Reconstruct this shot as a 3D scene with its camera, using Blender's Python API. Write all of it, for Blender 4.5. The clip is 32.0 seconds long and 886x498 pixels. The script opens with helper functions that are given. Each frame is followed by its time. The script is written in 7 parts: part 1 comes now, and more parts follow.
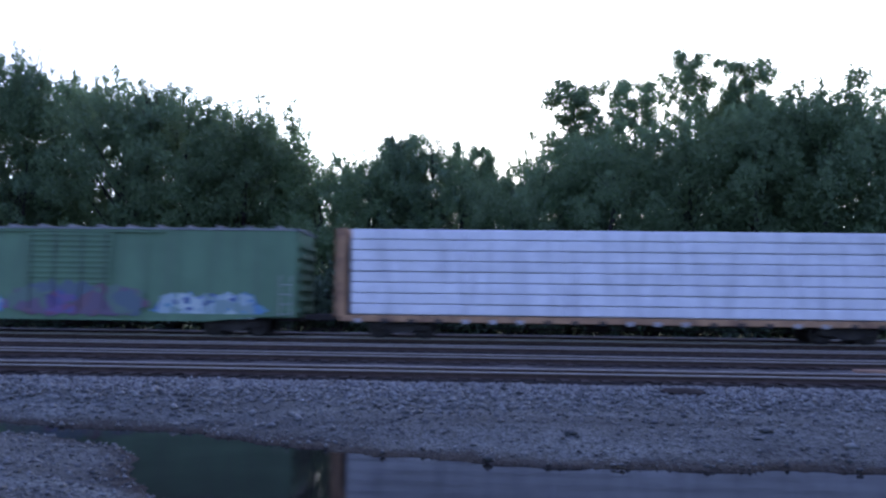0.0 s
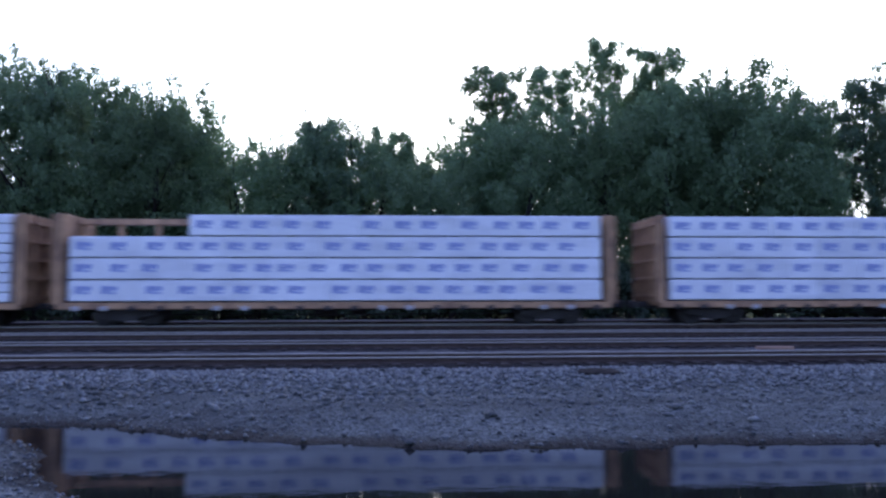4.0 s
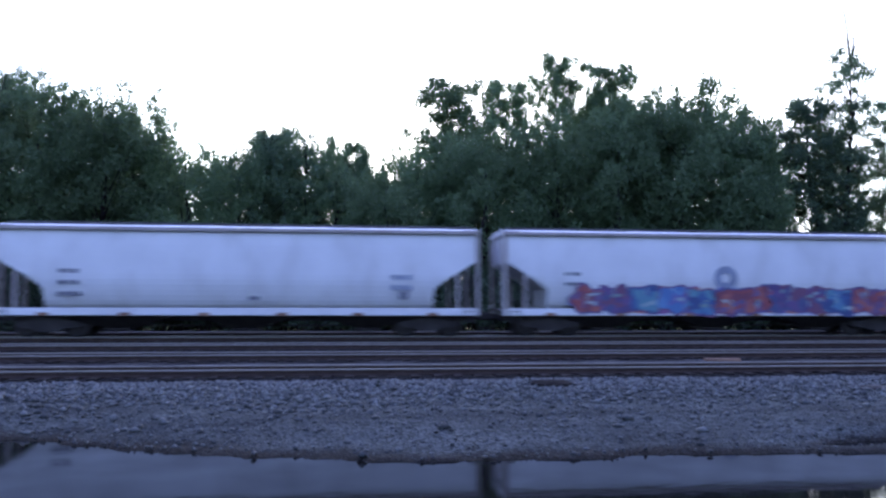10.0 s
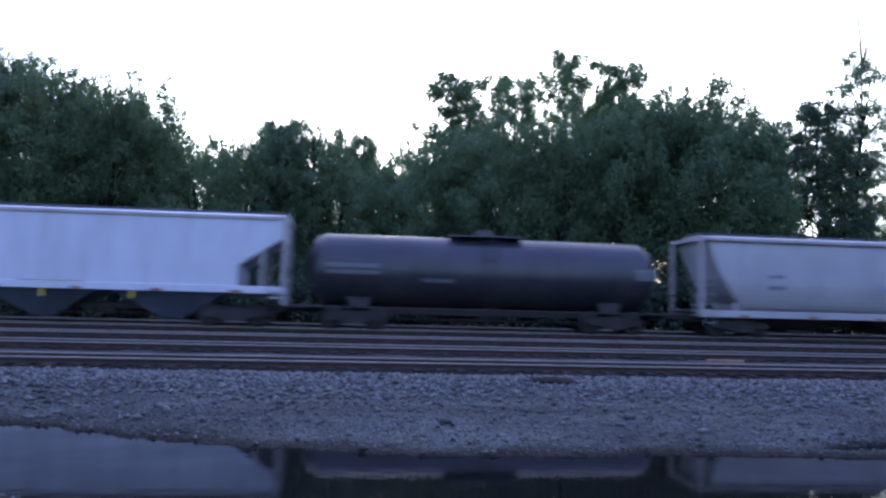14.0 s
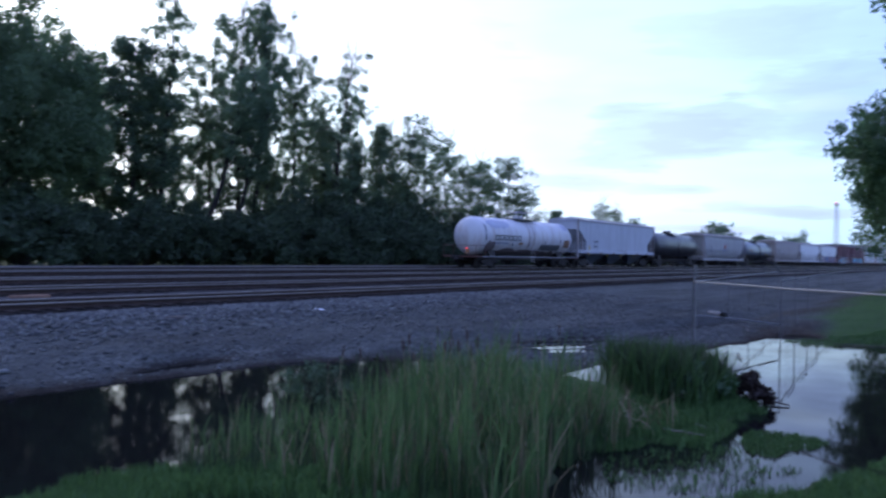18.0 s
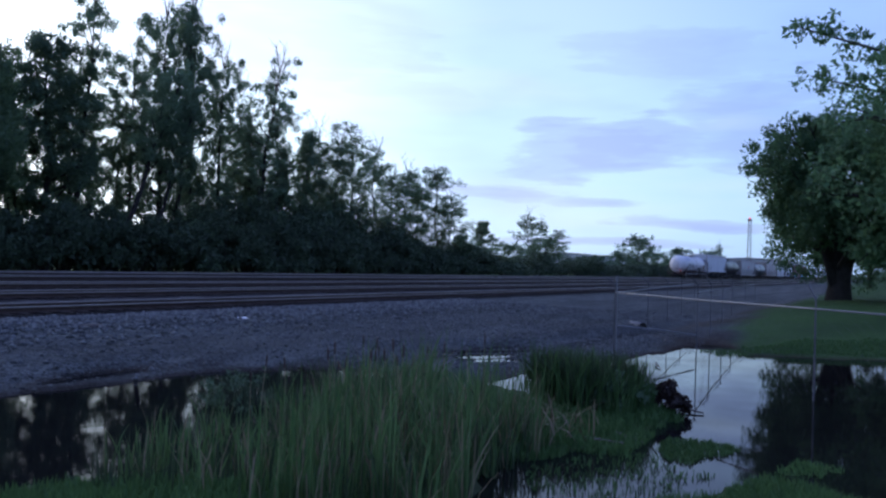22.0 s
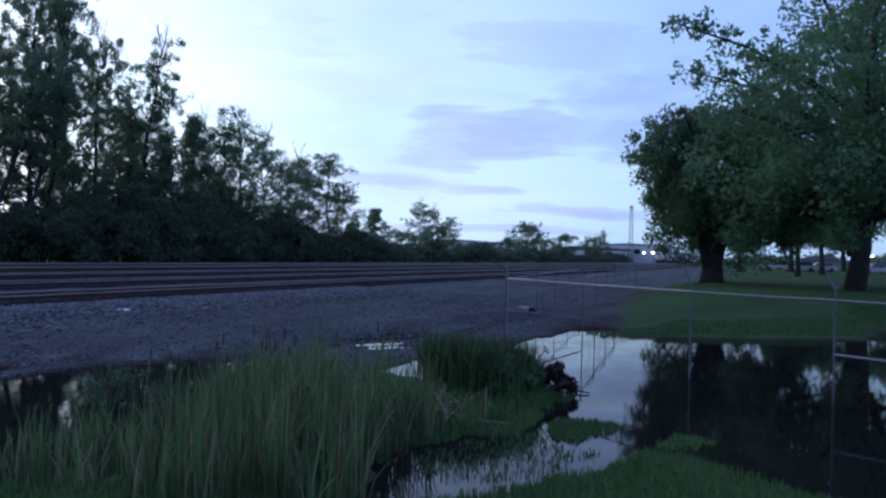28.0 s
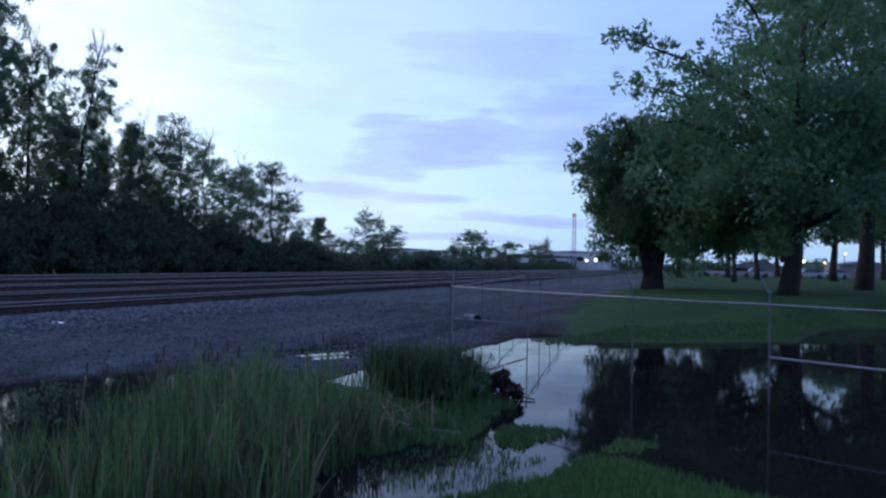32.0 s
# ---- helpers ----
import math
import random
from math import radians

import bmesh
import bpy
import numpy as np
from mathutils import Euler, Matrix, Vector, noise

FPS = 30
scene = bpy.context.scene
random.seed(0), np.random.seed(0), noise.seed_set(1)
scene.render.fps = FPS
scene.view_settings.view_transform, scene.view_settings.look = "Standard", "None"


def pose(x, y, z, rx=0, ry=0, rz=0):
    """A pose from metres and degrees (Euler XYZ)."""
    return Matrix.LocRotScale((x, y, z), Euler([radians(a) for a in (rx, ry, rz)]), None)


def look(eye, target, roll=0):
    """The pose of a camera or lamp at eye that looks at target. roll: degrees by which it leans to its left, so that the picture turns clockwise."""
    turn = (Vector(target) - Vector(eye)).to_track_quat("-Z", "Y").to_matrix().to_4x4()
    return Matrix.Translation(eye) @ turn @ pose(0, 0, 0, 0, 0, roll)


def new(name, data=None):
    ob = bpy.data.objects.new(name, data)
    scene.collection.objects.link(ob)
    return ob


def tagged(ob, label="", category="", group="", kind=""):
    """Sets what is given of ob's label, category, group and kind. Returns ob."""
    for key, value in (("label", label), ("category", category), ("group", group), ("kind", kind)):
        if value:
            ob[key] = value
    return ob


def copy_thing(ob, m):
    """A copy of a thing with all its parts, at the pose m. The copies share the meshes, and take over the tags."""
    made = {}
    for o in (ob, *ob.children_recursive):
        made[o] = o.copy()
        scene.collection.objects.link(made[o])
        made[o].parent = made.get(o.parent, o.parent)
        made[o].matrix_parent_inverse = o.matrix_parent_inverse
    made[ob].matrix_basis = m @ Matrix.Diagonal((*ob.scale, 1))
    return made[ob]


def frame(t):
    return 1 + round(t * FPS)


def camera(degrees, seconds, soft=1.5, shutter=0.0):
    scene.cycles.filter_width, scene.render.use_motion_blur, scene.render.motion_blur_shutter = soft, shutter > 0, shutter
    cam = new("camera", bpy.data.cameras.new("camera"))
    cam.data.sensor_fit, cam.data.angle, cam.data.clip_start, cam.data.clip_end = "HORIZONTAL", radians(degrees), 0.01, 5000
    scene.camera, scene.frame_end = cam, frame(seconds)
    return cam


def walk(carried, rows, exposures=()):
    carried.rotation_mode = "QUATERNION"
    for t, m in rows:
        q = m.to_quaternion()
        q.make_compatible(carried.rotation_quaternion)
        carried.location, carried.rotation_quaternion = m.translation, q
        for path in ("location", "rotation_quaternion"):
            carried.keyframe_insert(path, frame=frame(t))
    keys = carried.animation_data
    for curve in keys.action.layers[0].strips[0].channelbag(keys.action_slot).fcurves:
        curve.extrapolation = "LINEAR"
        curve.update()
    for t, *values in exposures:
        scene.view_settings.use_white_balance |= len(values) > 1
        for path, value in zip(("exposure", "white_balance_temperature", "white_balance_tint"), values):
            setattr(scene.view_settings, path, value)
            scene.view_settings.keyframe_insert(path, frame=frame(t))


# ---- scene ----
# The camera stands on a grassy bank beside a flooded ditch and turns from a passing train to the yard's far end.
# World: tracks run along x, water level is z = 0.
EYE = (0.0, 0.0, 2.08)
TRAIN_SPEED = 20.7
cam = camera(59.16, 32.0, soft=2.5, shutter=0.45)
TURNS = [  # seconds, yaw, pitch, roll
    (0.0, 2.36, 4.60, -0.77),
    (0.5, 0.51, 4.22, -0.85),
    (1.0, -1.34, 3.98, -0.37),
    (1.5, -2.71, 4.00, -0.34),
    (2.0, -3.60, 4.36, -0.42),
    (2.5, -4.20, 4.37, -0.14),
    (3.0, -4.02, 4.22, 0.02),
    (3.5, -3.59, 3.92, 0.30),
    (5.5, -3.09, 2.86, -0.24),
    (6.0, -3.52, 3.14, -0.34),
    (6.5, -4.04, 3.63, -0.14),
    (7.0, -4.71, 4.21, -0.25),
    (7.5, -5.37, 4.54, -0.10),
    (8.0, -5.79, 4.77, 0.01),
    (8.5, -6.14, 4.75, -0.17),
    (9.0, -6.44, 4.67, -0.18),
    (9.5, -6.63, 4.49, -0.31),
    (10.0, -6.81, 4.41, -0.09),
    (10.5, -7.26, 4.51, -0.28),
    (11.0, -7.93, 4.68, -1.01),
    (11.5, -9.02, 4.90, -0.94),
    (12.0, -10.16, 5.02, -1.50),
    (12.5, -10.39, 4.94, -1.93),
    (13.0, -9.68, 4.66, -1.91),
    (13.5, -7.57, 4.27, -1.62),
    (15.5, -5.74, 3.27, -1.36),
    (15.6, -5.95, 3.20, -1.36),
    (15.7, -7.70, 3.75, -1.20),
    (15.8, -16.04, 4.08, -0.58),
    (15.9, -18.14, 3.47, -1.16),
    (16.0, -21.12, 3.11, -0.76),
    (16.1, -24.55, 2.89, -1.00),
    (16.2, -28.02, 2.66, -1.11),
    (16.3, -30.97, 2.42, -1.04),
    (16.4, -33.35, 2.13, -1.22),
    (16.5, -34.64, 1.81, -1.06),
    (17.0, -41.17, 0.91, -1.44),
    (17.5, -47.81, 0.86, -2.02),
    (18.0, -54.18, 0.27, -1.25),
    (18.5, -58.90, 1.66, -1.56),
    (19.0, -57.54, 1.81, -2.65),
    (19.5, -56.50, 1.06, -2.84),
    (20.0, -57.31, 0.69, -2.57),
    (20.5, -58.56, 0.68, -2.31),
    (21.0, -59.20, 0.85, -2.13),
    (21.5, -59.33, 0.99, -2.04),
    (22.0, -59.52, 1.10, -1.95),
    (22.5, -59.79, 1.07, -2.14),
    (23.0, -60.94, 1.04, -2.22),
    (23.5, -63.07, 0.90, -2.51),
    (24.0, -64.23, 0.79, -2.53),
    (24.5, -64.93, 0.60, -1.91),
    (25.0, -65.27, 0.57, -1.43),
    (25.5, -65.44, 0.51, -1.42),
    (27.5, -66.64, 0.43, -1.33),
    (28.0, -67.39, 0.40, -1.47),
    (28.5, -68.05, 0.39, -1.74),
    (29.0, -68.57, 0.64, -1.30),
    (29.5, -69.09, 0.89, -0.76),
    (30.0, -69.58, 1.13, -0.70),
    (30.5, -70.06, 1.24, -1.06),
    (31.0, -70.55, 1.32, -1.18),
    (31.5, -70.97, 1.28, -1.05),
    (32.0, -71.39, 1.11, -1.02),
]
walk(cam, [(t, pose(*EYE, 90 + tilt, roll, turn)) for t, turn, tilt, roll in TURNS],
     exposures=[(0, 1.02, 6500, 10), (13.5, 1.04, 6500, 10), (15.5, 1.18, 6480, 10), (16.5, 1.22, 6420, 10), (17.5, 0.86, 6360, 9), (18.4, 0.36, 6330, 8), (19.2, 0.14, 6180, 7.5), (20, 0.10, 6160, 7.5),
                (24, 0.10, 6160, 7.5), (28, 0.10, 6160, 7.5), (32, 0.08, 6160, 7.5)])


# ---- sky and light ----
def build_sky():
    world = bpy.data.worlds.new("dusk_sky")
    world.use_nodes = True
    scene.world = world
    nt = world.node_tree
    nt.nodes.clear()
    N, L = nt.nodes.new, nt.links.new
    out, bg = N("ShaderNodeOutputWorld"), N("ShaderNodeBackground")
    tc = N("ShaderNodeTexCoord")
    sep = N("ShaderNodeSeparateXYZ")
    L(tc.outputs["Generated"], sep.inputs[0])

    def math_node(op, a, b=None):
        n = N("ShaderNodeMath")
        n.operation = op
        for k, v in enumerate((a, b)):
            if v is None:
                continue
            if isinstance(v, (int, float)):
                n.inputs[k].default_value = v
            else:
                L(v, n.inputs[k])
        return n.outputs[0]

    def ramp(fac, stops, ease="LINEAR"):
        n = N("ShaderNodeValToRGB")
        n.color_ramp.interpolation = ease
        els = n.color_ramp.elements
        while len(els) < len(stops):
            els.new(0.5)
        for e, (p, c) in zip(els, stops):
            e.position, e.color = p, (*c, 1)
        L(fac, n.inputs[0])
        return n.outputs[0]

    def mix(kind, fac, a, b):
        n = N("ShaderNodeMix")
        n.data_type, n.blend_type = "RGBA", kind
        if isinstance(fac, (int, float)):
            n.inputs[0].default_value = fac
        else:
            L(fac, n.inputs[0])
        for k, v in ((6, a), (7, b)):
            if isinstance(v, tuple):
                n.inputs[k].default_value = (*v, 1)
            else:
                L(v, n.inputs[k])
        return n.outputs[2]

    sky = N("ShaderNodeTexSky")
    sky.sky_type, sky.sun_disc = "NISHITA", False
    sky.sun_elevation, sky.sun_rotation = radians(3), radians(8)
    sky.dust_density, sky.ozone_density = 1.0, 2.0
    # height above the horizon: pale near it, deeper blue towards the zenith
    up = math_node("MAXIMUM", sep.outputs[2], 0.0)
    veil = ramp(up, [(0.0, (0.42, 0.64, 1.06)), (0.06, (0.48, 0.72, 1.12)), (0.2, (0.43, 0.66, 1.12)), (0.42, (0.34, 0.50, 1.16)), (1.0, (0.25, 0.37, 1.16))])
    # afterglow where the sun went down, behind the wood
    glow_way = Vector((math.sin(radians(10)), math.cos(radians(10)), 0.16)).normalized()
    dot = N("ShaderNodeVectorMath")
    dot.operation = "DOT_PRODUCT"
    L(tc.outputs["Generated"], dot.inputs[0])
    dot.inputs[1].default_value = glow_way
    glow = ramp(math_node("ADD", math_node("MULTIPLY", dot.outputs["Value"], 0.5), 0.5),
                [(0.0, (0, 0, 0)), (0.62, (0.04, 0.04, 0.03)), (0.80, (0.26, 0.26, 0.20)), (0.92, (0.80, 0.8, 0.62)), (1.0, (1.65, 1.6, 1.3))], "EASE")
    base = mix("ADD", 1.0, veil, glow)
    # cloud sheets: broad lavender patches higher up, thin streaks above the horizon
    bearing_in = math_node("ARCTAN2", sep.outputs[0], sep.outputs[1])
    rise = math_node("ARCSINE", sep.outputs[2])

    def noise3(scale, detail, off):
        mp = N("ShaderNodeMapping")
        mp.inputs["Scale"].default_value = scale
        mp.inputs["Location"].default_value = (off, off * 0.7, off * 1.3)
        L(tc.outputs["Generated"], mp.inputs[0])
        nz = N("ShaderNodeTexNoise")
        nz.inputs["Scale"].default_value, nz.inputs["Detail"].default_value, nz.inputs["Roughness"].default_value = 1.0, detail, 0.55
        L(mp.outputs[0], nz.inputs["Vector"])
        return nz.outputs["Fac"]

    tear_u, tear_v, fray = noise3((7, 7, 26), 6, 2.2), noise3((5, 5, 34), 6, 9.4), noise3((15, 15, 90), 5, 4.1)
    def patch(az, el, w, h, slope):
        u = math_node("DIVIDE", math_node("SUBTRACT", bearing_in, radians(az)), radians(w))
        v = math_node("DIVIDE", math_node("SUBTRACT", rise, radians(el)), radians(h))
        v = math_node("ADD", v, math_node("MULTIPLY", u, slope))
        u = math_node("ADD", u, math_node("MULTIPLY", math_node("SUBTRACT", tear_u, 0.5), 1.6))
        v = math_node("ADD", v, math_node("MULTIPLY", math_node("SUBTRACT", tear_v, 0.5), 2.6))
        r = math_node("ADD", math_node("MULTIPLY", u, u), math_node("MULTIPLY", v, v))
        r = math_node("ADD", r, math_node("MULTIPLY", math_node("SUBTRACT", fray, 0.5), 1.2))
        return ramp(r, [(0.0, (1, 1, 1)), (0.35, (0.75, 0.75, 0.75)), (1.0, (0, 0, 0))], "EASE")
    sheet = ramp(noise3((1.7, 1.7, 6.5), 4, 7.7), [(0.44, (0, 0, 0)), (0.66, (1, 1, 1))], "EASE")
    cover = math_node("MULTIPLY", sheet, 0.7)
    for az, el, w, h, slope, k in [(70.5, 8.7, 9.5, 2.6, -0.35, 0.95), (64.2, 5.4, 6.5, 0.75, 0.3, 1.0), (70.5, 4.8, 5.5, 0.4, 0.2, 0.9), (77.5, 3.3, 6.5, 0.55, 0.4, 0.9), (70, 1.9, 11.0, 0.4, 0.0, 0.75), (81, 10.5, 8, 3.8, 0.0, 0.75),
                               (52, 15.5, 9, 2.6, 0.3, 0.5), (57, 12.5, 6, 1.2, 0.2, 0.4), (76, 15, 10, 2.0, 0.3, 0.5), (90, 7, 9, 2.0, 0.2, 0.5)]:
        cover = math_node("MAXIMUM", cover, math_node("MULTIPLY", patch(az, el, w, h, slope), k))
    with_dark = mix("MULTIPLY", cover, base, (0.70, 0.64, 0.83))
    pale = ramp(noise3((2.4, 2.4, 11), 4, 13.1), [(0.5, (0, 0, 0)), (0.7, (1, 1, 1))], "EASE")
    with_pale = mix("SCREEN", math_node("MULTIPLY", pale, 0.35), with_dark, (0.50, 0.55, 0.60))
    dusk = mix("MIX", 0.05, with_pale, sky.outputs[0])
    L(dusk, bg.inputs[0])
    bg.inputs[1].default_value = 0.9
    L(bg.outputs[0], out.inputs[0])


build_sky()
sun_lamp = bpy.data.lights.new("afterglow_sun", "SUN")
sun_lamp.energy, sun_lamp.angle, sun_lamp.color = 0.5, radians(25), (1.0, 0.92, 0.86)
sun = new("afterglow_sun", sun_lamp)
sun.matrix_world = look((30, 150, 40), (0, 0, 0))


# ---- materials ----
def material(name, base, rough=0.8, metal=0.0, vary=0.25, scale=6.0, fine=60.0, bump=0.25, dirt=None, dirt_amount=0.4, dirt_scale=1.3, coords="Object", streak=None, random=0.0, spec=0.5, depth=0.01):
    """Base colour with variation at two scales, optional dirt in patches (drawn out by streak), fine relief."""
    m = bpy.data.materials.new(name)
    m.use_nodes = True
    nt = m.node_tree
    N, L = nt.nodes.new, nt.links.new
    b = nt.nodes["Principled BSDF"]
    b.inputs["Roughness"].default_value, b.inputs["Metallic"].default_value = rough, metal
    b.inputs["Specular IOR Level"].default_value = spec
    tc = N("ShaderNodeTexCoord")

    def noise_tex(s, detail=4, mapping=None):
        n = N("ShaderNodeTexNoise")
        n.inputs["Scale"].default_value, n.inputs["Detail"].default_value = s, detail
        src = tc.outputs[coords]
        if mapping:
            mp = N("ShaderNodeMapping")
            mp.inputs["Scale"].default_value = mapping
            L(src, mp.inputs[0])
            src = mp.outputs[0]
        L(src, n.inputs["Vector"])
        return n.outputs["Fac"]

    def mix(kind, fac, a, c):
        n = N("ShaderNodeMix")
        n.data_type, n.blend_type = "RGBA", kind
        if isinstance(fac, float):
            n.inputs[0].default_value = fac
        else:
            L(fac, n.inputs[0])
        for k, v in ((6, a), (7, c)):
            if isinstance(v, tuple):
                n.inputs[k].default_value = (*v[:3], 1)
            else:
                L(v, n.inputs[k])
        return n.outputs[2]

    def span(fac, lo, hi, a, c):
        n = N("ShaderNodeMapRange")
        n.inputs["From Min"].default_value, n.inputs["From Max"].default_value = lo, hi
        n.inputs["To Min"].default_value, n.inputs["To Max"].default_value = a, c
        L(fac, n.inputs[0])
        return n.outputs[0]

    big, small = noise_tex(scale), noise_tex(fine, 2)
    lo, hi = tuple(c * (1 - vary) for c in base), tuple(min(1, c * (1 + vary)) for c in base)
    col = mix("MIX", span(big, 0.3, 0.7, 0, 1), lo, hi)
    col = mix("MIX", span(small, 0.3, 0.7, 0.0, 0.35), col, tuple(c * (1 - vary * 1.3) for c in base))
    if dirt:
        col = mix("MIX", span(noise_tex(dirt_scale, 6, streak), 0.48, 0.68, 0, dirt_amount), col, dirt)
    if random:
        info = N("ShaderNodeObjectInfo")
        col = mix("MULTIPLY", 1.0, col, span_rgb(nt, info.outputs["Random"], random))
    L(col, b.inputs["Base Color"])
    if bump:
        bp = N("ShaderNodeBump")
        bp.inputs["Strength"].default_value, bp.inputs["Distance"].default_value = bump, depth
        L(small, bp.inputs["Height"])
        L(bp.outputs[0], b.inputs["Normal"])
    return m


def span_rgb(nt, source, amount):
    n = nt.nodes.new("ShaderNodeMapRange")
    n.inputs["To Min"].default_value, n.inputs["To Max"].default_value = 1 - amount, 1 + amount
    nt.links.new(source, n.inputs[0])
    c = nt.nodes.new("ShaderNodeCombineColor")
    for k in range(3):
        nt.links.new(n.outputs[0], c.inputs[k])
    return c.outputs[0]


def leaf_material(name, base, second, clear=0.25):
    """Leaves: two greens mixed per island, light passing through."""
    m = bpy.data.materials.new(name)
    m.use_nodes = True
    nt = m.node_tree
    N, L = nt.nodes.new, nt.links.new
    nt.nodes.clear()
    out, dif, tr, mx = N("ShaderNodeOutputMaterial"), N("ShaderNodeBsdfPrincipled"), N("ShaderNodeBsdfTranslucent"), N("ShaderNodeMixShader")
    geo, col = N("ShaderNodeNewGeometry"), N("ShaderNodeMix")
    col.data_type = "RGBA"
    L(geo.outputs["Random Per Island"], col.inputs[0])
    col.inputs[6].default_value, col.inputs[7].default_value = (*base, 1), (*second, 1)
    info = N("ShaderNodeObjectInfo")
    tint = N("ShaderNodeMix")
    tint.data_type, tint.blend_type = "RGBA", "MULTIPLY"
    tint.inputs[0].default_value = 1.0
    L(col.outputs[2], tint.inputs[6])
    L(span_rgb(nt, info.outputs["Random"], 0.22), tint.inputs[7])
    L(tint.outputs[2], dif.inputs["Base Color"])
    L(tint.outputs[2], tr.inputs["Color"])
    dif.inputs["Roughness"].default_value = 0.65
    dif.inputs["Specular IOR Level"].default_value = 0.3
    mx.inputs[0].default_value = clear
    L(dif.outputs[0], mx.inputs[1])
    L(tr.outputs[0], mx.inputs[2])
    L(mx.outputs[0], out.inputs[0])
    return m


def paint_patch_material(name, colours, scale=1.6):
    """Sprayed lettering: cells of several colours with dark seams."""
    m = bpy.data.materials.new(name)
    m.use_nodes = True
    nt = m.node_tree
    N, L = nt.nodes.new, nt.links.new
    b = nt.nodes["Principled BSDF"]
    b.inputs["Roughness"].default_value = 0.6
    tc, nz, vo, rp = N("ShaderNodeTexCoord"), N("ShaderNodeTexNoise"), N("ShaderNodeTexVoronoi"), N("ShaderNodeValToRGB")
    nz.inputs["Scale"].default_value, nz.inputs["Detail"].default_value = 0.9, 2
    L(tc.outputs["Object"], nz.inputs["Vector"])
    add = N("ShaderNodeVectorMath")
    L(tc.outputs["Object"], add.inputs[0])
    L(nz.outputs["Color"], add.inputs[1])
    vo.inputs["Scale"].default_value = scale
    L(add.outputs[0], vo.inputs["Vector"])
    sp = N("ShaderNodeSeparateColor")
    L(vo.outputs["Color"], sp.inputs[0])
    els = rp.color_ramp.elements
    rp.color_ramp.interpolation = "CONSTANT"
    while len(els) < len(colours):
        els.new(0.5)
    for k, c in enumerate(colours):
        els[k].position, els[k].color = k / len(colours), (*c, 1)
    L(sp.outputs[0], rp.inputs[0])
    L(rp.outputs[0], b.inputs["Base Color"])
    return m


def glow_material(name, colour, strength):
    m = bpy.data.materials.new(name)
    m.use_nodes = True
    b = m.node_tree.nodes["Principled BSDF"]
    b.inputs["Base Color"].default_value = (*colour, 1)
    b.inputs["Emission Color"].default_value, b.inputs["Emission Strength"].default_value = (*colour, 1), strength
    return m


M = {}
M["steel_dark"] = material("dark_grimy_steel", (0.035, 0.03, 0.03), 0.75, 0.2, 0.4, 3, 40, 0.3)
M["rail_side"] = material("rusty_rail_steel", (0.050, 0.034, 0.028), 0.8, 0.1, 0.3, 4, 60, 0.3, spec=0.2)
M["rail_top"] = material("worn_rail_head", (0.26, 0.235, 0.215), 0.5, 0.5, 0.15, 3, 40, 0.05)
M["rail_polished"] = material("polished_rail_head", (0.24, 0.225, 0.215), 0.42, 0.8, 0.1, 3, 40, 0.03)
M["tie"] = material("weathered_timber_tie", (0.032, 0.026, 0.024), 0.9, 0, 0.4, 5, 50, 0.5, random=0.35, spec=0.1)
M["ballast"] = material("dirty_dark_ballast", (0.019, 0.017, 0.017), 0.95, 0, 0.5, 2.5, 22, 1.0, dirt=(0.015, 0.013, 0.013), dirt_amount=0.6, dirt_scale=0.35, depth=0.05, spec=0.08)
M["rail_bright"] = material("bright_galvanised_tube", (0.19, 0.19, 0.20), 0.45, 0.6, 0.15, 5, 60, 0.1)
M["strip"] = material("pale_fine_gravel", (0.072, 0.068, 0.066), 0.95, 0, 0.5, 1.1, 30, 0.8, dirt=(0.030, 0.026, 0.026), dirt_amount=0.9, dirt_scale=0.5, depth=0.04, spec=0.1)
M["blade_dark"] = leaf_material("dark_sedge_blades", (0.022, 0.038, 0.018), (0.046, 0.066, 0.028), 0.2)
M["stone"] = leaf_material("broken_ballast_stone", (0.028, 0.031, 0.032), (0.128, 0.134, 0.133), 0.0)
M["wood_grey"] = material("grey_driftwood", (0.14, 0.12, 0.10), 0.9, 0, 0.4, 5, 40, 0.4)
M["white_litter"] = material("white_plastic_litter", (0.75, 0.75, 0.76), 0.5, 0, 0.1, 4, 30, 0.1)
M["wrap"] = material("white_lumber_wrap", (0.62, 0.62, 0.66), 0.5, 0, 0.09, 0.9, 12, 0.5, dirt=(0.42, 0.42, 0.47), dirt_amount=0.5, dirt_scale=0.8, streak=(0.5, 1, 3), random=0.06, depth=0.03)
M["wrap_thin"] = material("white_board_wrap", (0.60, 0.60, 0.64), 0.5, 0, 0.1, 1.4, 14, 0.5, dirt=(0.40, 0.40, 0.44), dirt_amount=0.6, dirt_scale=0.9, streak=(2.5, 1, 0.4), random=0.05, depth=0.03)
M["wrap_mark"] = material("dark_green_printed_mark", (0.035, 0.085, 0.075), 0.6, 0, 0.2, 8, 50, 0.0)
M["wrap_mark_pale"] = material("faded_blue_printed_mark", (0.20, 0.24, 0.46), 0.6, 0, 0.2, 8, 50, 0.0)
M["ochre"] = material("rusty_ochre_paint", (0.34, 0.19, 0.10), 0.7, 0, 0.3, 2, 30, 0.2, dirt=(0.10, 0.05, 0.035), dirt_amount=0.6, dirt_scale=1.5)
M["brown"] = material("dark_red_brown_paint", (0.12, 0.05, 0.04), 0.7, 0, 0.3, 2, 30, 0.2, dirt=(0.05, 0.03, 0.025), dirt_amount=0.6, dirt_scale=1.5)
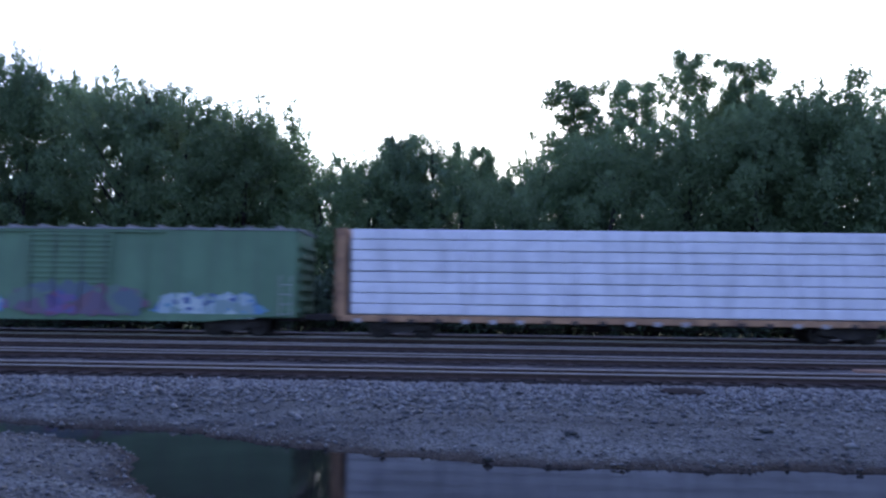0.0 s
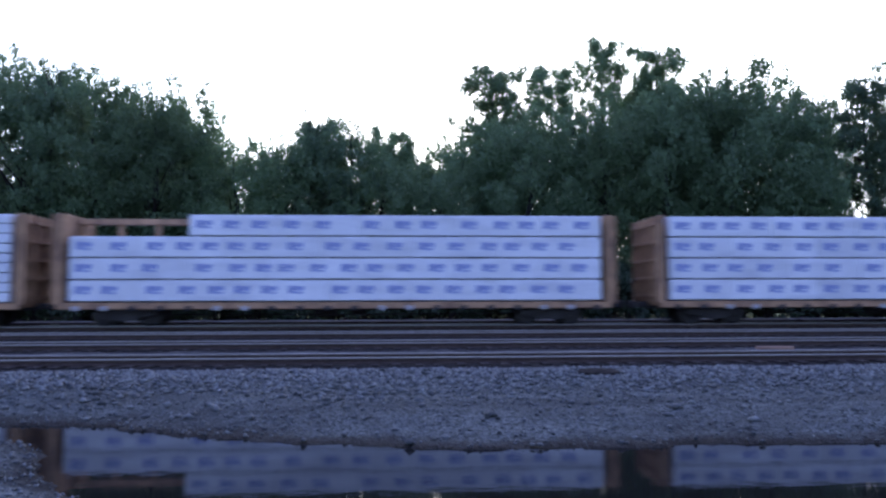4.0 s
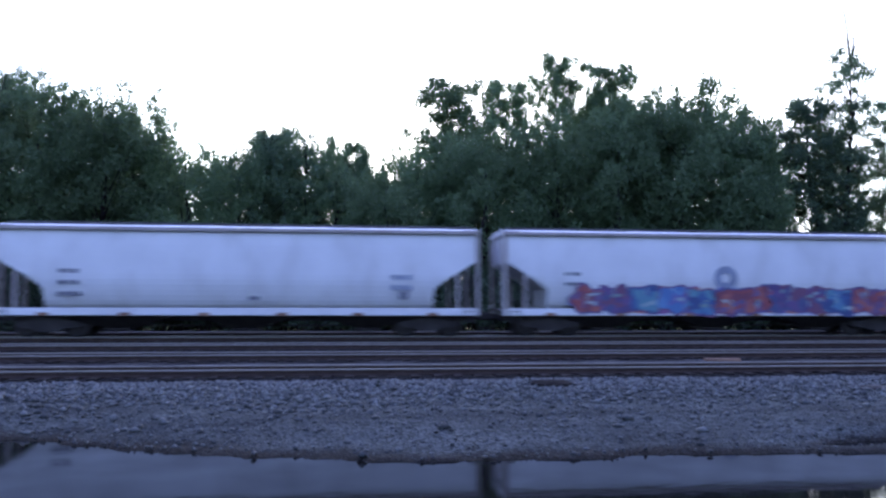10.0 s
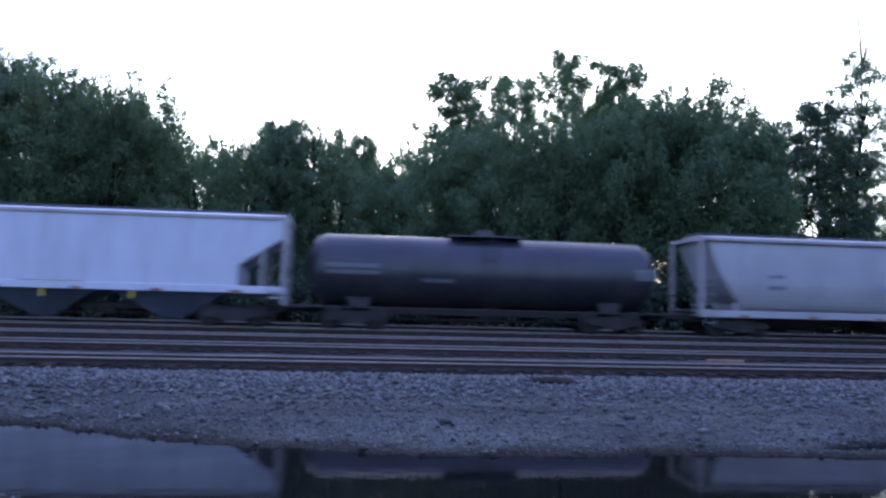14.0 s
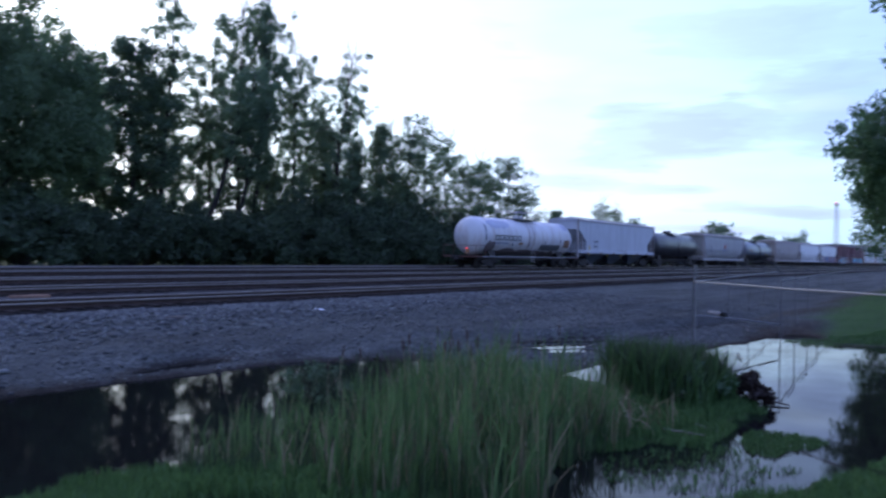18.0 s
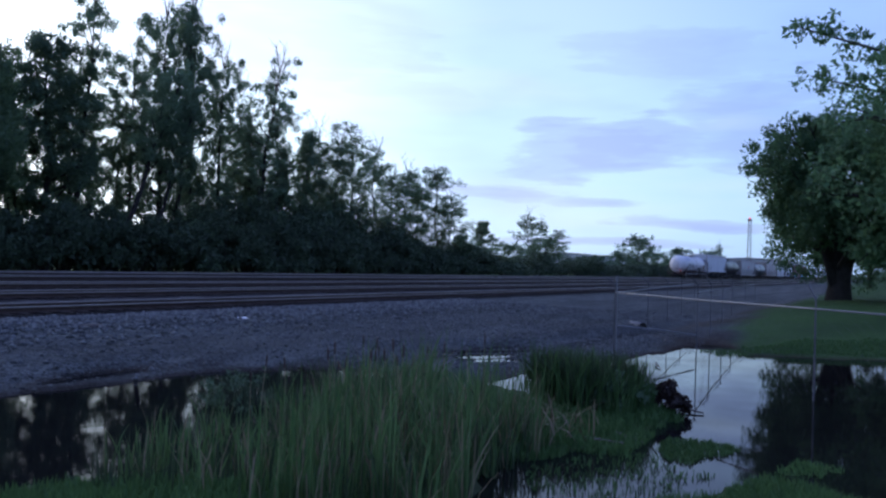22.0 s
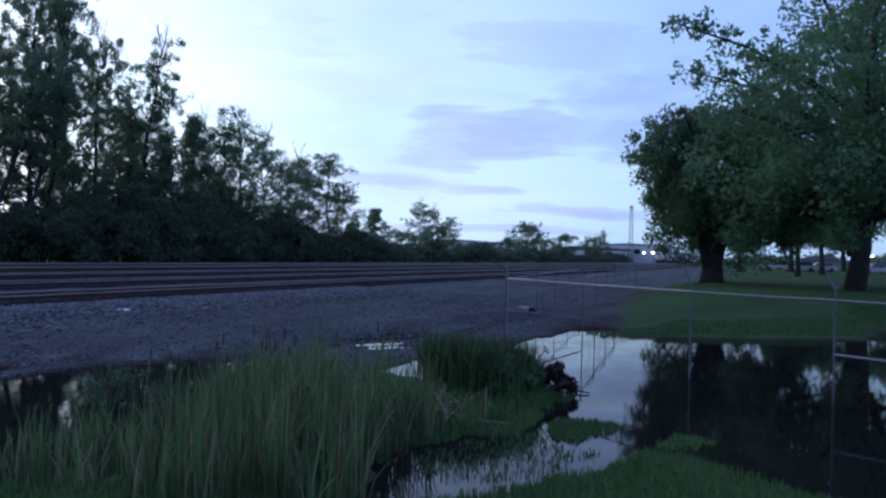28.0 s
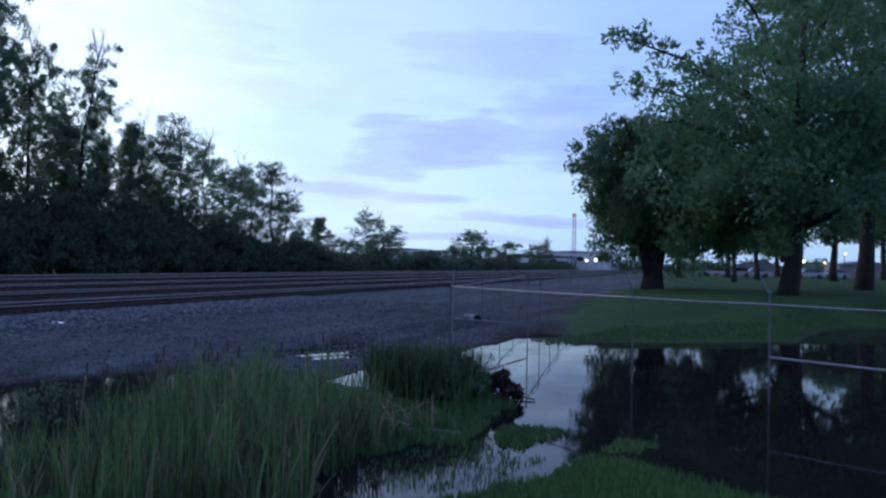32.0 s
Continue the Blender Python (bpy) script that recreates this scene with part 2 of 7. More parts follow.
M["green"] = material("faded_green_boxcar_paint", (0.092, 0.172, 0.098), 0.75, 0, 0.15, 0.7, 25, 0.15, dirt=(0.080, 0.125, 0.080), dirt_amount=0.5, dirt_scale=0.9, streak=(2.5, 1, 0.25))
M["maroon"] = material("oxide_red_boxcar_paint", (0.125, 0.040, 0.050), 0.75, 0, 0.15, 0.7, 25, 0.15, dirt=(0.095, 0.036, 0.042), dirt_amount=0.6, dirt_scale=0.9, streak=(2.5, 1, 0.25))
M["hop_white"] = material("chalky_white_hopper_paint", (0.66, 0.66, 0.68), 0.6, 0, 0.08, 0.6, 20, 0.12, dirt=(0.46, 0.45, 0.45), dirt_amount=0.4, dirt_scale=0.8, streak=(1.2, 1, 0.6))
M["hop_grey"] = material("dusty_grey_hopper_paint", (0.36, 0.32, 0.31), 0.65, 0, 0.12, 0.6, 20, 0.12, dirt=(0.24, 0.195, 0.18), dirt_amount=0.5, dirt_scale=0.8, streak=(2.2, 1, 0.3))
M["hop_pale"] = material("pale_grey_hopper_paint", (0.34, 0.335, 0.34), 0.6, 0, 0.1, 0.6, 20, 0.12, dirt=(0.24, 0.235, 0.24), dirt_amount=0.4, dirt_scale=0.8, streak=(1.2, 1, 0.5))
M["hop_side"] = material("cool_grey_hopper_paint", (0.50, 0.52, 0.57), 0.55, 0, 0.07, 0.6, 20, 0.1, dirt=(0.36, 0.37, 0.41), dirt_amount=0.5, dirt_scale=0.8, streak=(2.2, 1, 0.3))
M["tank_grey"] = material("sooty_slate_tank_paint", (0.10, 0.118, 0.155), 0.33, 0, 0.2, 0.8, 20, 0.08, dirt=(0.05, 0.05, 0.055), dirt_amount=0.6, dirt_scale=0.8, streak=(1.5, 1, 0.4))
M["tank_black"] = material("glossy_black_tank_paint", (0.03, 0.03, 0.036), 0.33, 0, 0.3, 0.8, 20, 0.08, dirt=(0.055, 0.05, 0.05), dirt_amount=0.5, dirt_scale=0.8, streak=(1.5, 1, 0.4))
M["tank_grime"] = material("brown_road_grime", (0.17, 0.135, 0.14), 0.8, 0, 0.15, 2.0, 20, 0.1)
M["tank_faded"] = material("faded_blue_grey_paint", (0.44, 0.45, 0.53), 0.6, 0, 0.10, 1.5, 20, 0.1)
M["tank_white"] = material("white_tank_paint", (0.62, 0.61, 0.62), 0.5, 0, 0.07, 0.7, 20, 0.1, dirt=(0.40, 0.30, 0.25), dirt_amount=0.45, dirt_scale=1.1, streak=(2.5, 1, 0.4))
M["stain"] = material("blue_grey_patch_paint", (0.24, 0.27, 0.36), 0.6, 0, 0.2, 2, 30, 0.05)
M["rust"] = material("rust_streaked_steel", (0.26, 0.15, 0.10), 0.8, 0.1, 0.35, 2, 30, 0.3)
M["grey_paint"] = material("dark_grey_patch_paint", (0.10, 0.11, 0.12), 0.6, 0, 0.2, 2, 30, 0.05)
M["yellow"] = material("yellow_safety_paint", (0.55, 0.38, 0.05), 0.6, 0, 0.15, 4, 40, 0.05)
M["letter_white"] = material("white_stencil_paint", (0.34, 0.33, 0.34), 0.7, 0, 0.2, 3, 40, 0.05)
M["letter_dark"] = material("dark_stencil_paint", (0.14, 0.145, 0.18), 0.7, 0, 0.2, 3, 40, 0.05)
M["letter_red"] = material("red_emblem_paint", (0.45, 0.05, 0.05), 0.6, 0, 0.2, 3, 40, 0.05)
M["g_blue"] = paint_patch_material("blue_sprayed_paint", [(0.03, 0.32, 0.60), (0.06, 0.46, 0.66), (0.28, 0.58, 0.58), (0.03, 0.22, 0.48)])
M["g_dusk"] = paint_patch_material("dull_blue_sprayed_paint", [(0.07, 0.16, 0.36), (0.10, 0.22, 0.42), (0.20, 0.32, 0.46), (0.13, 0.11, 0.30)], 2.2)
M["g_pale"] = paint_patch_material("pale_sprayed_paint", [(0.35, 0.42, 0.42), (0.25, 0.33, 0.36), (0.16, 0.24, 0.24)])
M["g_multi"] = paint_patch_material("many_coloured_sprayed_paint", [(0.34, 0.09, 0.11), (0.10, 0.17, 0.42), (0.22, 0.09, 0.23), (0.34, 0.12, 0.11), (0.12, 0.10, 0.28)], 1.3)
M["g_cyan"] = paint_patch_material("bright_cyan_sprayed_paint", [(0.05, 0.42, 0.55), (0.09, 0.52, 0.62), (0.05, 0.34, 0.52)], 1.2)
M["g_lime"] = paint_patch_material("yellow_green_sprayed_paint", [(0.30, 0.36, 0.16), (0.20, 0.30, 0.16), (0.36, 0.38, 0.24)], 2.0)
M["g_coral"] = paint_patch_material("coral_red_sprayed_paint", [(0.26, 0.06, 0.07), (0.33, 0.10, 0.09), (0.18, 0.05, 0.08), (0.14, 0.09, 0.20)], 3.2)
M["g_violet"] = paint_patch_material("violet_sprayed_paint", [(0.08, 0.055, 0.16), (0.12, 0.07, 0.19), (0.06, 0.08, 0.19), (0.15, 0.06, 0.12)], 3.2)
M["g_navy"] = paint_patch_material("mid_blue_sprayed_paint", [(0.045, 0.10, 0.25), (0.075, 0.18, 0.32), (0.04, 0.07, 0.19), (0.09, 0.22, 0.30)], 3.2)
M["g_faint"] = paint_patch_material("faded_violet_sprayed_paint", [(0.105, 0.075, 0.12), (0.070, 0.105, 0.13), (0.085, 0.135, 0.11), (0.12, 0.07, 0.10)], 1.5)
M["g_white"] = paint_patch_material("white_sprayed_paint", [(0.36, 0.38, 0.39), (0.30, 0.33, 0.35), (0.22, 0.26, 0.29), (0.33, 0.35, 0.36)], 2.4)
M["g_black"] = material("black_sprayed_paint", (0.02, 0.025, 0.035), 0.6, 0, 0.2, 3, 40, 0.02)
M["g_dull"] = paint_patch_material("dull_sprayed_paint", [(0.20, 0.16, 0.14), (0.30, 0.26, 0.22), (0.14, 0.09, 0.12)], 1.6)
M["galv"] = material("galvanised_fence_steel", (0.095, 0.095, 0.105), 0.6, 0.2, 0.15, 5, 60, 0.1)
M["bark"] = material("grey_brown_bark", (0.028, 0.024, 0.023), 0.95, 0, 0.4, 4, 30, 0.8, depth=0.03)
M["leaf"] = leaf_material("broad_green_leaves", (0.128, 0.196, 0.104), (0.160, 0.240, 0.120), 0.6)
M["leaf_dark"] = leaf_material("dark_green_leaves", (0.092, 0.148, 0.094), (0.128, 0.196, 0.112), 0.6)
M["leaf_pale"] = leaf_material("grey_green_leaves", (0.065, 0.115, 0.065), (0.11, 0.165, 0.085), 0.3)
M["leaf_maple"] = leaf_material("fresh_maple_leaves", (0.075, 0.148, 0.076), (0.112, 0.205, 0.094), 0.5)
M["blade"] = leaf_material("green_reed_blades", (0.066, 0.136, 0.046), (0.142, 0.232, 0.084), 0.45)
M["lawn"] = leaf_material("mown_lawn_blades", (0.044, 0.096, 0.030), (0.070, 0.132, 0.044), 0.3)
M["blade_dry"] = leaf_material("dry_reed_blades", (0.13, 0.11, 0.06), (0.27, 0.22, 0.13), 0.15)
M["grass"] = leaf_material("lush_grass_blades", (0.042, 0.092, 0.028), (0.088, 0.165, 0.050), 0.35)
M["withered"] = leaf_material("withered_brown_leaves", (0.026, 0.018, 0.016), (0.045, 0.028, 0.022), 0.2)
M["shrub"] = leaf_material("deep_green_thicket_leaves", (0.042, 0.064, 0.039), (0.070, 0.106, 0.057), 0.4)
M["cattail"] = material("brown_cattail_spike", (0.055, 0.030, 0.022), 0.95, 0, 0.3, 20, 120, 0.3)
M["wall_dull"] = material("dull_house_cladding", (0.20, 0.19, 0.18), 0.7, 0, 0.2, 1, 20, 0.1)
M["wall_white"] = material("white_shed_cladding", (0.48, 0.48, 0.49), 0.6, 0, 0.1, 1, 20, 0.1)
M["wall_dark"] = material("dark_shed_band", (0.05, 0.05, 0.06), 0.7, 0, 0.2, 1, 20, 0.1)
M["roof_grey"] = material("grey_metal_roof", (0.20, 0.21, 0.23), 0.5, 0.4, 0.15, 1, 20, 0.1)
M["car_paint"] = material("pale_car_paint", (0.34, 0.34, 0.36), 0.35, 0.2, 0.05, 1, 20, 0.0)
M["glass_dark"] = material("dark_window_glass", (0.02, 0.025, 0.03), 0.08, 0, 0.1, 1, 20, 0.0)
M["lamp_white"] = glow_material("white_yard_lamp_glow", (1.0, 0.97, 0.9), 25)
M["lamp_warm"] = glow_material("warm_lamp_glow", (1.0, 0.62, 0.28), 14)
M["lamp_red"] = glow_material("red_marker_glow", (1.0, 0.06, 0.05), 0.8)


def ground_material():
    """Wet gravel, earth and turf, mixed by what grows where."""
    m = bpy.data.materials.new("gravel_and_turf")
    m.use_nodes = True
    nt = m.node_tree
    N, L = nt.nodes.new, nt.links.new
    b = nt.nodes["Principled BSDF"]
    b.inputs["Roughness"].default_value = 0.92
    tc = N("ShaderNodeTexCoord")

    def nz(s, d=4, mapping=None):
        n = N("ShaderNodeTexNoise")
        n.inputs["Scale"].default_value, n.inputs["Detail"].default_value = s, d
        src = tc.outputs["Object"]
        if mapping:
            mp = N("ShaderNodeMapping")
            mp.inputs["Scale"].default_value = mapping
            L(src, mp.inputs[0])
            src = mp.outputs[0]
        L(src, n.inputs["Vector"])
        return n.outputs["Fac"]

    def rgb(fac, lo, hi, a, c):
        n = N("ShaderNodeValToRGB")
        e = n.color_ramp.elements
        e[0].position, e[0].color, e[1].position, e[1].color = lo, (*a, 1), hi, (*c, 1)
        L(fac, n.inputs[0])
        return n.outputs[0]

    def mix(kind, fac, a, c):
        n = N("ShaderNodeMix")
        n.data_type, n.blend_type = "RGBA", kind
        if isinstance(fac, float):
            n.inputs[0].default_value = fac
        else:
            L(fac, n.inputs[0])
        L(a, n.inputs[6])
        L(c, n.inputs[7])
        return n.outputs[2]

    vo = N("ShaderNodeTexVoronoi")
    vo.inputs["Scale"].default_value = 22
    L(tc.outputs["Object"], vo.inputs["Vector"])
    sp = N("ShaderNodeSeparateColor")
    L(vo.outputs["Color"], sp.inputs[0])
    pebble = rgb(sp.outputs[0], 0.0, 1.0, (0.010, 0.0125, 0.013), (0.150, 0.166, 0.163))
    sand = rgb(nz(2.2, 6), 0.3, 0.7, (0.032, 0.036, 0.036), (0.068, 0.075, 0.075))
    gravel = mix("MIX", rgb(nz(0.9, 3), 0.35, 0.7, (0.15, 0.15, 0.15), (0.7, 0.7, 0.7)), pebble, sand)
    gravel = mix("MULTIPLY", 0.75, gravel, rgb(nz(0.5, 5, (0.35, 1.6, 1)), 0.35, 0.62, (0.55, 0.53, 0.53), (1.15, 1.15, 1.15)))
    gravel = mix("MULTIPLY", 0.8, gravel, rgb(nz(1.0, 4, (0.07, 1.1, 1)), 0.36, 0.62, (0.62, 0.62, 0.64), (1.18, 1.17, 1.15)))
    turf = mix("MULTIPLY", 0.8, rgb(nz(30, 3), 0.3, 0.7, (0.027, 0.060, 0.018), (0.044, 0.090, 0.027)), rgb(nz(0.35, 4), 0.35, 0.65, (0.6, 0.65, 0.6), (1.2, 1.15, 1.0)))
    soil = rgb(nz(3, 5), 0.3, 0.7, (0.026, 0.019, 0.014), (0.056, 0.042, 0.030))
    at = N("ShaderNodeVertexColor")
    at.layer_name = "cover"
    parts = N("ShaderNodeSeparateColor")
    L(at.outputs[0], parts.inputs[0])
    col = mix("MIX", parts.outputs[0], gravel, turf)
    col = mix("MIX", parts.outputs[1], col, soil)
    wet = N("ShaderNodeMix")
    wet.data_type, wet.blend_type = "RGBA", "MULTIPLY"
    L(parts.outputs[2], wet.inputs[0])
    L(col, wet.inputs[6])
    wet.inputs[7].default_value = (0.42, 0.40, 0.40, 1)
    L(wet.outputs[2], b.inputs["Base Color"])
    b.inputs["Specular IOR Level"].default_value = 0.12
    bp = N("ShaderNodeBump")
    bp.inputs["Strength"].default_value, bp.inputs["Distance"].default_value = 0.9, 0.035
    L(vo.outputs["Distance"], bp.inputs["Height"])
    bp2 = N("ShaderNodeBump")
    bp2.inputs["Strength"].default_value, bp2.inputs["Distance"].default_value = 0.6, 0.06
    L(nz(7, 6), bp2.inputs["Height"])
    L(bp.outputs[0], bp2.inputs["Normal"])
    L(bp2.outputs[0], b.inputs["Normal"])
    return m


def water_material():
    """Still muddy water: a mirror broken by faint ripples, its reflections dimmed by a dark diffuse share mixed in, in
    drifts.
    """
    m = bpy.data.materials.new("still_flood_water")
    m.use_nodes = True
    nt = m.node_tree
    N, L = nt.nodes.new, nt.links.new
    b = nt.nodes["Principled BSDF"]
    b.inputs["Base Color"].default_value = (0.006, 0.006, 0.006, 1)
    b.inputs["Roughness"].default_value, b.inputs["IOR"].default_value = 0.03, 1.33
    tc, mp, n, bp = N("ShaderNodeTexCoord"), N("ShaderNodeMapping"), N("ShaderNodeTexNoise"), N("ShaderNodeBump")
    mp.inputs["Scale"].default_value = (1.0, 1.8, 1.0)
    L(tc.outputs["Object"], mp.inputs[0])
    n.inputs["Scale"].default_value, n.inputs["Detail"].default_value = 3.0, 3
    L(mp.outputs[0], n.inputs["Vector"])
    bp.inputs["Strength"].default_value, bp.inputs["Distance"].default_value = 0.2, 0.004
    L(n.outputs["Fac"], bp.inputs["Height"])
    L(bp.outputs[0], b.inputs["Normal"])
    dimmer, drift, span, mx = N("ShaderNodeBsdfDiffuse"), N("ShaderNodeTexNoise"), N("ShaderNodeMapRange"), N("ShaderNodeMixShader")
    # near-black diffuse colour, added only to weaken the mirror image
    dimmer.inputs["Color"].default_value = (0.011, 0.010, 0.0095, 1)
    drift.inputs["Scale"].default_value, drift.inputs["Detail"].default_value = 0.7, 6
    L(tc.outputs["Object"], drift.inputs["Vector"])
    span.inputs["From Min"].default_value, span.inputs["From Max"].default_value = 0.3, 0.7
    span.inputs["To Min"].default_value, span.inputs["To Max"].default_value = 0.12, 0.38
    L(drift.outputs["Fac"], span.inputs[0])
    L(span.outputs[0], mx.inputs[0])
    L(b.outputs[0], mx.inputs[1])
    L(dimmer.outputs[0], mx.inputs[2])
    L(mx.outputs[0], nt.nodes["Material Output"].inputs[0])
    return m


M["ground"] = ground_material()
M["water"] = water_material()


# ---- shape helpers ----
class Shape:
    """Collects vertices and faces of one mesh."""

    def __init__(self):
        self.v, self.f = [], []

    def add(self, verts, faces):
        k = len(self.v)
        self.v.extend([tuple(p) for p in verts])
        self.f.extend([tuple(i + k for i in q) for q in faces])
        return self

    def box(self, x0, x1, y0, y1, z0, z1, bevel=0.0):
        if bevel <= 0:
            return self.add([(x0, y0, z0), (x1, y0, z0), (x1, y1, z0), (x0, y1, z0), (x0, y0, z1), (x1, y0, z1), (x1, y1, z1), (x0, y1, z1)],
                            [(0, 3, 2, 1), (4, 5, 6, 7), (0, 1, 5, 4), (1, 2, 6, 5), (2, 3, 7, 6), (3, 0, 4, 7)])
        b = min(bevel, (x1 - x0) * 0.45, (y1 - y0) * 0.45, (z1 - z0) * 0.45)
        rows = []
        for z, inset in ((z0, b), (z0 + b, 0), (z1 - b, 0), (z1, b)):
            xa, xb, ya, yb = x0 + inset, x1 - inset, y0 + inset, y1 - inset
            rows.append([(xa + b, ya, z), (xb - b, ya, z), (xb, ya + b, z), (xb, yb - b, z), (xb - b, yb, z), (xa + b, yb, z), (xa, yb - b, z), (xa, ya + b, z)])
        return self.loft(rows)

    def loft(self, rows, closed=True, caps=True):
        n = len(rows[0])
        verts = [p for r in rows for p in r]
        faces = []
        for i in range(len(rows) - 1):
            for j in range(n if closed else n - 1):
                a, b = i * n + j, i * n + (j + 1) % n
                faces.append((a, b, b + n, a + n))
        if caps and closed:
            faces.append(tuple(range(n - 1, -1, -1)))
            faces.append(tuple(range((len(rows) - 1) * n, len(rows) * n)))
        return self.add(verts, faces)

    def tube(self, a, b, r0, r1=None, n=8, caps=True):
        r1 = r0 if r1 is None else r1
        a, b = Vector(a), Vector(b)
        d = (b - a).normalized()
        u = d.orthogonal().normalized()
        w = d.cross(u)
        rows = []
        for c, r in ((a, r0), (b, r1)):
            rows.append([c + u * (r * math.cos(t)) + w * (r * math.sin(t)) for t in (2 * math.pi * k / n for k in range(n))])
        return self.loft(rows, caps=caps)

    def path(self, pts, radii, n=6):
        pts = [Vector(p) for p in pts]
        rows = []
        for i, p in enumerate(pts):
            d = (pts[min(i + 1, len(pts) - 1)] - pts[max(i - 1, 0)]).normalized()
            u = d.cross(Vector((0.31, 0.87, 0.12))).normalized()
            w = d.cross(u)
            rows.append([p + (u * math.cos(t) + w * math.sin(t)) * radii[i] for t in (2 * math.pi * k / n for k in range(n))])
        return self.loft(rows)

    def mesh(self, name, mat, smooth=False):
        me = bpy.data.meshes.new(name)
        me.from_pydata(self.v, [], self.f)
        me.materials.append(mat)
        if smooth:
            me.polygons.foreach_set("use_smooth", [True] * len(me.polygons))
        me.update()
        return me


def part(name, shape, mat, parent, label="", smooth=False):
    if isinstance(shape, list):  # alike pieces, each a part of its own
        return [part(name, s, mat, parent, label, smooth) for s in shape]
    me = shape if isinstance(shape, bpy.types.Mesh) else shape.mesh(name, mat, smooth)
    ob = new(name, me)
    ob.parent = parent
    return tagged(ob, label)


def thing(name, label, category, group="", kind=""):
    return tagged(new(name), label, category, group, kind)


def mesh_from_arrays(name, verts, faces, mat, smooth=False):
    """A mesh of equal-sided faces from numpy arrays."""
    me = bpy.data.meshes.new(name)
    n, k = faces.shape
    me.vertices.add(len(verts))
    me.vertices.foreach_set("co", np.ascontiguousarray(verts, dtype=np.float32).ravel())
    me.loops.add(n * k)
    me.loops.foreach_set("vertex_index", np.ascontiguousarray(faces, dtype=np.int32).ravel())
    me.polygons.add(n)
    me.polygons.foreach_set("loop_start", np.arange(0, n * k, k, dtype=np.int32))
    me.polygons.foreach_set("loop_total", np.full(n, k, dtype=np.int32))
    if smooth:
        me.polygons.foreach_set("use_smooth", np.ones(n, dtype=bool))
    me.materials.append(mat)
    me.update(calc_edges=True)
    me.validate()
    return me


# ---- the lie of the land ----
RAIL_TOP = 1.01
TRACKS = [(21.1, 0.555), (24.6, 0.735), (28.0, 0.88), (31.8, 1.01), (36.2, 1.05)]  # middle line and height of the rails
TRAIN_TRACK = 31.8
WEST_POND = [(-30, 16), (-12, 14.6), (-6.5, 13.4), (-4.7, 13.2), (-3.5, 12.3), (-2, 11.7), (0, 11.05), (2, 10.75), (4.5, 11.0), (7, 10.8), (10, 10.6),
             (11.6, 9.6), (12.2, 8.6), (10.8, 6.9), (8.6, 6.1), (7.2, 5.7), (5.6, 5.8), (4.7, 6.3), (4.0, 6.5), (3.2, 6.3), (0, 5.8), (-3, 8.0), (-4, 9.3), (-5, 11.4), (-6.8, 12.5), (-12, 13), (-30, 14)]
EAST_POND = [(12.2, 6.2), (14.2, 6.3), (15.3, 5.8), (17.5, 5.55), (20, 5.3), (23, 5.0), (23.4, 4.2), (21.3, 3.2), (22.6, 0.8), (24.7, -2.5), (30, -3.9), (33, -6.5), (30, -12),
             (14, -12), (8.0, -5), (7.2, -1.4), (7.4, -0.5), (7.9, 0.1), (8.3, 0.8), (8.0, 1.4), (7.1, 1.75), (6.4, 2.05), (5.7, 2.6), (5.9, 3.2), (7.1, 3.65), (8.1, 3.65), (8.8, 3.2), (10.4, 2.75), (11.7, 2.95), (12.0, 3.6), (11.6, 4.8)]
PUDDLES = [(16.7, 8.45, 1.6, 0.27, -0.6), (15.6, 8.35, 1.3, 0.24, -0.6), (15.2, 7.75, 0.9, 0.22, -0.62), (17.6, 8.6, 0.9, 0.2, -0.6), (22.8, 7.2, 2.2, 0.3, -0.12), (28.6, 10.0, 1.3, 0.45, -0.6), (8.3, 11.45, 1.2, 0.28, 0.1)]  # x, y, half length, half width, turn


def polygon_distance(poly, x, y):
    """Signed distance to a polygon's outline, positive inside."""
    p = np.array(poly, dtype=float)
    q = np.roll(p, -1, axis=0)
    best = np.full(x.shape, 1e9)
    inside = np.zeros(x.shape, dtype=bool)
    for (ax, ay), (bx, by) in zip(p, q):
        ex, ey = bx - ax, by - ay
        t = np.clip(((x - ax) * ex + (y - ay) * ey) / (ex * ex + ey * ey), 0, 1)
        best = np.minimum(best, np.hypot(x - ax - t * ex, y - ay - t * ey))
        cross = ((ay > y) != (by > y))
        xi = ex * (y - ay) / (ey if abs(ey) > 1e-9 else 1e-9) + ax
        inside ^= cross & (x < xi)
    return np.where(inside, best, -best)


def ripple(x, y, s, seed=0.0):
    """Cheap smooth noise from -1 to 1."""
    a = np.sin(x * s * 1.31 + seed + 1.7 * np.sin(y * s * 0.83 + seed * 2.1))
    b = np.sin(y * s * 1.57 - seed * 1.3 + 1.3 * np.sin(x * s * 0.71 + 2.0))
    c = np.sin((x + y) * s * 2.33 + seed * 0.7) * np.sin((x - y) * s * 1.93 + 1.1)
    return (a + b + c) / 3


def smooth(lo, hi, v):
    t = np.clip((v - lo) / (hi - lo), 0, 1)
    return t * t * (3 - 2 * t)


def water_depth(x, y):
    w = np.maximum(polygon_distance(WEST_POND, x, y), polygon_distance(EAST_POND, x, y))
    for px, py, a, b, turn in PUDDLES:
        c, s = math.cos(turn), math.sin(turn)
        u, v = (x - px) * c + (y - py) * s, -(x - px) * s + (y - py) * c
        w = np.maximum(w, 0.9 * (1 - np.sqrt((u / a) ** 2 + (v / b) ** 2)) - 0.1)
    return w + 0.16 * ripple(x, y, 2.1, 0.4) + 0.07 * ripple(x, y, 6.3, 2.0)


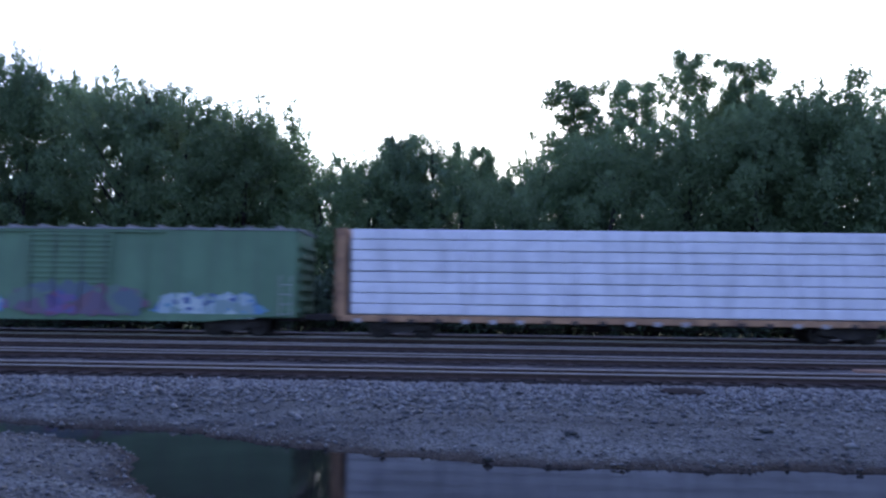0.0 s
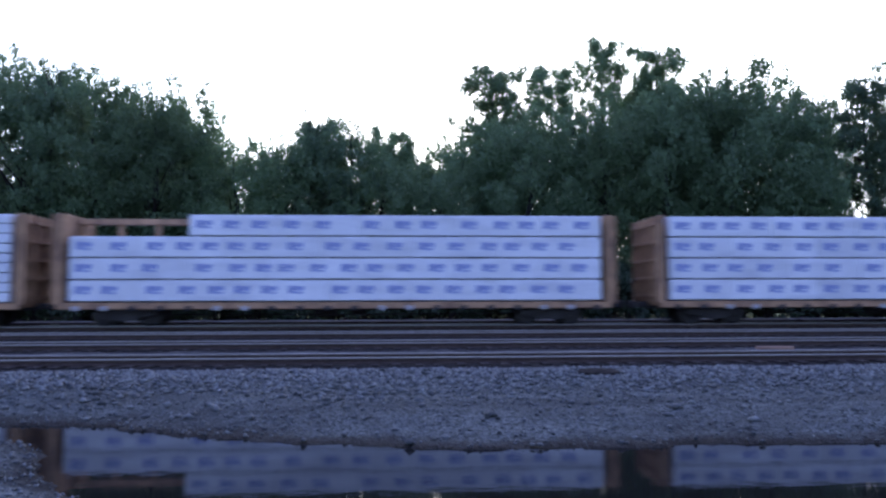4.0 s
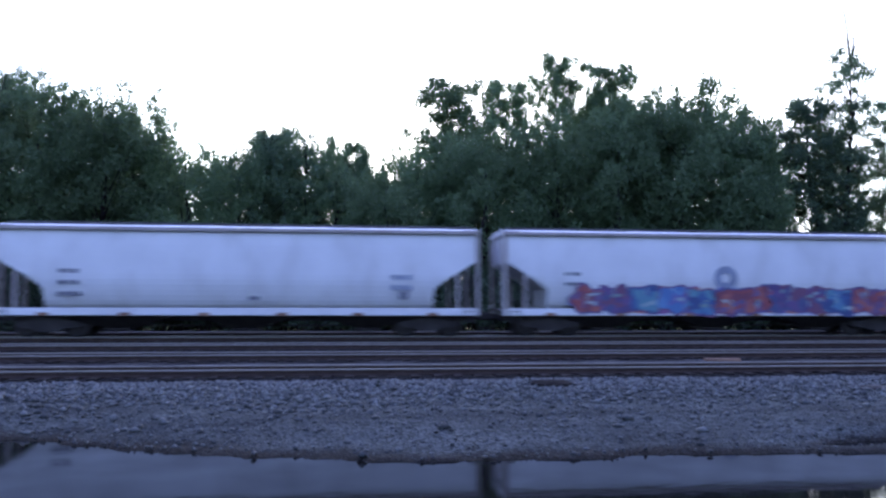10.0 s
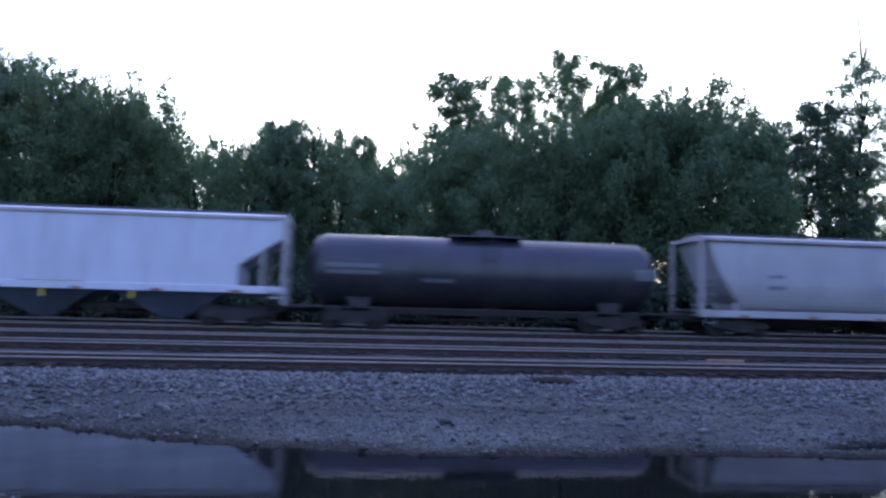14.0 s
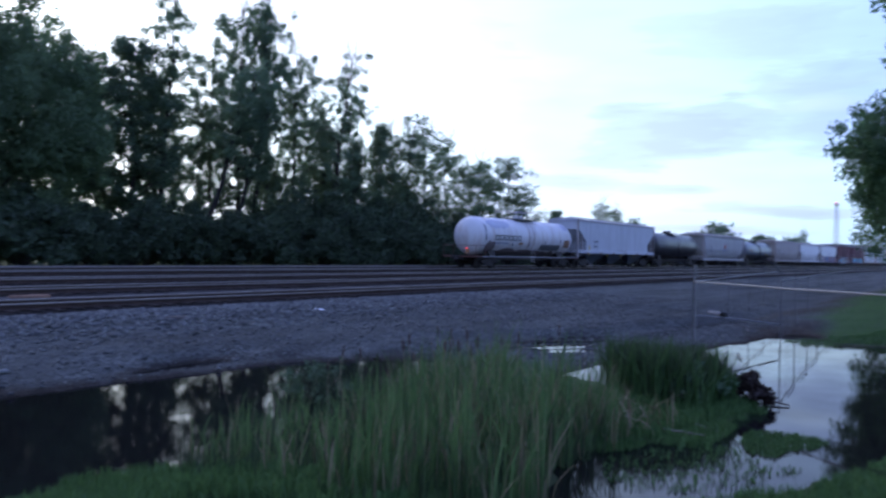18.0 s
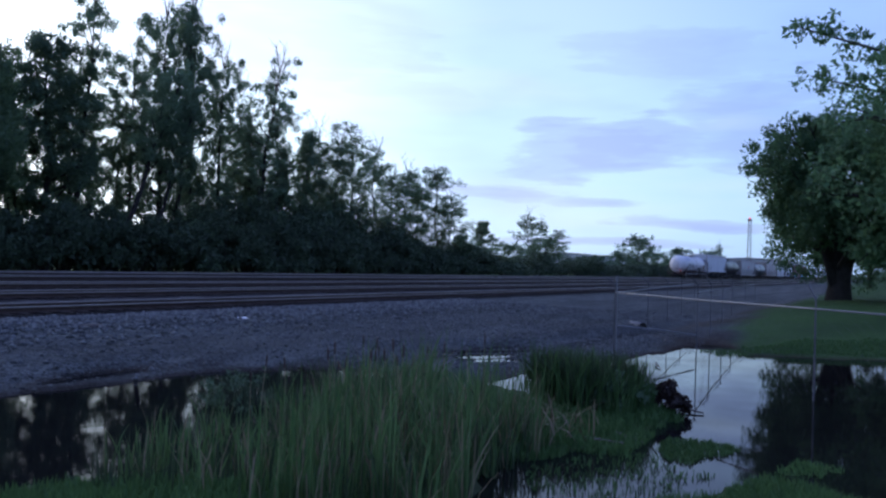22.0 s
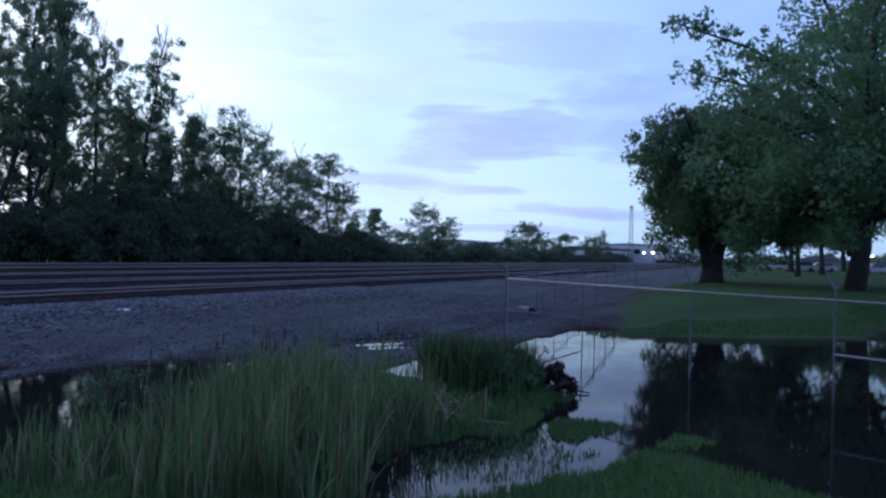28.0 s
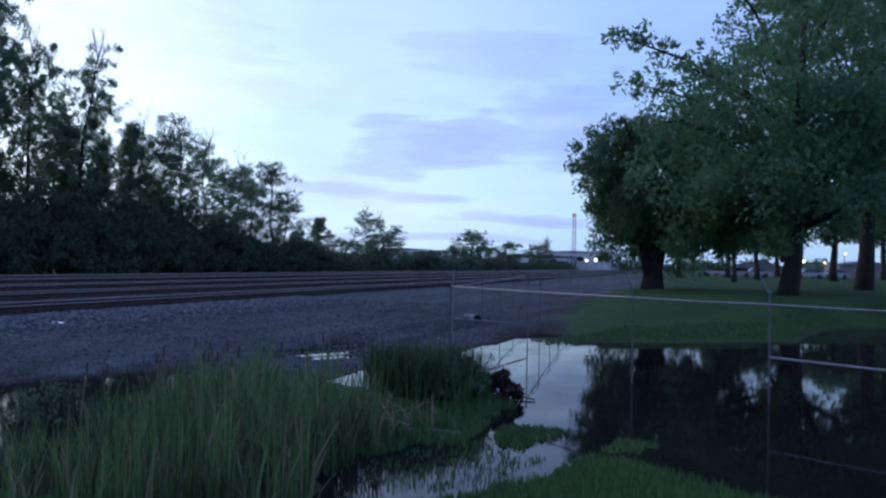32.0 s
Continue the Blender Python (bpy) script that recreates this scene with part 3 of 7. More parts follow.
def ground_height(x, y):
    d = -water_depth(x, y)
    bank = np.where(d > 0, 0.03 + 0.05 * np.minimum(d, 1) + 0.20 * smooth(0.2, 2.2, d), np.maximum(d * 0.35, -0.35))
    bank = np.where(d > 0, bank * (1 - 0.82 * np.exp(-((x - 15.4) ** 2 / 7.0 + (y - 7.6) ** 2 / 3.5))), bank)  # the spit between the ponds lies almost awash
    yard = smooth(14.0, 19.3, y) * 0.08
    lawn = smooth(23, 36, x) * smooth(7.5, 2.5, y) * 0.62
    here = 0.42 * smooth(5.6, 2.0, np.hypot(x, y))
    z = bank + yard * (d > 0) + lawn * smooth(0, 3, d) + here * (d > 0)
    z = np.where(d > 0, z + 0.03 * ripple(x, y, 1.3, 1.0) * smooth(0, 1, d) * smooth(1.0, 3.5, np.hypot(x - 15.4, y - 7.6)) + 0.012 * ripple(x, y, 4.7, 3.0), z)
    track = smooth(18.6, 19.8, y)
    yard_level = 0.31 + 0.043 * np.clip(y - 21.1, -2.0, 12.0)
    return z * (1 - track) + track * (yard_level + 0.012 * ripple(x, y, 2.0, 5.0))


def build_ground():
    xs = np.concatenate([[-2500, -900, -400, -200, -120, -80, -60], np.arange(-48, -8, 1.0), np.arange(-8, 26, 0.16), np.arange(26, 60, 0.5), np.arange(60, 130, 3), [140, 170, 210, 300, 450, 700, 1200, 2500]])
    ys = np.concatenate([[-2500, -900, -400, -200, -120, -80, -50, -35, -25], np.arange(-18, -6, 0.6), np.arange(-6, 13.4, 0.16), np.arange(13.5, 20.2, 0.3), np.arange(20.5, 50, 1.2), [55, 65, 80, 120, 200, 400, 900, 2500]])
    X, Y = np.meshgrid(xs, ys)
    Z = ground_height(X, Y)
    nx, ny = len(xs), len(ys)
    idx = np.arange(nx * ny).reshape(ny, nx)
    faces = np.stack([idx[:-1, :-1], idx[:-1, 1:], idx[1:, 1:], idx[1:, :-1]], axis=-1).reshape(-1, 4)
    me = mesh_from_arrays("ground", np.stack([X, Y, Z], -1).reshape(-1, 3), faces, M["ground"], True)
    d = -water_depth(X, Y)
    edge = 4.4 + 0.9 * ripple(X, Y, 0.5, 2.2) + 0.035 * np.maximum(X - 20, 0)
    lawn = smooth(19.5, 22, X) * smooth(0.5, -0.5, Y - edge)
    bank = smooth(0.4, -0.3, Y - 8.8) * smooth(2.4, 3.4, X) * smooth(13.5, 12.0, X)
    near = smooth(7.0, 5.5, np.hypot(X, Y)) + smooth(1.0, -1.5, Y) * smooth(14, 10, X)
    beyond = smooth(38.5, 40.0, Y)
    turf = np.clip(np.maximum.reduce([lawn, bank, np.clip(near, 0, 1), beyond]), 0, 1)
    soil = np.clip(smooth(0.35, 0.02, d) * 0.55 + 0.75 * smooth(1.4, 0.3, np.abs(Y - edge - 0.6)) * smooth(17, 21, X) * smooth(70, 40, X) * smooth(-0.3, 0.5, ripple(X, Y, 0.8, 4.0)), 0, 1)
    wet = smooth(0.75, 0.05, d + 0.35 * ripple(X, Y, 1.7, 6.0)) * (1 - turf)  # soaked gravel along the water
    wet = np.maximum(wet, 0.9 * smooth(19.7, 20.3, Y) * smooth(39.5, 38.5, Y))  # dark cinders under the tracks
    colour = np.stack([turf, soil, wet, np.ones_like(turf)], -1).reshape(-1, 4)
    layer = me.color_attributes.new("cover", "FLOAT_COLOR", "POINT")
    layer.data.foreach_set("color", colour.astype(np.float32).ravel())
    return tagged(new("ground", me), "dark wet gravel yard with turf banks and a grassy lawn", "ground", kind="structure")


ground = build_ground()
pool = Shape().add([(-60, -16, 0), (45, -16, 0), (45, 18, 0), (-60, 18, 0)], [(0, 1, 2, 3)])
tagged(new("water", pool.mesh("water", M["water"])), "still flood water mirroring train, trees and dusk sky", "water", kind="structure")


def level(x, y):
    return float(ground_height(np.array([float(x)]), np.array([float(y)]))[0])


# ---- tracks ----
def build_tracks():
    rng = np.random.default_rng(5)
    rail_rows = lambda x: [(x, -0.07, -0.17), (x, 0.07, -0.17), (x, 0.07, -0.15), (x, 0.012, -0.125), (x, 0.012, -0.045), (x, 0.036, -0.03), (x, 0.036, -0.006), (x, -0.036, -0.006), (x, -0.036, -0.03), (x, -0.012, -0.045), (x, -0.012, -0.125), (x, -0.07, -0.15)]
    rail_mesh = Shape().loft([rail_rows(-260.0), rail_rows(900.0)]).mesh("rail", M["rail_side"])
    head_mesh = Shape().box(-260, 900, -0.038, 0.038, -0.040, 0.0, 0.006).mesh("rail_head", M["rail_top"])
    tie_mesh = Shape().box(-0.11, 0.11, -1.3, 1.3, -0.33, -0.165, 0.015).mesh("tie", M["tie"])
    used_mesh = Shape().box(-260, 900, -0.038, 0.038, -0.040, 0.0, 0.006).mesh("rail_head", M["rail_polished"])
    for n, (yc, ztop) in enumerate(TRACKS):
        track = thing("railway_track", "rusty yard track on dark ballast with worn rail heads", "railway track", "yard tracks", "structure")
        track.location = (0, yc, ztop)
        bed = Shape()
        xs = np.concatenate([np.arange(-60, 120, 1.5), [130, 160, 220, 320, 500, 900]])
        rows = []
        for x in [-260.0, -120.0, *xs]:
            w = 1.45 + 0.10 * math.sin(x * 1.7 + n) + 0.06 * math.sin(x * 4.1)
            rows.append([(x, -w - 0.35, -0.36), (x, -w, -0.20 + 0.012 * math.sin(x * 2.3)), (x, -0.7, -0.21), (x, 0.7, -0.21), (x, w, -0.20), (x, w + 0.35, -0.36)])
        bed.loft(rows, closed=False)
        part("ballast_bed", bed, M["ballast"], track)
        for s in (-0.7535, 0.7535):
            r = part("rail", rail_mesh, None, track)
            r.location.y = s
            part("rail_head", used_mesh if n == 3 else head_mesh, None, r, "bright polished running surface" if n == 3 else "dull worn running surface")
        near, far = (-20, 70) if n == 0 else (-20, 50) if n == 1 else (0, 0)
        joined = Shape()
        for k in range(-90, 420):
            x = k * 0.56
            dx, dy, turn = rng.normal(0, 0.03), rng.normal(0, 0.05), rng.normal(0, 0.02)
            if near <= x <= far:
                t = part("tie", tie_mesh, None, track)
                t.location, t.rotation_euler = (x + dx, dy, 0.005 + rng.normal(0, 0.006)), (0, 0, turn)
            elif n < 4:
                joined.box(x + dx - 0.11, x + dx + 0.11, dy - 1.3, dy + 1.3, -0.33, -0.165)
        if joined.v:
            tagged(part("ties", joined, M["tie"], track), kind="stuff")


build_tracks()


def walkway(y0, y1):
    """A strip of paler fine gravel between two tracks."""
    rows = []
    for x in np.concatenate([[-260, -120], np.arange(-60, 90, 0.7), [110, 160, 260, 500, 900]]):
        a = y0 + 0.10 * math.sin(x * 0.9) + 0.07 * math.sin(x * 2.7)
        b = y1 + 0.12 * math.sin(x * 0.7 + 1) + 0.06 * math.sin(x * 3.1)
        z = level(x, (a + b) / 2)
        rows.append([(x, a, z - 0.03), (x, a + 0.18, z + 0.11), (x, (a + b) / 2, z + 0.13 + 0.012 * math.sin(x * 1.9)), (x, b - 0.18, z + 0.12), (x, b, z - 0.03)])
    return tagged(new("gravel_strip", Shape().loft(rows, closed=False).mesh("gravel_strip", M["strip"])), "strip of paler gravel between two tracks", "gravel", kind="structure")


walkway(22.55, 23.75)


def rocks(name, label, count, place, lo, hi, mat, seed, flat=0.7, skew=2.0):
    """Many small broken stones as one mass."""
    rng = np.random.default_rng(seed)
    ico = np.array([(1, 0.2, 0), (-1, -0.1, 0.1), (0.1, 1, 0), (-0.2, -1, 0.1), (0.1, 0.1, 1), (0, 0, -0.8)])
    tri = np.array([(0, 2, 4), (2, 1, 4), (1, 3, 4), (3, 0, 4), (2, 0, 5), (1, 2, 5), (3, 1, 5), (0, 3, 5)])
    x, y = place(rng, count)
    z = ground_height(x, y)
    keep = z > 0.01
    x, y, z = x[keep], y[keep], z[keep]
    n = len(x)
    size = lo * (hi / lo) ** (rng.random(n) ** skew)
    v = ico[None] * (1 + rng.uniform(-0.35, 0.35, (n, 6, 1))) * size[:, None, None] * np.stack([rng.uniform(0.7, 1.3, n), rng.uniform(0.7, 1.3, n), np.full(n, flat)], -1)[:, None]
    a = rng.uniform(0, 6.28, n)
    c, s = np.cos(a)[:, None], np.sin(a)[:, None]
    out = np.stack([v[..., 0] * c - v[..., 1] * s + x[:, None], v[..., 0] * s + v[..., 1] * c + y[:, None], v[..., 2] + z[:, None] + size[:, None] * 0.2], -1)
    faces = (tri[None] + np.arange(n)[:, None, None] * 6).reshape(-1, 3)
    return tagged(new(name, mesh_from_arrays(name, out.reshape(-1, 3), faces, mat)), label, "gravel", kind="stuff")


rocks("ballast_stones", "pale broken ballast stones along the track shoulder", 26000,
      lambda r, n: (r.uniform(-18, 34, n), 19.7 - np.abs(r.normal(0, 2.4, n))), 0.03, 0.095, M["stone"], 11, skew=1.2)
rocks("yard_stones", "loose grey stones scattered over the gravel yard", 26000,
      lambda r, n: (r.uniform(-14, 34, n), r.uniform(7, 19, n)), 0.012, 0.055, M["stone"], 12)
rocks("bank_stones", "wet broken stones on the gravel bank", 2200,
      lambda r, n: (r.uniform(-9, -2.5, n), r.uniform(7.5, 13, n)), 0.014, 0.045, M["stone"], 13)
rocks("spit_stones", "pale stones on the gravel spit between puddles", 2600,
      lambda r, n: (r.uniform(13.5, 24, n), r.uniform(5.6, 8.6, n)), 0.018, 0.045, M["stone"], 14)


# ---- trees ----
def leaf_quads(centres, radii, per, size, rng, droop=0.0):
    """Small folded leaf faces scattered through round clusters."""
    n = len(centres) * per
    c = np.repeat(centres, per, axis=0)
    r = np.repeat(radii, per)[:, None]
    d = rng.normal(size=(n, 3))
    d /= np.linalg.norm(d, axis=1)[:, None]
    p = c + d * r * rng.random((n, 1)) ** 0.5 * np.array([1, 1, 0.8])
    u = rng.normal(size=(n, 3))
    u[:, 2] -= droop
    u /= np.linalg.norm(u, axis=1)[:, None]
    w = np.cross(u, rng.normal(size=(n, 3)))
    w /= np.linalg.norm(w, axis=1)[:, None]
    s = size * rng.uniform(0.6, 1.4, (n, 1))
    v = np.stack([p - u * s, p + w * s * 0.45, p + u * s, p - w * s * 0.45], 1).reshape(-1, 3)
    return v, np.arange(n * 4).reshape(n, 4)


def make_tree(name, label, category, height, spread, trunk_r, bare, mat, clusters, per, leaf, seed, shape="round", lean=0.0, group="", limbs=7, cluster_r=0.25, twigs=0, keep=None, boughs=(), sprigs=0):
    """A tapered trunk, limbs that reach into the crown, and a crown of many leaf clumps with an uneven outline."""
    rng = np.random.default_rng(seed)
    tree = thing(name, label, category, group)
    wood = Shape()
    top = Vector((lean * height, rng.normal(0, 0.02) * height, height * 0.95))
    spine = [Vector((0, 0, -0.3))] + [Vector((top.x * t + rng.normal(0, 0.01) * height, top.y * t + rng.normal(0, 0.01) * height, top.z * t)) for t in (0.12, 0.3, 0.5, 0.7, 0.87, 1.0)]
    wood.path(spine, [trunk_r * q for q in (1.35, 1.0, 0.85, 0.62, 0.4, 0.2, 0.05)], 8)
    z0, z1 = bare * height, height
    mid, rz = (z0 + z1) / 2, (z1 - z0) / 2
    d = rng.normal(size=(clusters, 3))
    d /= np.linalg.norm(d, axis=1)[:, None]
    r = rng.uniform(0.25, 1.0, clusters) ** 0.6
    rim = r > 0.8
    knobs = rng.normal(size=(9, 3))
    knobs /= np.linalg.norm(knobs, axis=1)[:, None]
    bulge = 0.78 + 0.30 * np.max(np.clip(d @ knobs.T, 0, 1) ** 5, axis=1)
    p = d * (r * bulge)[:, None]
    if shape == "full":  # heavy skirts: the lower half keeps its width
        hor = np.hypot(d[:, 0], d[:, 1])
        grow = np.where(d[:, 2] < 0, 1 / np.maximum(hor, 0.42), 1.0) ** 0.65
        p[:, 0] *= grow
        p[:, 1] *= grow
    t = p[:, 2] * 0.5 + 0.5
    wide = np.where(t < 0.5, 0.75 + 0.5 * t, 1.0) if shape == "round" else np.where(t < 0.25, 1.3 - t, 1.06) if shape == "full" else 0.55 + 0.55 * np.sin(np.clip(1 - t, 0, 1) * 2.2)
    centres = np.stack([p[:, 0] * spread * wide, p[:, 1] * spread * wide, mid + p[:, 2] * rz], -1)
    reach = np.quantile(centres[:, 2], 0.96)
    centres[:, 2] = z0 + (centres[:, 2] - z0) * (0.965 * height - z0) / (reach - z0)
    centres[:, 2] = np.where(centres[:, 2] > 0.97 * height, height * rng.uniform(0.8, 0.95, clusters), centres[:, 2])
    centres[:, 0] += top.x * centres[:, 2] / height
    radii = spread * cluster_r * rng.uniform(0.55, 1.35, clusters) * (1.15 - 0.45 * t)
    if keep:
        ok = keep(centres)
        centres, radii = centres[ok], radii[ok]
    spray = np.zeros((0, 3))
    for tip, root, n, r in boughs:  # single boughs that reach out of the crown
        a, b = Vector(root), Vector(tip)
        wood.path([a, a.lerp(b, 0.5) + Vector((0, 0, 0.4)), b], [trunk_r * (0.3 if n else 0.62), trunk_r * (0.18 if n else 0.45), 0.02 if n else trunk_r * 0.25], 6)
        q = rng.random((n, 1)) ** 0.8
        more = np.array(root) * (1 - q) + np.array(tip) * q + rng.normal(0, 0.42, (n, 3)) * (1.15 - 0.5 * q)
        more[:, 2] += 0.4 * np.sin(q[:, 0] * 3.14)
        spray = np.vstack([spray, more])
    for k in range(limbs):
        c = Vector(centres[k])
        h = max(bare * height * 0.75, min(c.z - 0.10 * height, c.z * rng.uniform(0.55, 0.8)))
        base = Vector((top.x * h / height, top.y * h / height, h))
        knee = base.lerp(c, 0.5) + Vector((0, 0, 0.04 * height * rng.uniform(-0.5, 0.8)))
        q = trunk_r * 0.45 * (1.05 - h / height)
        wood.path([base, knee, c], [q, q * 0.6, q * 0.15], 5)
        for j in range(2):
            e = c + Vector(rng.normal(0, 0.09, 3)) * spread
            wood.path([knee.lerp(c, 0.3 + 0.3 * j), e], [q * 0.35, q * 0.08], 4)
    for k in range(twigs):
        a, h = rng.uniform(0, 6.28), height * rng.uniform(0.6, 0.95)
        e = Vector((math.cos(a) * spread * rng.uniform(0.2, 0.7), math.sin(a) * spread * rng.uniform(0.2, 0.7), h + height * rng.uniform(0.05, 0.16)))
        wood.path([Vector((top.x, 0, h * 0.85)), e], [0.035, 0.008], 4)
    part("trunk", wood, M["bark"], tree, smooth=True)
    v, f = leaf_quads(centres, radii, per, leaf, rng)
    outer = np.flatnonzero(rim[ok] if keep else rim)
    if sprigs and len(outer):  # thin leafy shoots that break the crown's outline
        pick = outer[rng.integers(0, len(outer), sprigs)]
        way = centres[pick] - np.array([0, 0, mid * 0.8])
        way /= np.linalg.norm(way, axis=1)[:, None]
        way[:, 2] += 0.35
        way += rng.normal(0, 0.25, way.shape)
        start = centres[pick] + way * radii[pick][:, None] * 0.5
        shoot = np.concatenate([start + way * q for q in (0.06, 0.14, 0.22, 0.28)])
        v2, f2 = leaf_quads(shoot, np.tile([0.16], len(shoot)), 5, leaf * 0.9, rng)
        v, f = np.vstack([v, v2]), np.vstack([f, f2 + len(v)])
    if len(spray):
        v2, f2 = leaf_quads(spray, np.full(len(spray), 0.34), 11, leaf * 1.15, rng)
        v, f = np.vstack([v, v2]), np.vstack([f, f2 + len(v)])
    part("crown", mesh_from_arrays("crown", v, f, mat), None, tree)
    return tree


def place_copies(proto, spots, group):
    """spots: x, y, turn, width factor, height factor. The first spot takes the prototype itself."""
    for k, (x, y, turn, w, h) in enumerate(spots):
        m = pose(x, y, level(x, y) if abs(x) < 130 else 0.5, 0, 0, turn)
        ob = proto if k == 0 else copy_thing(proto, m)
        ob.matrix_basis = m
        ob.scale = (w, w, h)
        tagged(ob, group=group)


def make_open_tree(name, label, height, spread, trunk_r, bare, mat, seed, lean=0.0, limbs=24, forks=4, per=80, leaf=0.085, tuft=0.42, bare_tops=0, form=(0.5, 0.6, 0.45), upright=0.7):
    """An open-crowned tree: a bending trunk, rising limbs that fork, and a tuft of leaves at the end of each fork, with sky between the tufts.
    form: the crown's width at its foot, the height of its widest part, its width at the top."""
    rng = np.random.default_rng(seed)
    tree = thing(name, label, "tree")
    wood = Shape()
    bow = rng.normal(0, 0.025, (8, 2)).cumsum(axis=0) * height * 0.5

    def at(t):
        k = t * 7
        j = min(int(k), 6)
        side = bow[j] + (bow[j + 1] - bow[j]) * (k - j)
        return Vector((lean * height * t + side[0], side[1], height * 0.97 * t))
    wood.path([at(0) - Vector((0, 0, 0.3))] + [at(q / 7) for q in range(1, 8)], [trunk_r * q for q in (1.3, 1.0, 0.86, 0.72, 0.56, 0.4, 0.24, 0.06)], 7)
    centres, radii = [], []
    for k in range(limbs):
        t = bare + (0.97 - bare) * (k + rng.random()) / limbs
        u = (t - bare) / (1 - bare)
        q = (form[1] - u) / form[1] if u < form[1] else (u - form[1]) / (1 - form[1])
        reach = spread * (1 - (1 - (form[0] if u < form[1] else form[2])) * q ** 1.7) * rng.uniform(0.5, 1.1)
        a = k * 2.4 + rng.normal(0, 0.4)
        base = at(t * 0.93)
        tip = base + Vector((math.cos(a) * reach, math.sin(a) * reach, reach * upright * rng.uniform(0.4, 1.3)))
        tip.z = min(tip.z, height * 0.985)
        knee = base.lerp(tip, 0.5) - Vector((0, 0, 0.08 * reach))
        q = trunk_r * 0.36 * (1.1 - u)
        wood.path([base, knee, tip], [q, q * 0.6, q * 0.16], 5)
        centres.append(tip)
        radii.append(tuft * rng.uniform(0.7, 1.2))
        for j in range(forks):
            g = rng.uniform(0.35, 0.95)
            root = knee.lerp(tip, g * 2 - 1) if g > 0.5 else base.lerp(knee, g * 2)
            end = root + Vector((rng.normal(0, 0.30), rng.normal(0, 0.30), rng.uniform(0.0, 0.45))) * max(reach, 0.8)
            end.z = min(end.z, height * 0.985)
            wood.path([root, end], [q * 0.35, q * 0.08], 4)
            centres.append(end)
            radii.append(tuft * rng.uniform(0.55, 1.15))
    for k in range(bare_tops):  # leafless twigs standing above the crown
        a, t = rng.uniform(0, 6.28), rng.uniform(0.72, 0.98)
        p = at(t)
        e = p + Vector((math.cos(a) * 0.35, math.sin(a) * 0.35, 1.0)) * rng.uniform(0.10, 0.2) * height
        wood.path([p, p.lerp(e, 0.5) + Vector((0.05, 0.02, 0)), e], [0.04, 0.025, 0.01], 4)
        for j in range(3):
            o = p.lerp(e, 0.4 + 0.2 * j)
            wood.path([o, o + Vector((rng.normal(0, 0.35), rng.normal(0, 0.35), rng.uniform(0.4, 0.9)))], [0.02, 0.007], 3)
    part("trunk", wood, M["bark"], tree, smooth=True)
    v, f = leaf_quads(np.array([tuple(c) for c in centres]), np.array(radii), per, leaf, rng)
    part("crown", mesh_from_arrays("crown", v, f, mat), None, tree)
    return tree


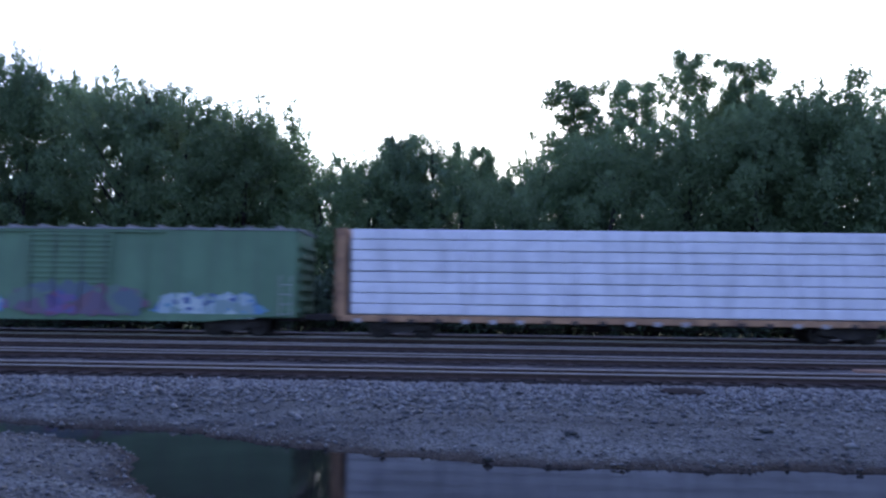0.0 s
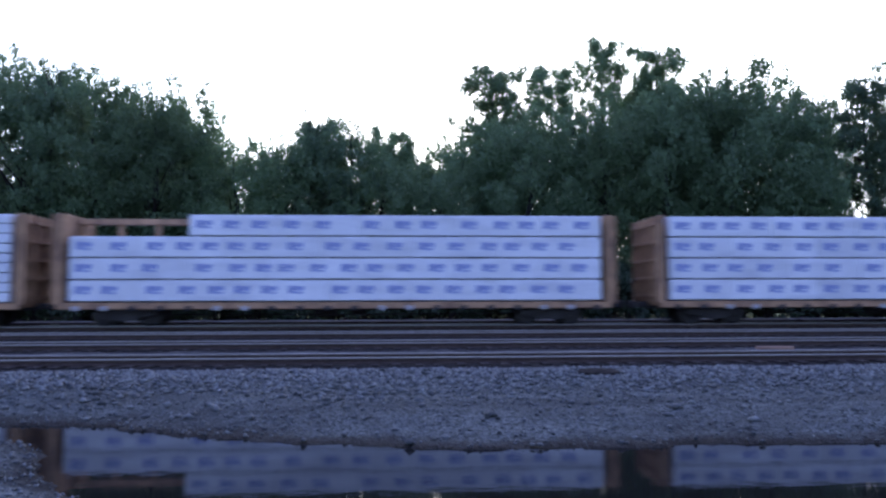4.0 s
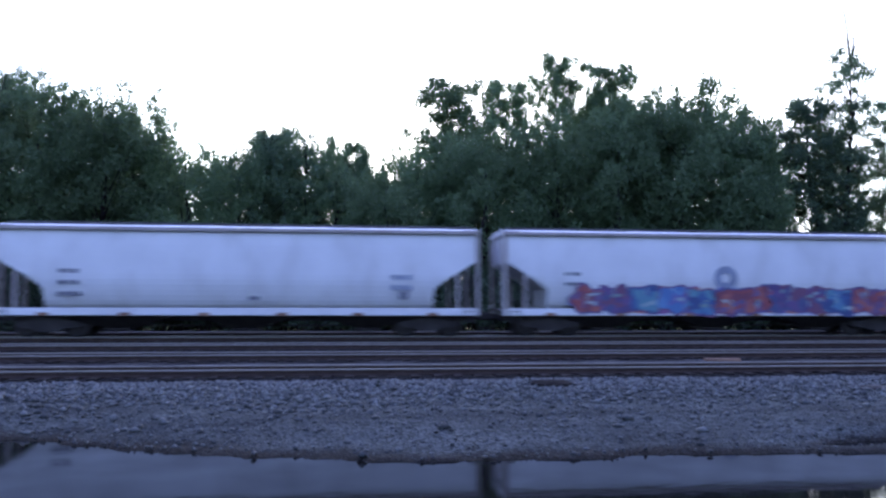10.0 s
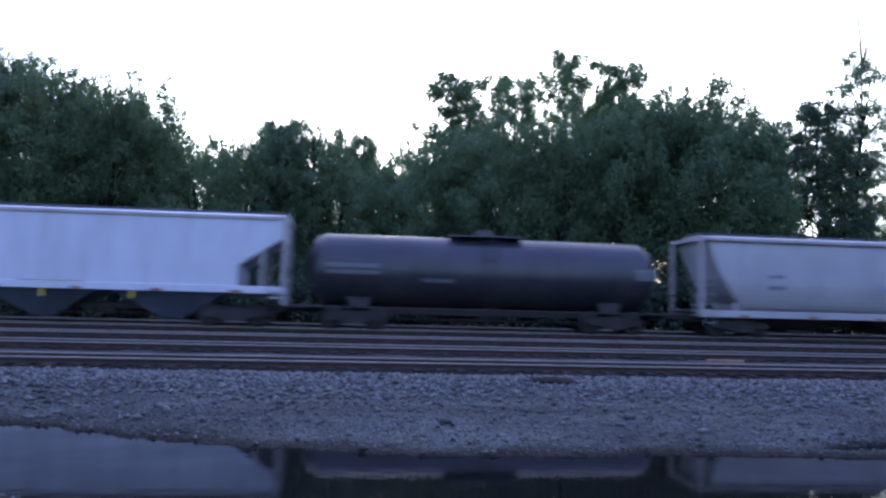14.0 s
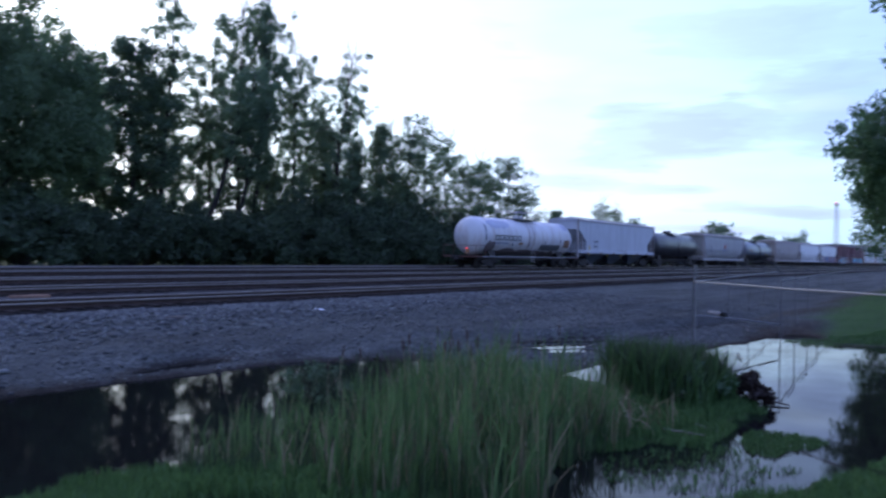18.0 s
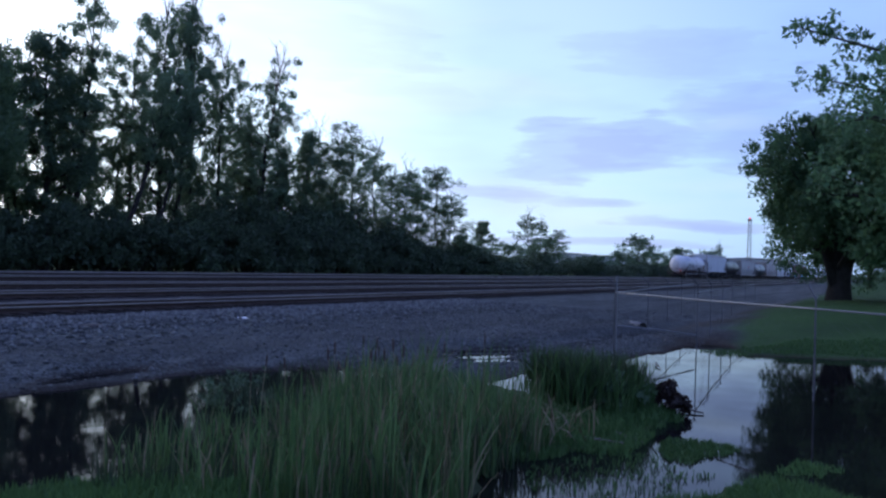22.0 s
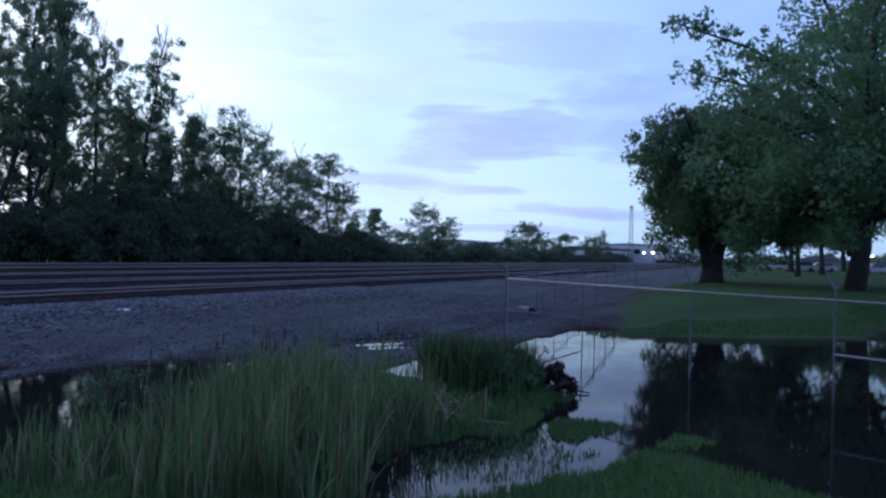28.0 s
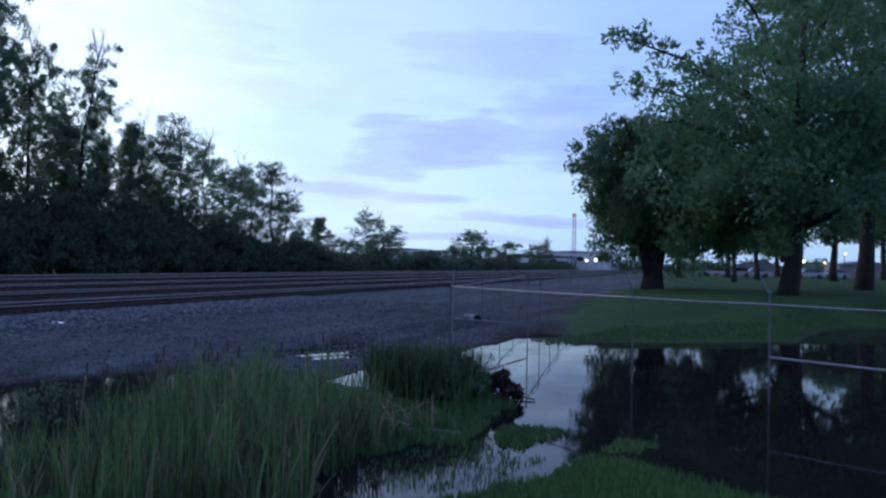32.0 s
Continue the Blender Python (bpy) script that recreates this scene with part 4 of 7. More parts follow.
def wood_edge():
    """The wood beyond the tracks: place each tree on its bearing from the bank and give it its height."""
    rng = np.random.default_rng(21)
    broad = [make_tree("broadleaf_tree", "broad dense deciduous tree in the wood beyond the tracks", "tree", 10, 3.6, 0.22, 0.08, M["leaf"], 220, 100, 0.098, 31 + k, limbs=12, cluster_r=0.21, sprigs=130) for k in range(3)]
    dark = [make_tree("broadleaf_tree", "dark dense deciduous tree in the wood beyond the tracks", "tree", 10, 3.6, 0.22, 0.05, M["leaf_dark"], 150, 70, 0.13, 41 + k, limbs=10, sprigs=120) for k in range(2)]
    oval = [make_open_tree("cottonwood_tree", "tall cottonwood with an oval crown of loose leaf clumps", 14, 2.3, 0.18, 0.30, M["leaf"], 56 + k, limbs=36, forks=5, per=115, leaf=0.09, tuft=0.50, form=(0.6, 0.6, 0.5), upright=0.5) for k in range(3)]
    tall = [make_open_tree("cottonwood_tree", "tall airy cottonwood with clumped foliage and sky gaps", 14, 3.4, 0.20, 0.16, M["leaf_dark"], 51 + k, 0.03, limbs=40, forks=5, per=80, leaf=0.09, tuft=0.50, bare_tops=5, form=(0.55, 0.65, 0.5), upright=0.6) for k in range(2)]
    full = make_open_tree("poplar_tree", "upright poplar with a full leafy crown", 13, 2.1, 0.19, 0.12, M["leaf_dark"], 61, 0.0, limbs=44, forks=5, per=85, leaf=0.09, tuft=0.50, form=(0.8, 0.5, 0.4), upright=0.7)
    slim = [make_open_tree("poplar_tree", "slim leaning poplar with bare twigs at its top", 14, 2.0, 0.17, 0.18, M["leaf_dark"], 64 + k, 0.11 + 0.03 * k, limbs=30, forks=4, per=65, tuft=0.40, bare_tops=12, form=(0.6, 0.7, 0.55), upright=1.0) for k in range(2)]
    lean = make_open_tree("cottonwood_tree", "leaning cottonwood with a bare slanting trunk", 11, 2.1, 0.19, 0.5, M["leaf_dark"], 68, 0.38, limbs=20, forks=5, per=80, tuft=0.5, bare_tops=2)
    birch = [make_open_tree("birch_tree", "fine grey-green birch with small loose leaves", 11, 2.3, 0.10, 0.10, M["leaf_pale"], 71 + k, 0.02, limbs=40, forks=5, per=48, leaf=0.075, tuft=0.46, bare_tops=7, form=(0.95, 0.5, 0.45), upright=0.9) for k in range(3)]
    cone = make_open_tree("poplar_tree", "dark pointed tree with dense foliage", 11, 2.2, 0.15, 0.05, M["leaf_dark"], 76, 0.0, limbs=46, forks=5, per=80, tuft=0.46, form=(0.9, 0.15, 0.12), upright=0.3)
    spots = {}

    def put(proto, base_h, az, y, elev, width, turn=None):
        x = y * math.tan(radians(az))
        dist = math.hypot(x, y)
        h = (2.08 + dist * math.tan(radians(elev)) - 0.35) * 1.015
        spots.setdefault(proto, []).append((x, y, rng.uniform(0, 360) if turn is None else turn, width, h / base_h))

    # bearing, distance beyond, height angle, width factor
    for k, (az, y, el, w) in enumerate([(-38, 46, 13.8, 1.3), (-33, 47, 14.4, 1.2), (-29.5, 49, 14.7, 1.25), (-25, 47, 14.2, 1.2), (-21, 46, 13.6, 1.15), (-17, 46, 13.3, 1.1), (-15, 48, 12.6, 0.9), (-11.5, 47, 10.0, 1.0), (-8, 47, 10.5, 0.9),
                         (-4.8, 49, 11.6, 0.8), (-1.0, 48, 11.2, 0.8), (2.5, 45, 9.0, 0.9), (5, 48, 10.8, 1.0), (10, 46, 12.2, 1.1), (15, 46, 12.6, 1.1), (19.5, 45, 13.2, 1.1), (24.2, 45, 14.2, 1.4), (22.6, 47, 13.2, 1.2), (26.0, 47, 13.3, 1.15), (27.8, 46, 12.0, 0.95), (21.3, 47, 13.0, 1.0),
                         (-44, 48, 14.5, 1.4), (-52, 48, 15, 1.5)]):
        put(broad[k % 3], 10, az, y, el, w)
    for k, (az, y, el, w) in enumerate([(-36, 55, 13.5, 1.4), (-27, 56, 13.8, 1.4), (-19, 56, 12.5, 1.3), (-10, 57, 9.4, 1.2), (-2, 57, 9.5, 1.3), (6, 57, 9.8, 1.3), (13, 56, 11.3, 1.3), (18.5, 56, 11.5, 1.2), (-23, 58, 12.5, 1.5), (-14.5, 58, 10.5, 1.4), (-6, 58, 9.4, 1.3), (2.2, 58, 9.0, 1.3), (9.5, 58, 10.5, 1.4),
                         (42, 50, 5.0, 0.9), (46, 49, 5.4, 0.9), (50.5, 49, 4.6, 0.9), (73.5, 50, 2.35, 1.25), (72.3, 50, 1.2, 1.1), (74.8, 50, 1.3, 1.0), (76.3, 51, 1.6, 1.1), (78.4, 51, 1.5, 1.3), (80.4, 52, 0.7, 1.3), (67.0, 50, 1.9, 0.9), (70.4, 52, 0.9, 1.3), (64.2, 50, 1.4, 1.0)]):
        put(dark[k % 2], 10, az, y, el, w)
    for k, (az, y, el, w) in enumerate([(6.7, 52, 17.0, 1.15), (11.5, 53, 17.5, 0.9), (15.3, 53, 19.0, 0.85), (18.9, 53, 18.5, 0.95), (17.2, 55, 15.6, 1.0), (21.0, 54, 15.0, 0.9), (-5.6, 50, 13.0, 0.7), (0.6, 50, 12.4, 0.6), (9.2, 55, 13.6, 0.9)]):
        put(oval[k % 3], 14, az, y, el, w)
    for k, (az, y, el, w, turn) in enumerate([(39.4, 47, 16.5, 1.0, -40), (41.4, 49, 16.2, 0.85, 120), (43.3, 47, 13.4, 0.8, -44), (37.6, 49, 12.4, 0.75, 60), (30.2, 50, 10.9, 0.85, 10), (44.6, 50, 10.6, 0.8, 200), (35.0, 51, 10.2, 0.7, 80), (36.6, 52, 9.2, 0.7, 300)]):
        put(tall[k % 2], 14, az, y, el, w, turn)
    for k, (az, y, el, w, turn) in enumerate([(32.4, 46, 14.7, 1.15, 0), (33.4, 48, 12.6, 0.9, 90), (28.9, 47, 11.2, 0.8, 30), (45.4, 48, 9.4, 0.8, 50)]):
        put(full, 13, az, y, el, w, turn)
    for k, (az, y, el, w, turn) in enumerate([(33.9, 46, 16.7, 1.1, -36), (45.6, 46, 13.6, 1.1, -46), (40.4, 46, 17.2, 0.9, -42), (31.2, 47, 12.0, 1.0, 150)]):
        put(slim[k % 2], 14, az, y, el, w, turn)
    put(lean, 11, 36.0, 46, 12.8, 1.0, -38)
    put(lean, 11, 38.2, 45, 10.4, 0.7, -40)
    for k, (az, y, el, w) in enumerate([(49.3, 46, 9.7, 0.95), (62.3, 66, 3.35, 1.35), (60.8, 60, 2.2, 1.2), (47.9, 47, 8.2, 0.8)]):
        put(cone, 11, az, y, el, w)
    for k, (az, y, el, w) in enumerate([(51.3, 46, 8.3, 1.2), (52.9, 46, 9.3, 1.4), (54.5, 46, 7.6, 1.3), (56.5, 46, 6.6, 1.3), (58.7, 46, 6.8, 1.4), (59.9, 46, 4.4, 1.1), (55.6, 47, 6.0, 1.2), (57.6, 47, 5.4, 1.2), (50.2, 47, 8.6, 1.0), (47.4, 46, 10.6, 0.9), (-23.6, 46, 14.6, 0.9), (-6.6, 47, 12.4, 1.0), (-31, 46, 15.2, 0.9), (-3.0, 47, 11.8, 0.9),
                         (65.7, 70, 3.7, 1.4), (66.5, 72, 3.3, 1.2), (67.8, 70, 2.7, 1.3), (79.0, 90, 2.0, 1.2)]):
        put(birch[k % 3], 11, az, y, el, w)
    for proto, where in spots.items():
        place_copies(proto, where, "wood beyond the tracks")


def make_bush(name, label, w, h, mat, n, per, leaf, seed):
    rng = np.random.default_rng(seed)
    bush = thing(name, label, "bush")
    stems = Shape()
    c = []
    for k in range(n):
        a, r = rng.uniform(0, 6.28), w * math.sqrt(rng.random())
        z = h * (1 - (r / w) ** 2 * 0.55) * rng.uniform(0.25, 1.0)
        c.append((r * math.cos(a), r * math.sin(a), z))
        if k % 4 == 0:
            stems.path([(c[-1][0] * 0.15, c[-1][1] * 0.15, -0.1), (c[-1][0] * 0.6, c[-1][1] * 0.6, z * 0.6), c[-1]], [0.035, 0.025, 0.008] if h > 1 else [0.008, 0.006, 0.003], 4)
            if name == "weed":
                part("stem", stems, M["bark"], bush)
                stems = Shape()
    if stems.v:
        part("stem", stems, M["bark"], bush)
    v, f = leaf_quads(np.array(c), np.full(n, 0.28 * w), per, leaf, rng)
    part("foliage", mesh_from_arrays("foliage", v, f, mat), None, bush)
    return bush


def undergrowth():
    rng = np.random.default_rng(77)
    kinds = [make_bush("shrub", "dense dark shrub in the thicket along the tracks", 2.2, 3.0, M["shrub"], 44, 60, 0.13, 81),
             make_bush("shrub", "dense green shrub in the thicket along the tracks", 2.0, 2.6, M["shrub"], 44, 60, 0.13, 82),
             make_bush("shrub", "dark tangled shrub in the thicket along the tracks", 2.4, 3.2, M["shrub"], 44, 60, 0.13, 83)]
    spots = {k: [] for k in kinds}
    x = -42.0
    while x < 90:
        y = 41.8 + rng.normal(0, 0.6) + max(0, x - 40) * 0.01
        h = 1.0 + 0.25 * rng.random() + (0.25 if 24 < x < 66 else 0.0) - (0.25 if x > 70 else 0)
        k = kinds[int(rng.integers(3))]
        spots[k].append((x, y, rng.uniform(0, 360), rng.uniform(0.95, 1.3), h))
        if x < 84:
            spots[kinds[int(rng.integers(3))]].append((x + 1.2, y + 3.2, rng.uniform(0, 360), rng.uniform(1.2, 1.5), h * (0.9 if 22 < x < 36 else 1.2 if x < 42 else 1.35)))
        x += rng.uniform(1.7, 2.6)
    x = 90.0
    while x < 260:
        k = kinds[int(rng.integers(3))]
        spots[k].append((x, 43 + rng.normal(0, 0.8), rng.uniform(0, 360), rng.uniform(1.3, 1.8), rng.uniform(0.75, 1.15)))
        x += rng.uniform(3, 5)
    for k in kinds:
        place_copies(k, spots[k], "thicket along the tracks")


def lawn_trees():
    t1 = make_tree("maple_tree", "round-crowned maple with a thick trunk on the lawn", "tree", 10.6, 5.5, 0.68, 0.08, M["leaf_maple"], 600, 110, 0.12, 91, "full", limbs=26, cluster_r=0.16, boughs=[((0.2, 2.0, 5.6), (0, 0.15, 0.5), 0, 0), ((-0.3, -1.9, 5.8), (0, -0.15, 0.5), 0, 0)])
    t1.matrix_basis = pose(46.2, 2.9, level(46.2, 2.9), 0, 0, 40)
    t1.scale = (0.80, 0.80, 0.92)
    t2 = make_tree("maple_tree", "tall spreading maple overhanging the flooded lawn", "tree", 15.0, 7.0, 0.34, 0.075, M["leaf_maple"], 1150, 85, 0.11, 92, "full", limbs=34, cluster_r=0.12,
                   keep=lambda c: (c[:, 1] < np.interp(c[:, 2], [2.0, 5.0, 7.0, 8.2, 9.5, 11.0, 13.0, 16.0], [6.0, 6.2, 5.4, 4.2, 2.8, 1.5, 0.8, 0.8])) & ((c[:, 2] < 7.5) | ((c[:, 0] * 7.31) % 1.0 < 0.5)),
                   boughs=[((-0.5, 7.3, 10.9), (0, 1.0, 7.6), 75, 0.30), ((-1.5, 6.5, 8.6), (0, 0.8, 6.2), 70, 0.32), ((1.0, 4.6, 9.7), (0, 1.2, 7.6), 45, 0.4), ((-1.0, 2.4, 12.6), (0, 0.3, 9.2), 40, 0.45),
                           ((-0.5, 4.8, 1.5), (0, 0.5, 4.6), 150, 0.4), ((-2.6, 0.6, 1.7), (0, 0, 4.4), 150, 0.4), ((2.0, 2.6, 1.6), (0, 0.3, 4.4), 140, 0.4), ((0.4, 1.7, 7.0), (0, 0.05, 1.3), 0, 0), ((-0.5, -2.4, 6.5), (0, -0.05, 1.2), 0, 0)])
    t2.matrix_basis = pose(41.5, -3.75, level(41.5, -3.75), 0, 0, 0)
    t2.scale = (1.2, 1.17, 1.22)
    t3 = make_tree("maple_tree", "tall leafy maple at the edge of the lawn", "tree", 15.5, 7.2, 0.36, 0.20, M["leaf_maple"], 600, 90, 0.12, 93, "full", limbs=26, cluster_r=0.13, keep=lambda c: (c[:, 2] < 8.0) | ((c[:, 0] * 6.17) % 1.0 < 0.6))
    t3.matrix_basis = pose(55.0, -9.4, level(55.0, -9.4), 0, 0, 200)
    t3.scale = (1.3, 1.3, 1.3)
    for t in (t1, t2, t3):
        tagged(t, group="trees on the lawn")
    far = make_tree("maple_tree", "distant leafy tree at the back of the lawn", "tree", 9, 4.2, 0.30, 0.36, M["leaf_maple"], 110, 100, 0.18, 94, limbs=12)
    place_copies(far, [(96, -5.5, 0, 1, 1), (118, -3.0, 90, 1.2, 1.1), (70, -14, 200, 1.1, 1.2), (140, 8.5, 60, 1.3, 0.9), (85, -22, 120, 1.2, 1.2), (150, -12, 30, 1.5, 1.1), (110, 3.5, 250, 1.0, 0.7), (62, -22, 20, 1.2, 1.2), (100, -14, 140, 1.4, 1.2), (125, -24, 10, 1.5, 1.3), (78, -2.5, 310, 0.8, 0.75)], "trees on the lawn")


wood_edge()
undergrowth()
lawn_trees()


# ---- reeds and grass ----
def blades(n, place, height, width, rng, lean=0.25, rising=False):
    """Bent tapering blades, two quads and a tip each."""
    x, y = place(rng, n)
    z = np.maximum(ground_height(x, y), -0.03)
    h = height * (rng.uniform(0.35, 1.25, n) if rising else rng.uniform(0.5, 1.15, n))
    if rising:  # lower towards the shallow west end, in uneven clumps
        h *= np.interp(x / y, [0.8, 0.98, 1.13, 1.26, 1.48, 2.2], [0.62, 0.62, 0.70, 0.90, 1.02, 1.08]) * (1 + 0.30 * ripple(x, y, 3.2, 0.7) + 0.30 * ripple(x, y, 9.0, 2.7))
    a = rng.uniform(0, 6.28, n)
    b = rng.uniform(0, 6.28, n)
    l = lean * rng.random(n) ** 1.5 * h
    w = width * rng.uniform(0.6, 1.3, n)
    ca, sa = np.cos(a), np.sin(a)
    rows = []
    for t, k in ((0.0, 0.8), (0.45, 1.0), (0.8, 0.6), (1.0, 0.06)):
        cx, cy, cz = x + np.cos(b) * l * t * t, y + np.sin(b) * l * t * t, z + h * t - 0.25 * l * t * t
        rows.append(np.stack([cx - ca * w * k, cy - sa * w * k, cz], -1))
        rows.append(np.stack([cx + ca * w * k, cy + sa * w * k, cz], -1))
    v = np.stack(rows, 1).reshape(-1, 3)
    q = np.array([(0, 1, 3, 2), (2, 3, 5, 4), (4, 5, 7, 6)])
    f = (q[None] + np.arange(n)[:, None, None] * 8).reshape(-1, 4)
    return v, f


def in_polygon(poly):
    p = np.array(poly)
    def place(rng, n):
        x, y = rng.uniform(p[:, 0].min(), p[:, 0].max(), n * 4), rng.uniform(p[:, 1].min(), p[:, 1].max(), n * 4)
        ok = polygon_distance(poly, x, y) + 0.25 * ripple(x, y, 2.5, 1.0) > 0
        x, y = x[ok], y[ok]
        k = np.arange(n) % len(x)
        return x[k], y[k]
    return place


def reed_bed():
    rng = np.random.default_rng(101)
    bed = [(4.6, 6.3), (4.1, 5.7), (3.9, 4.8), (4.2, 3.8), (4.9, 3.1), (5.6, 3.0), (6.3, 3.35), (7.3, 3.4), (8.25, 3.4), (8.7, 4.3), (9.1, 5.2), (8.7, 6.2), (7.5, 6.7), (6.1, 6.9), (5.2, 6.7)]
    inside = in_polygon(bed)

    def clumps(rng, n):  # dense stools with darker gaps between them
        x, y = inside(rng, n * 3)
        ok = ripple(x, y, 5.2, 3.3) + 0.6 * ripple(x, y, 11.0, 1.3) + rng.normal(0, 0.25, len(x)) > 0.22 + 0.9 * smooth(1.22, 1.0, x / y) * rng.random(len(x))
        x, y = x[ok], y[ok]
        k = np.arange(n) % len(x)
        return x[k] + rng.normal(0, 0.02, n), y[k] + rng.normal(0, 0.02, n)
    v, f = blades(2050, clumps, 0.82, 0.0088, rng, 0.42, True)
    tagged(new("reeds", mesh_from_arrays("reeds", v, f, M["blade"])), "dense green cattail leaves standing at the water's edge", "reeds", kind="stuff")
    v, f = blades(850, clumps, 0.74, 0.007, rng, 0.55, True)
    tagged(new("dry_reeds", mesh_from_arrays("dry_reeds", v, f, M["blade_dry"])), "dry tan cattail leaves among the green reeds", "reeds", kind="stuff")
    fringe = [(8.3, 5.8), (10.2, 6.0), (11.0, 7.2), (9.6, 8.3), (7.6, 8.0), (6.9, 7.0)]
    v, f = blades(380, in_polygon(fringe), 0.62, 0.007, rng, 0.25)
    tagged(new("tall_reeds", mesh_from_arrays("tall_reeds", v, f, M["blade_dark"])), "thin dark reed stalks standing over the water", "reeds", kind="stuff")
    # extra blades whose dark colour stands for the shade low in the bed
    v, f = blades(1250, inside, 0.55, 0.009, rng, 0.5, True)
    tagged(new("shaded_reeds", mesh_from_arrays("shaded_reeds", v, f, M["blade_dark"])), "cattail leaves low in the reed bed, shade put into their dark green", "reeds", kind="stuff")
    fallen = [(7.9, 4.3), (8.0, 3.3), (8.9, 3.0), (9.6, 3.2), (9.2, 3.9)]
    v, f = blades(90, in_polygon(fallen), 0.55, 0.009, rng, 1.7)
    tagged(new("dry_reeds", mesh_from_arrays("dry_reeds", v, f, M["blade_dry"])), "broken dry reed leaves bent down to the water", "reeds", kind="stuff")
    for k in range(22):
        x, y = rng.uniform(6.4, 8.8), rng.uniform(4.4, 6.4)
        z0, h = max(level(x, y), -0.1), rng.uniform(0.85, 1.22)
        cat = thing("cattail", "thin cattail stalk with a brown seed spike", "cattail", "cattails in the reed bed")
        cat.location = (x, y, z0)
        dx, dy = rng.normal(0, 0.06, 2)
        part("stalk", Shape().path([(0, 0, -0.1), (dx * 0.4, dy * 0.4, h * 0.5), (dx, dy, h)], [0.006, 0.005, 0.003], 5), M["blade_dry"], cat)
        part("spike", Shape().path([(dx * 0.88, dy * 0.88, h * 0.86), (dx * 0.9, dy * 0.9, h * 0.875), (dx * 0.97, dy * 0.97, h * 0.96), (dx, dy, h * 0.985)], [0.004, 0.010, 0.010, 0.004], 7), M["cattail"], cat, "brown seed spike")


def turf():
    rng = np.random.default_rng(111)
    def spread(name, label, n, poly, h, w, mat=None):
        v, f = blades(n, in_polygon(poly), h, w, rng, 0.6)
        tagged(new(name, mesh_from_arrays(name, v, f, mat or M["grass"])), label, "grass", kind="stuff")
    spread("bank_grass", "lush green grass on the near bank", 6500, [(2.2, 6.2), (3.4, 6.5), (4.2, 6.2), (4.6, 5.0), (4.9, 4.1), (4.5, 3.4), (3.7, 4.2), (3.0, 5.0)], 0.13, 0.007)
    spread("bank_grass", "lush green grass on the near bank", 16000, [(5.0, 2.6), (6.0, 2.25), (6.9, 1.75), (7.9, 1.4), (8.3, 0.8), (8.0, 0.15), (7.4, -0.5), (7.2, -1.4), (7.6, -4.5), (6.0, -3.0), (5.4, 0)], 0.13, 0.007)
    spread("tuft_grass", "bright grass tufts growing out of the shallow water", 7500, [(7.6, 3.9), (7.8, 3.3), (8.6, 2.75), (10.4, 2.6), (11.8, 2.85), (11.6, 3.5), (10.8, 4.4), (9.2, 4.4)], 0.15, 0.008)
    spread("tuft_grass", "bright grass tufts growing out of the shallow water", 1800, [(8.3, 1.95), (9.0, 1.65), (9.8, 1.5), (9.95, 2.1), (9.8, 2.45), (8.9, 2.3)], 0.09, 0.008)
    spread("tuft_grass", "bright grass tufts growing out of the shallow water", 500, [(8.9, 0.6), (9.5, 0.5), (9.6, 0.95), (9.0, 1.1)], 0.09, 0.008)
    spread("tuft_grass", "sparse grass blades rising through the shallow inlet", 750, [(6.3, 2.7), (7.2, 2.0), (8.3, 1.6), (8.8, 2.4), (8.2, 3.1), (7.2, 3.3)], 0.10, 0.007)
    spread("lawn_grass", "uneven grass along the edge of the flooded lawn", 9000, [(20.5, 4.0), (21.6, 3.0), (23.0, 0.8), (25, -2.4), (30, -3.6), (33, -5.0), (33, -3.4), (27, -1.4), (24.6, 1.6), (22.9, 3.7), (21.5, 4.6)], 0.09, 0.012, M["lawn"])
    spread("sedge", "dark tall sedge clump on the mud bank", 2600, [(10.0, 4.2), (10.5, 3.3), (11.3, 3.1), (11.6, 3.6), (11.1, 4.4), (10.4, 4.6)], 0.74, 0.010, M["blade_dark"])
    spread("sedge", "green sedge leaves among the darker clump", 900, [(9.9, 4.3), (10.3, 3.2), (11.2, 3.0), (11.5, 3.6), (11.0, 4.5), (10.3, 4.7)], 0.78, 0.010, M["grass"])


reed_bed()
turf()
mound = make_bush("shrub", "dark leafy shrub on the mud bank beside the reeds", 0.62, 0.72, M["leaf_dark"], 40, 70, 0.05, 121)
mound.matrix_basis = pose(10.9, 3.7, 0.05)
weed = make_bush("weed", "straggling olive weeds standing in the shallow water", 0.55, 0.62, M["leaf_pale"], 30, 26, 0.035, 123)
weed.matrix_basis = pose(8.0, 7.9, -0.05)
weed2 = make_bush("weed", "small reddish weeds standing in the shallow water", 0.26, 0.5, M["withered"], 18, 22, 0.035, 124)
weed2.matrix_basis = pose(9.0, 7.7, -0.05)
mound2 = make_bush("shrub", "dark brown withered shrub at the water", 0.40, 0.46, M["withered"], 34, 70, 0.045, 122)
mound2.matrix_basis = pose(11.6, 3.0, 0.02)


# ---- the train ----
TRAIN = []  # every wagon with its place along the train
SIDE = 1.52


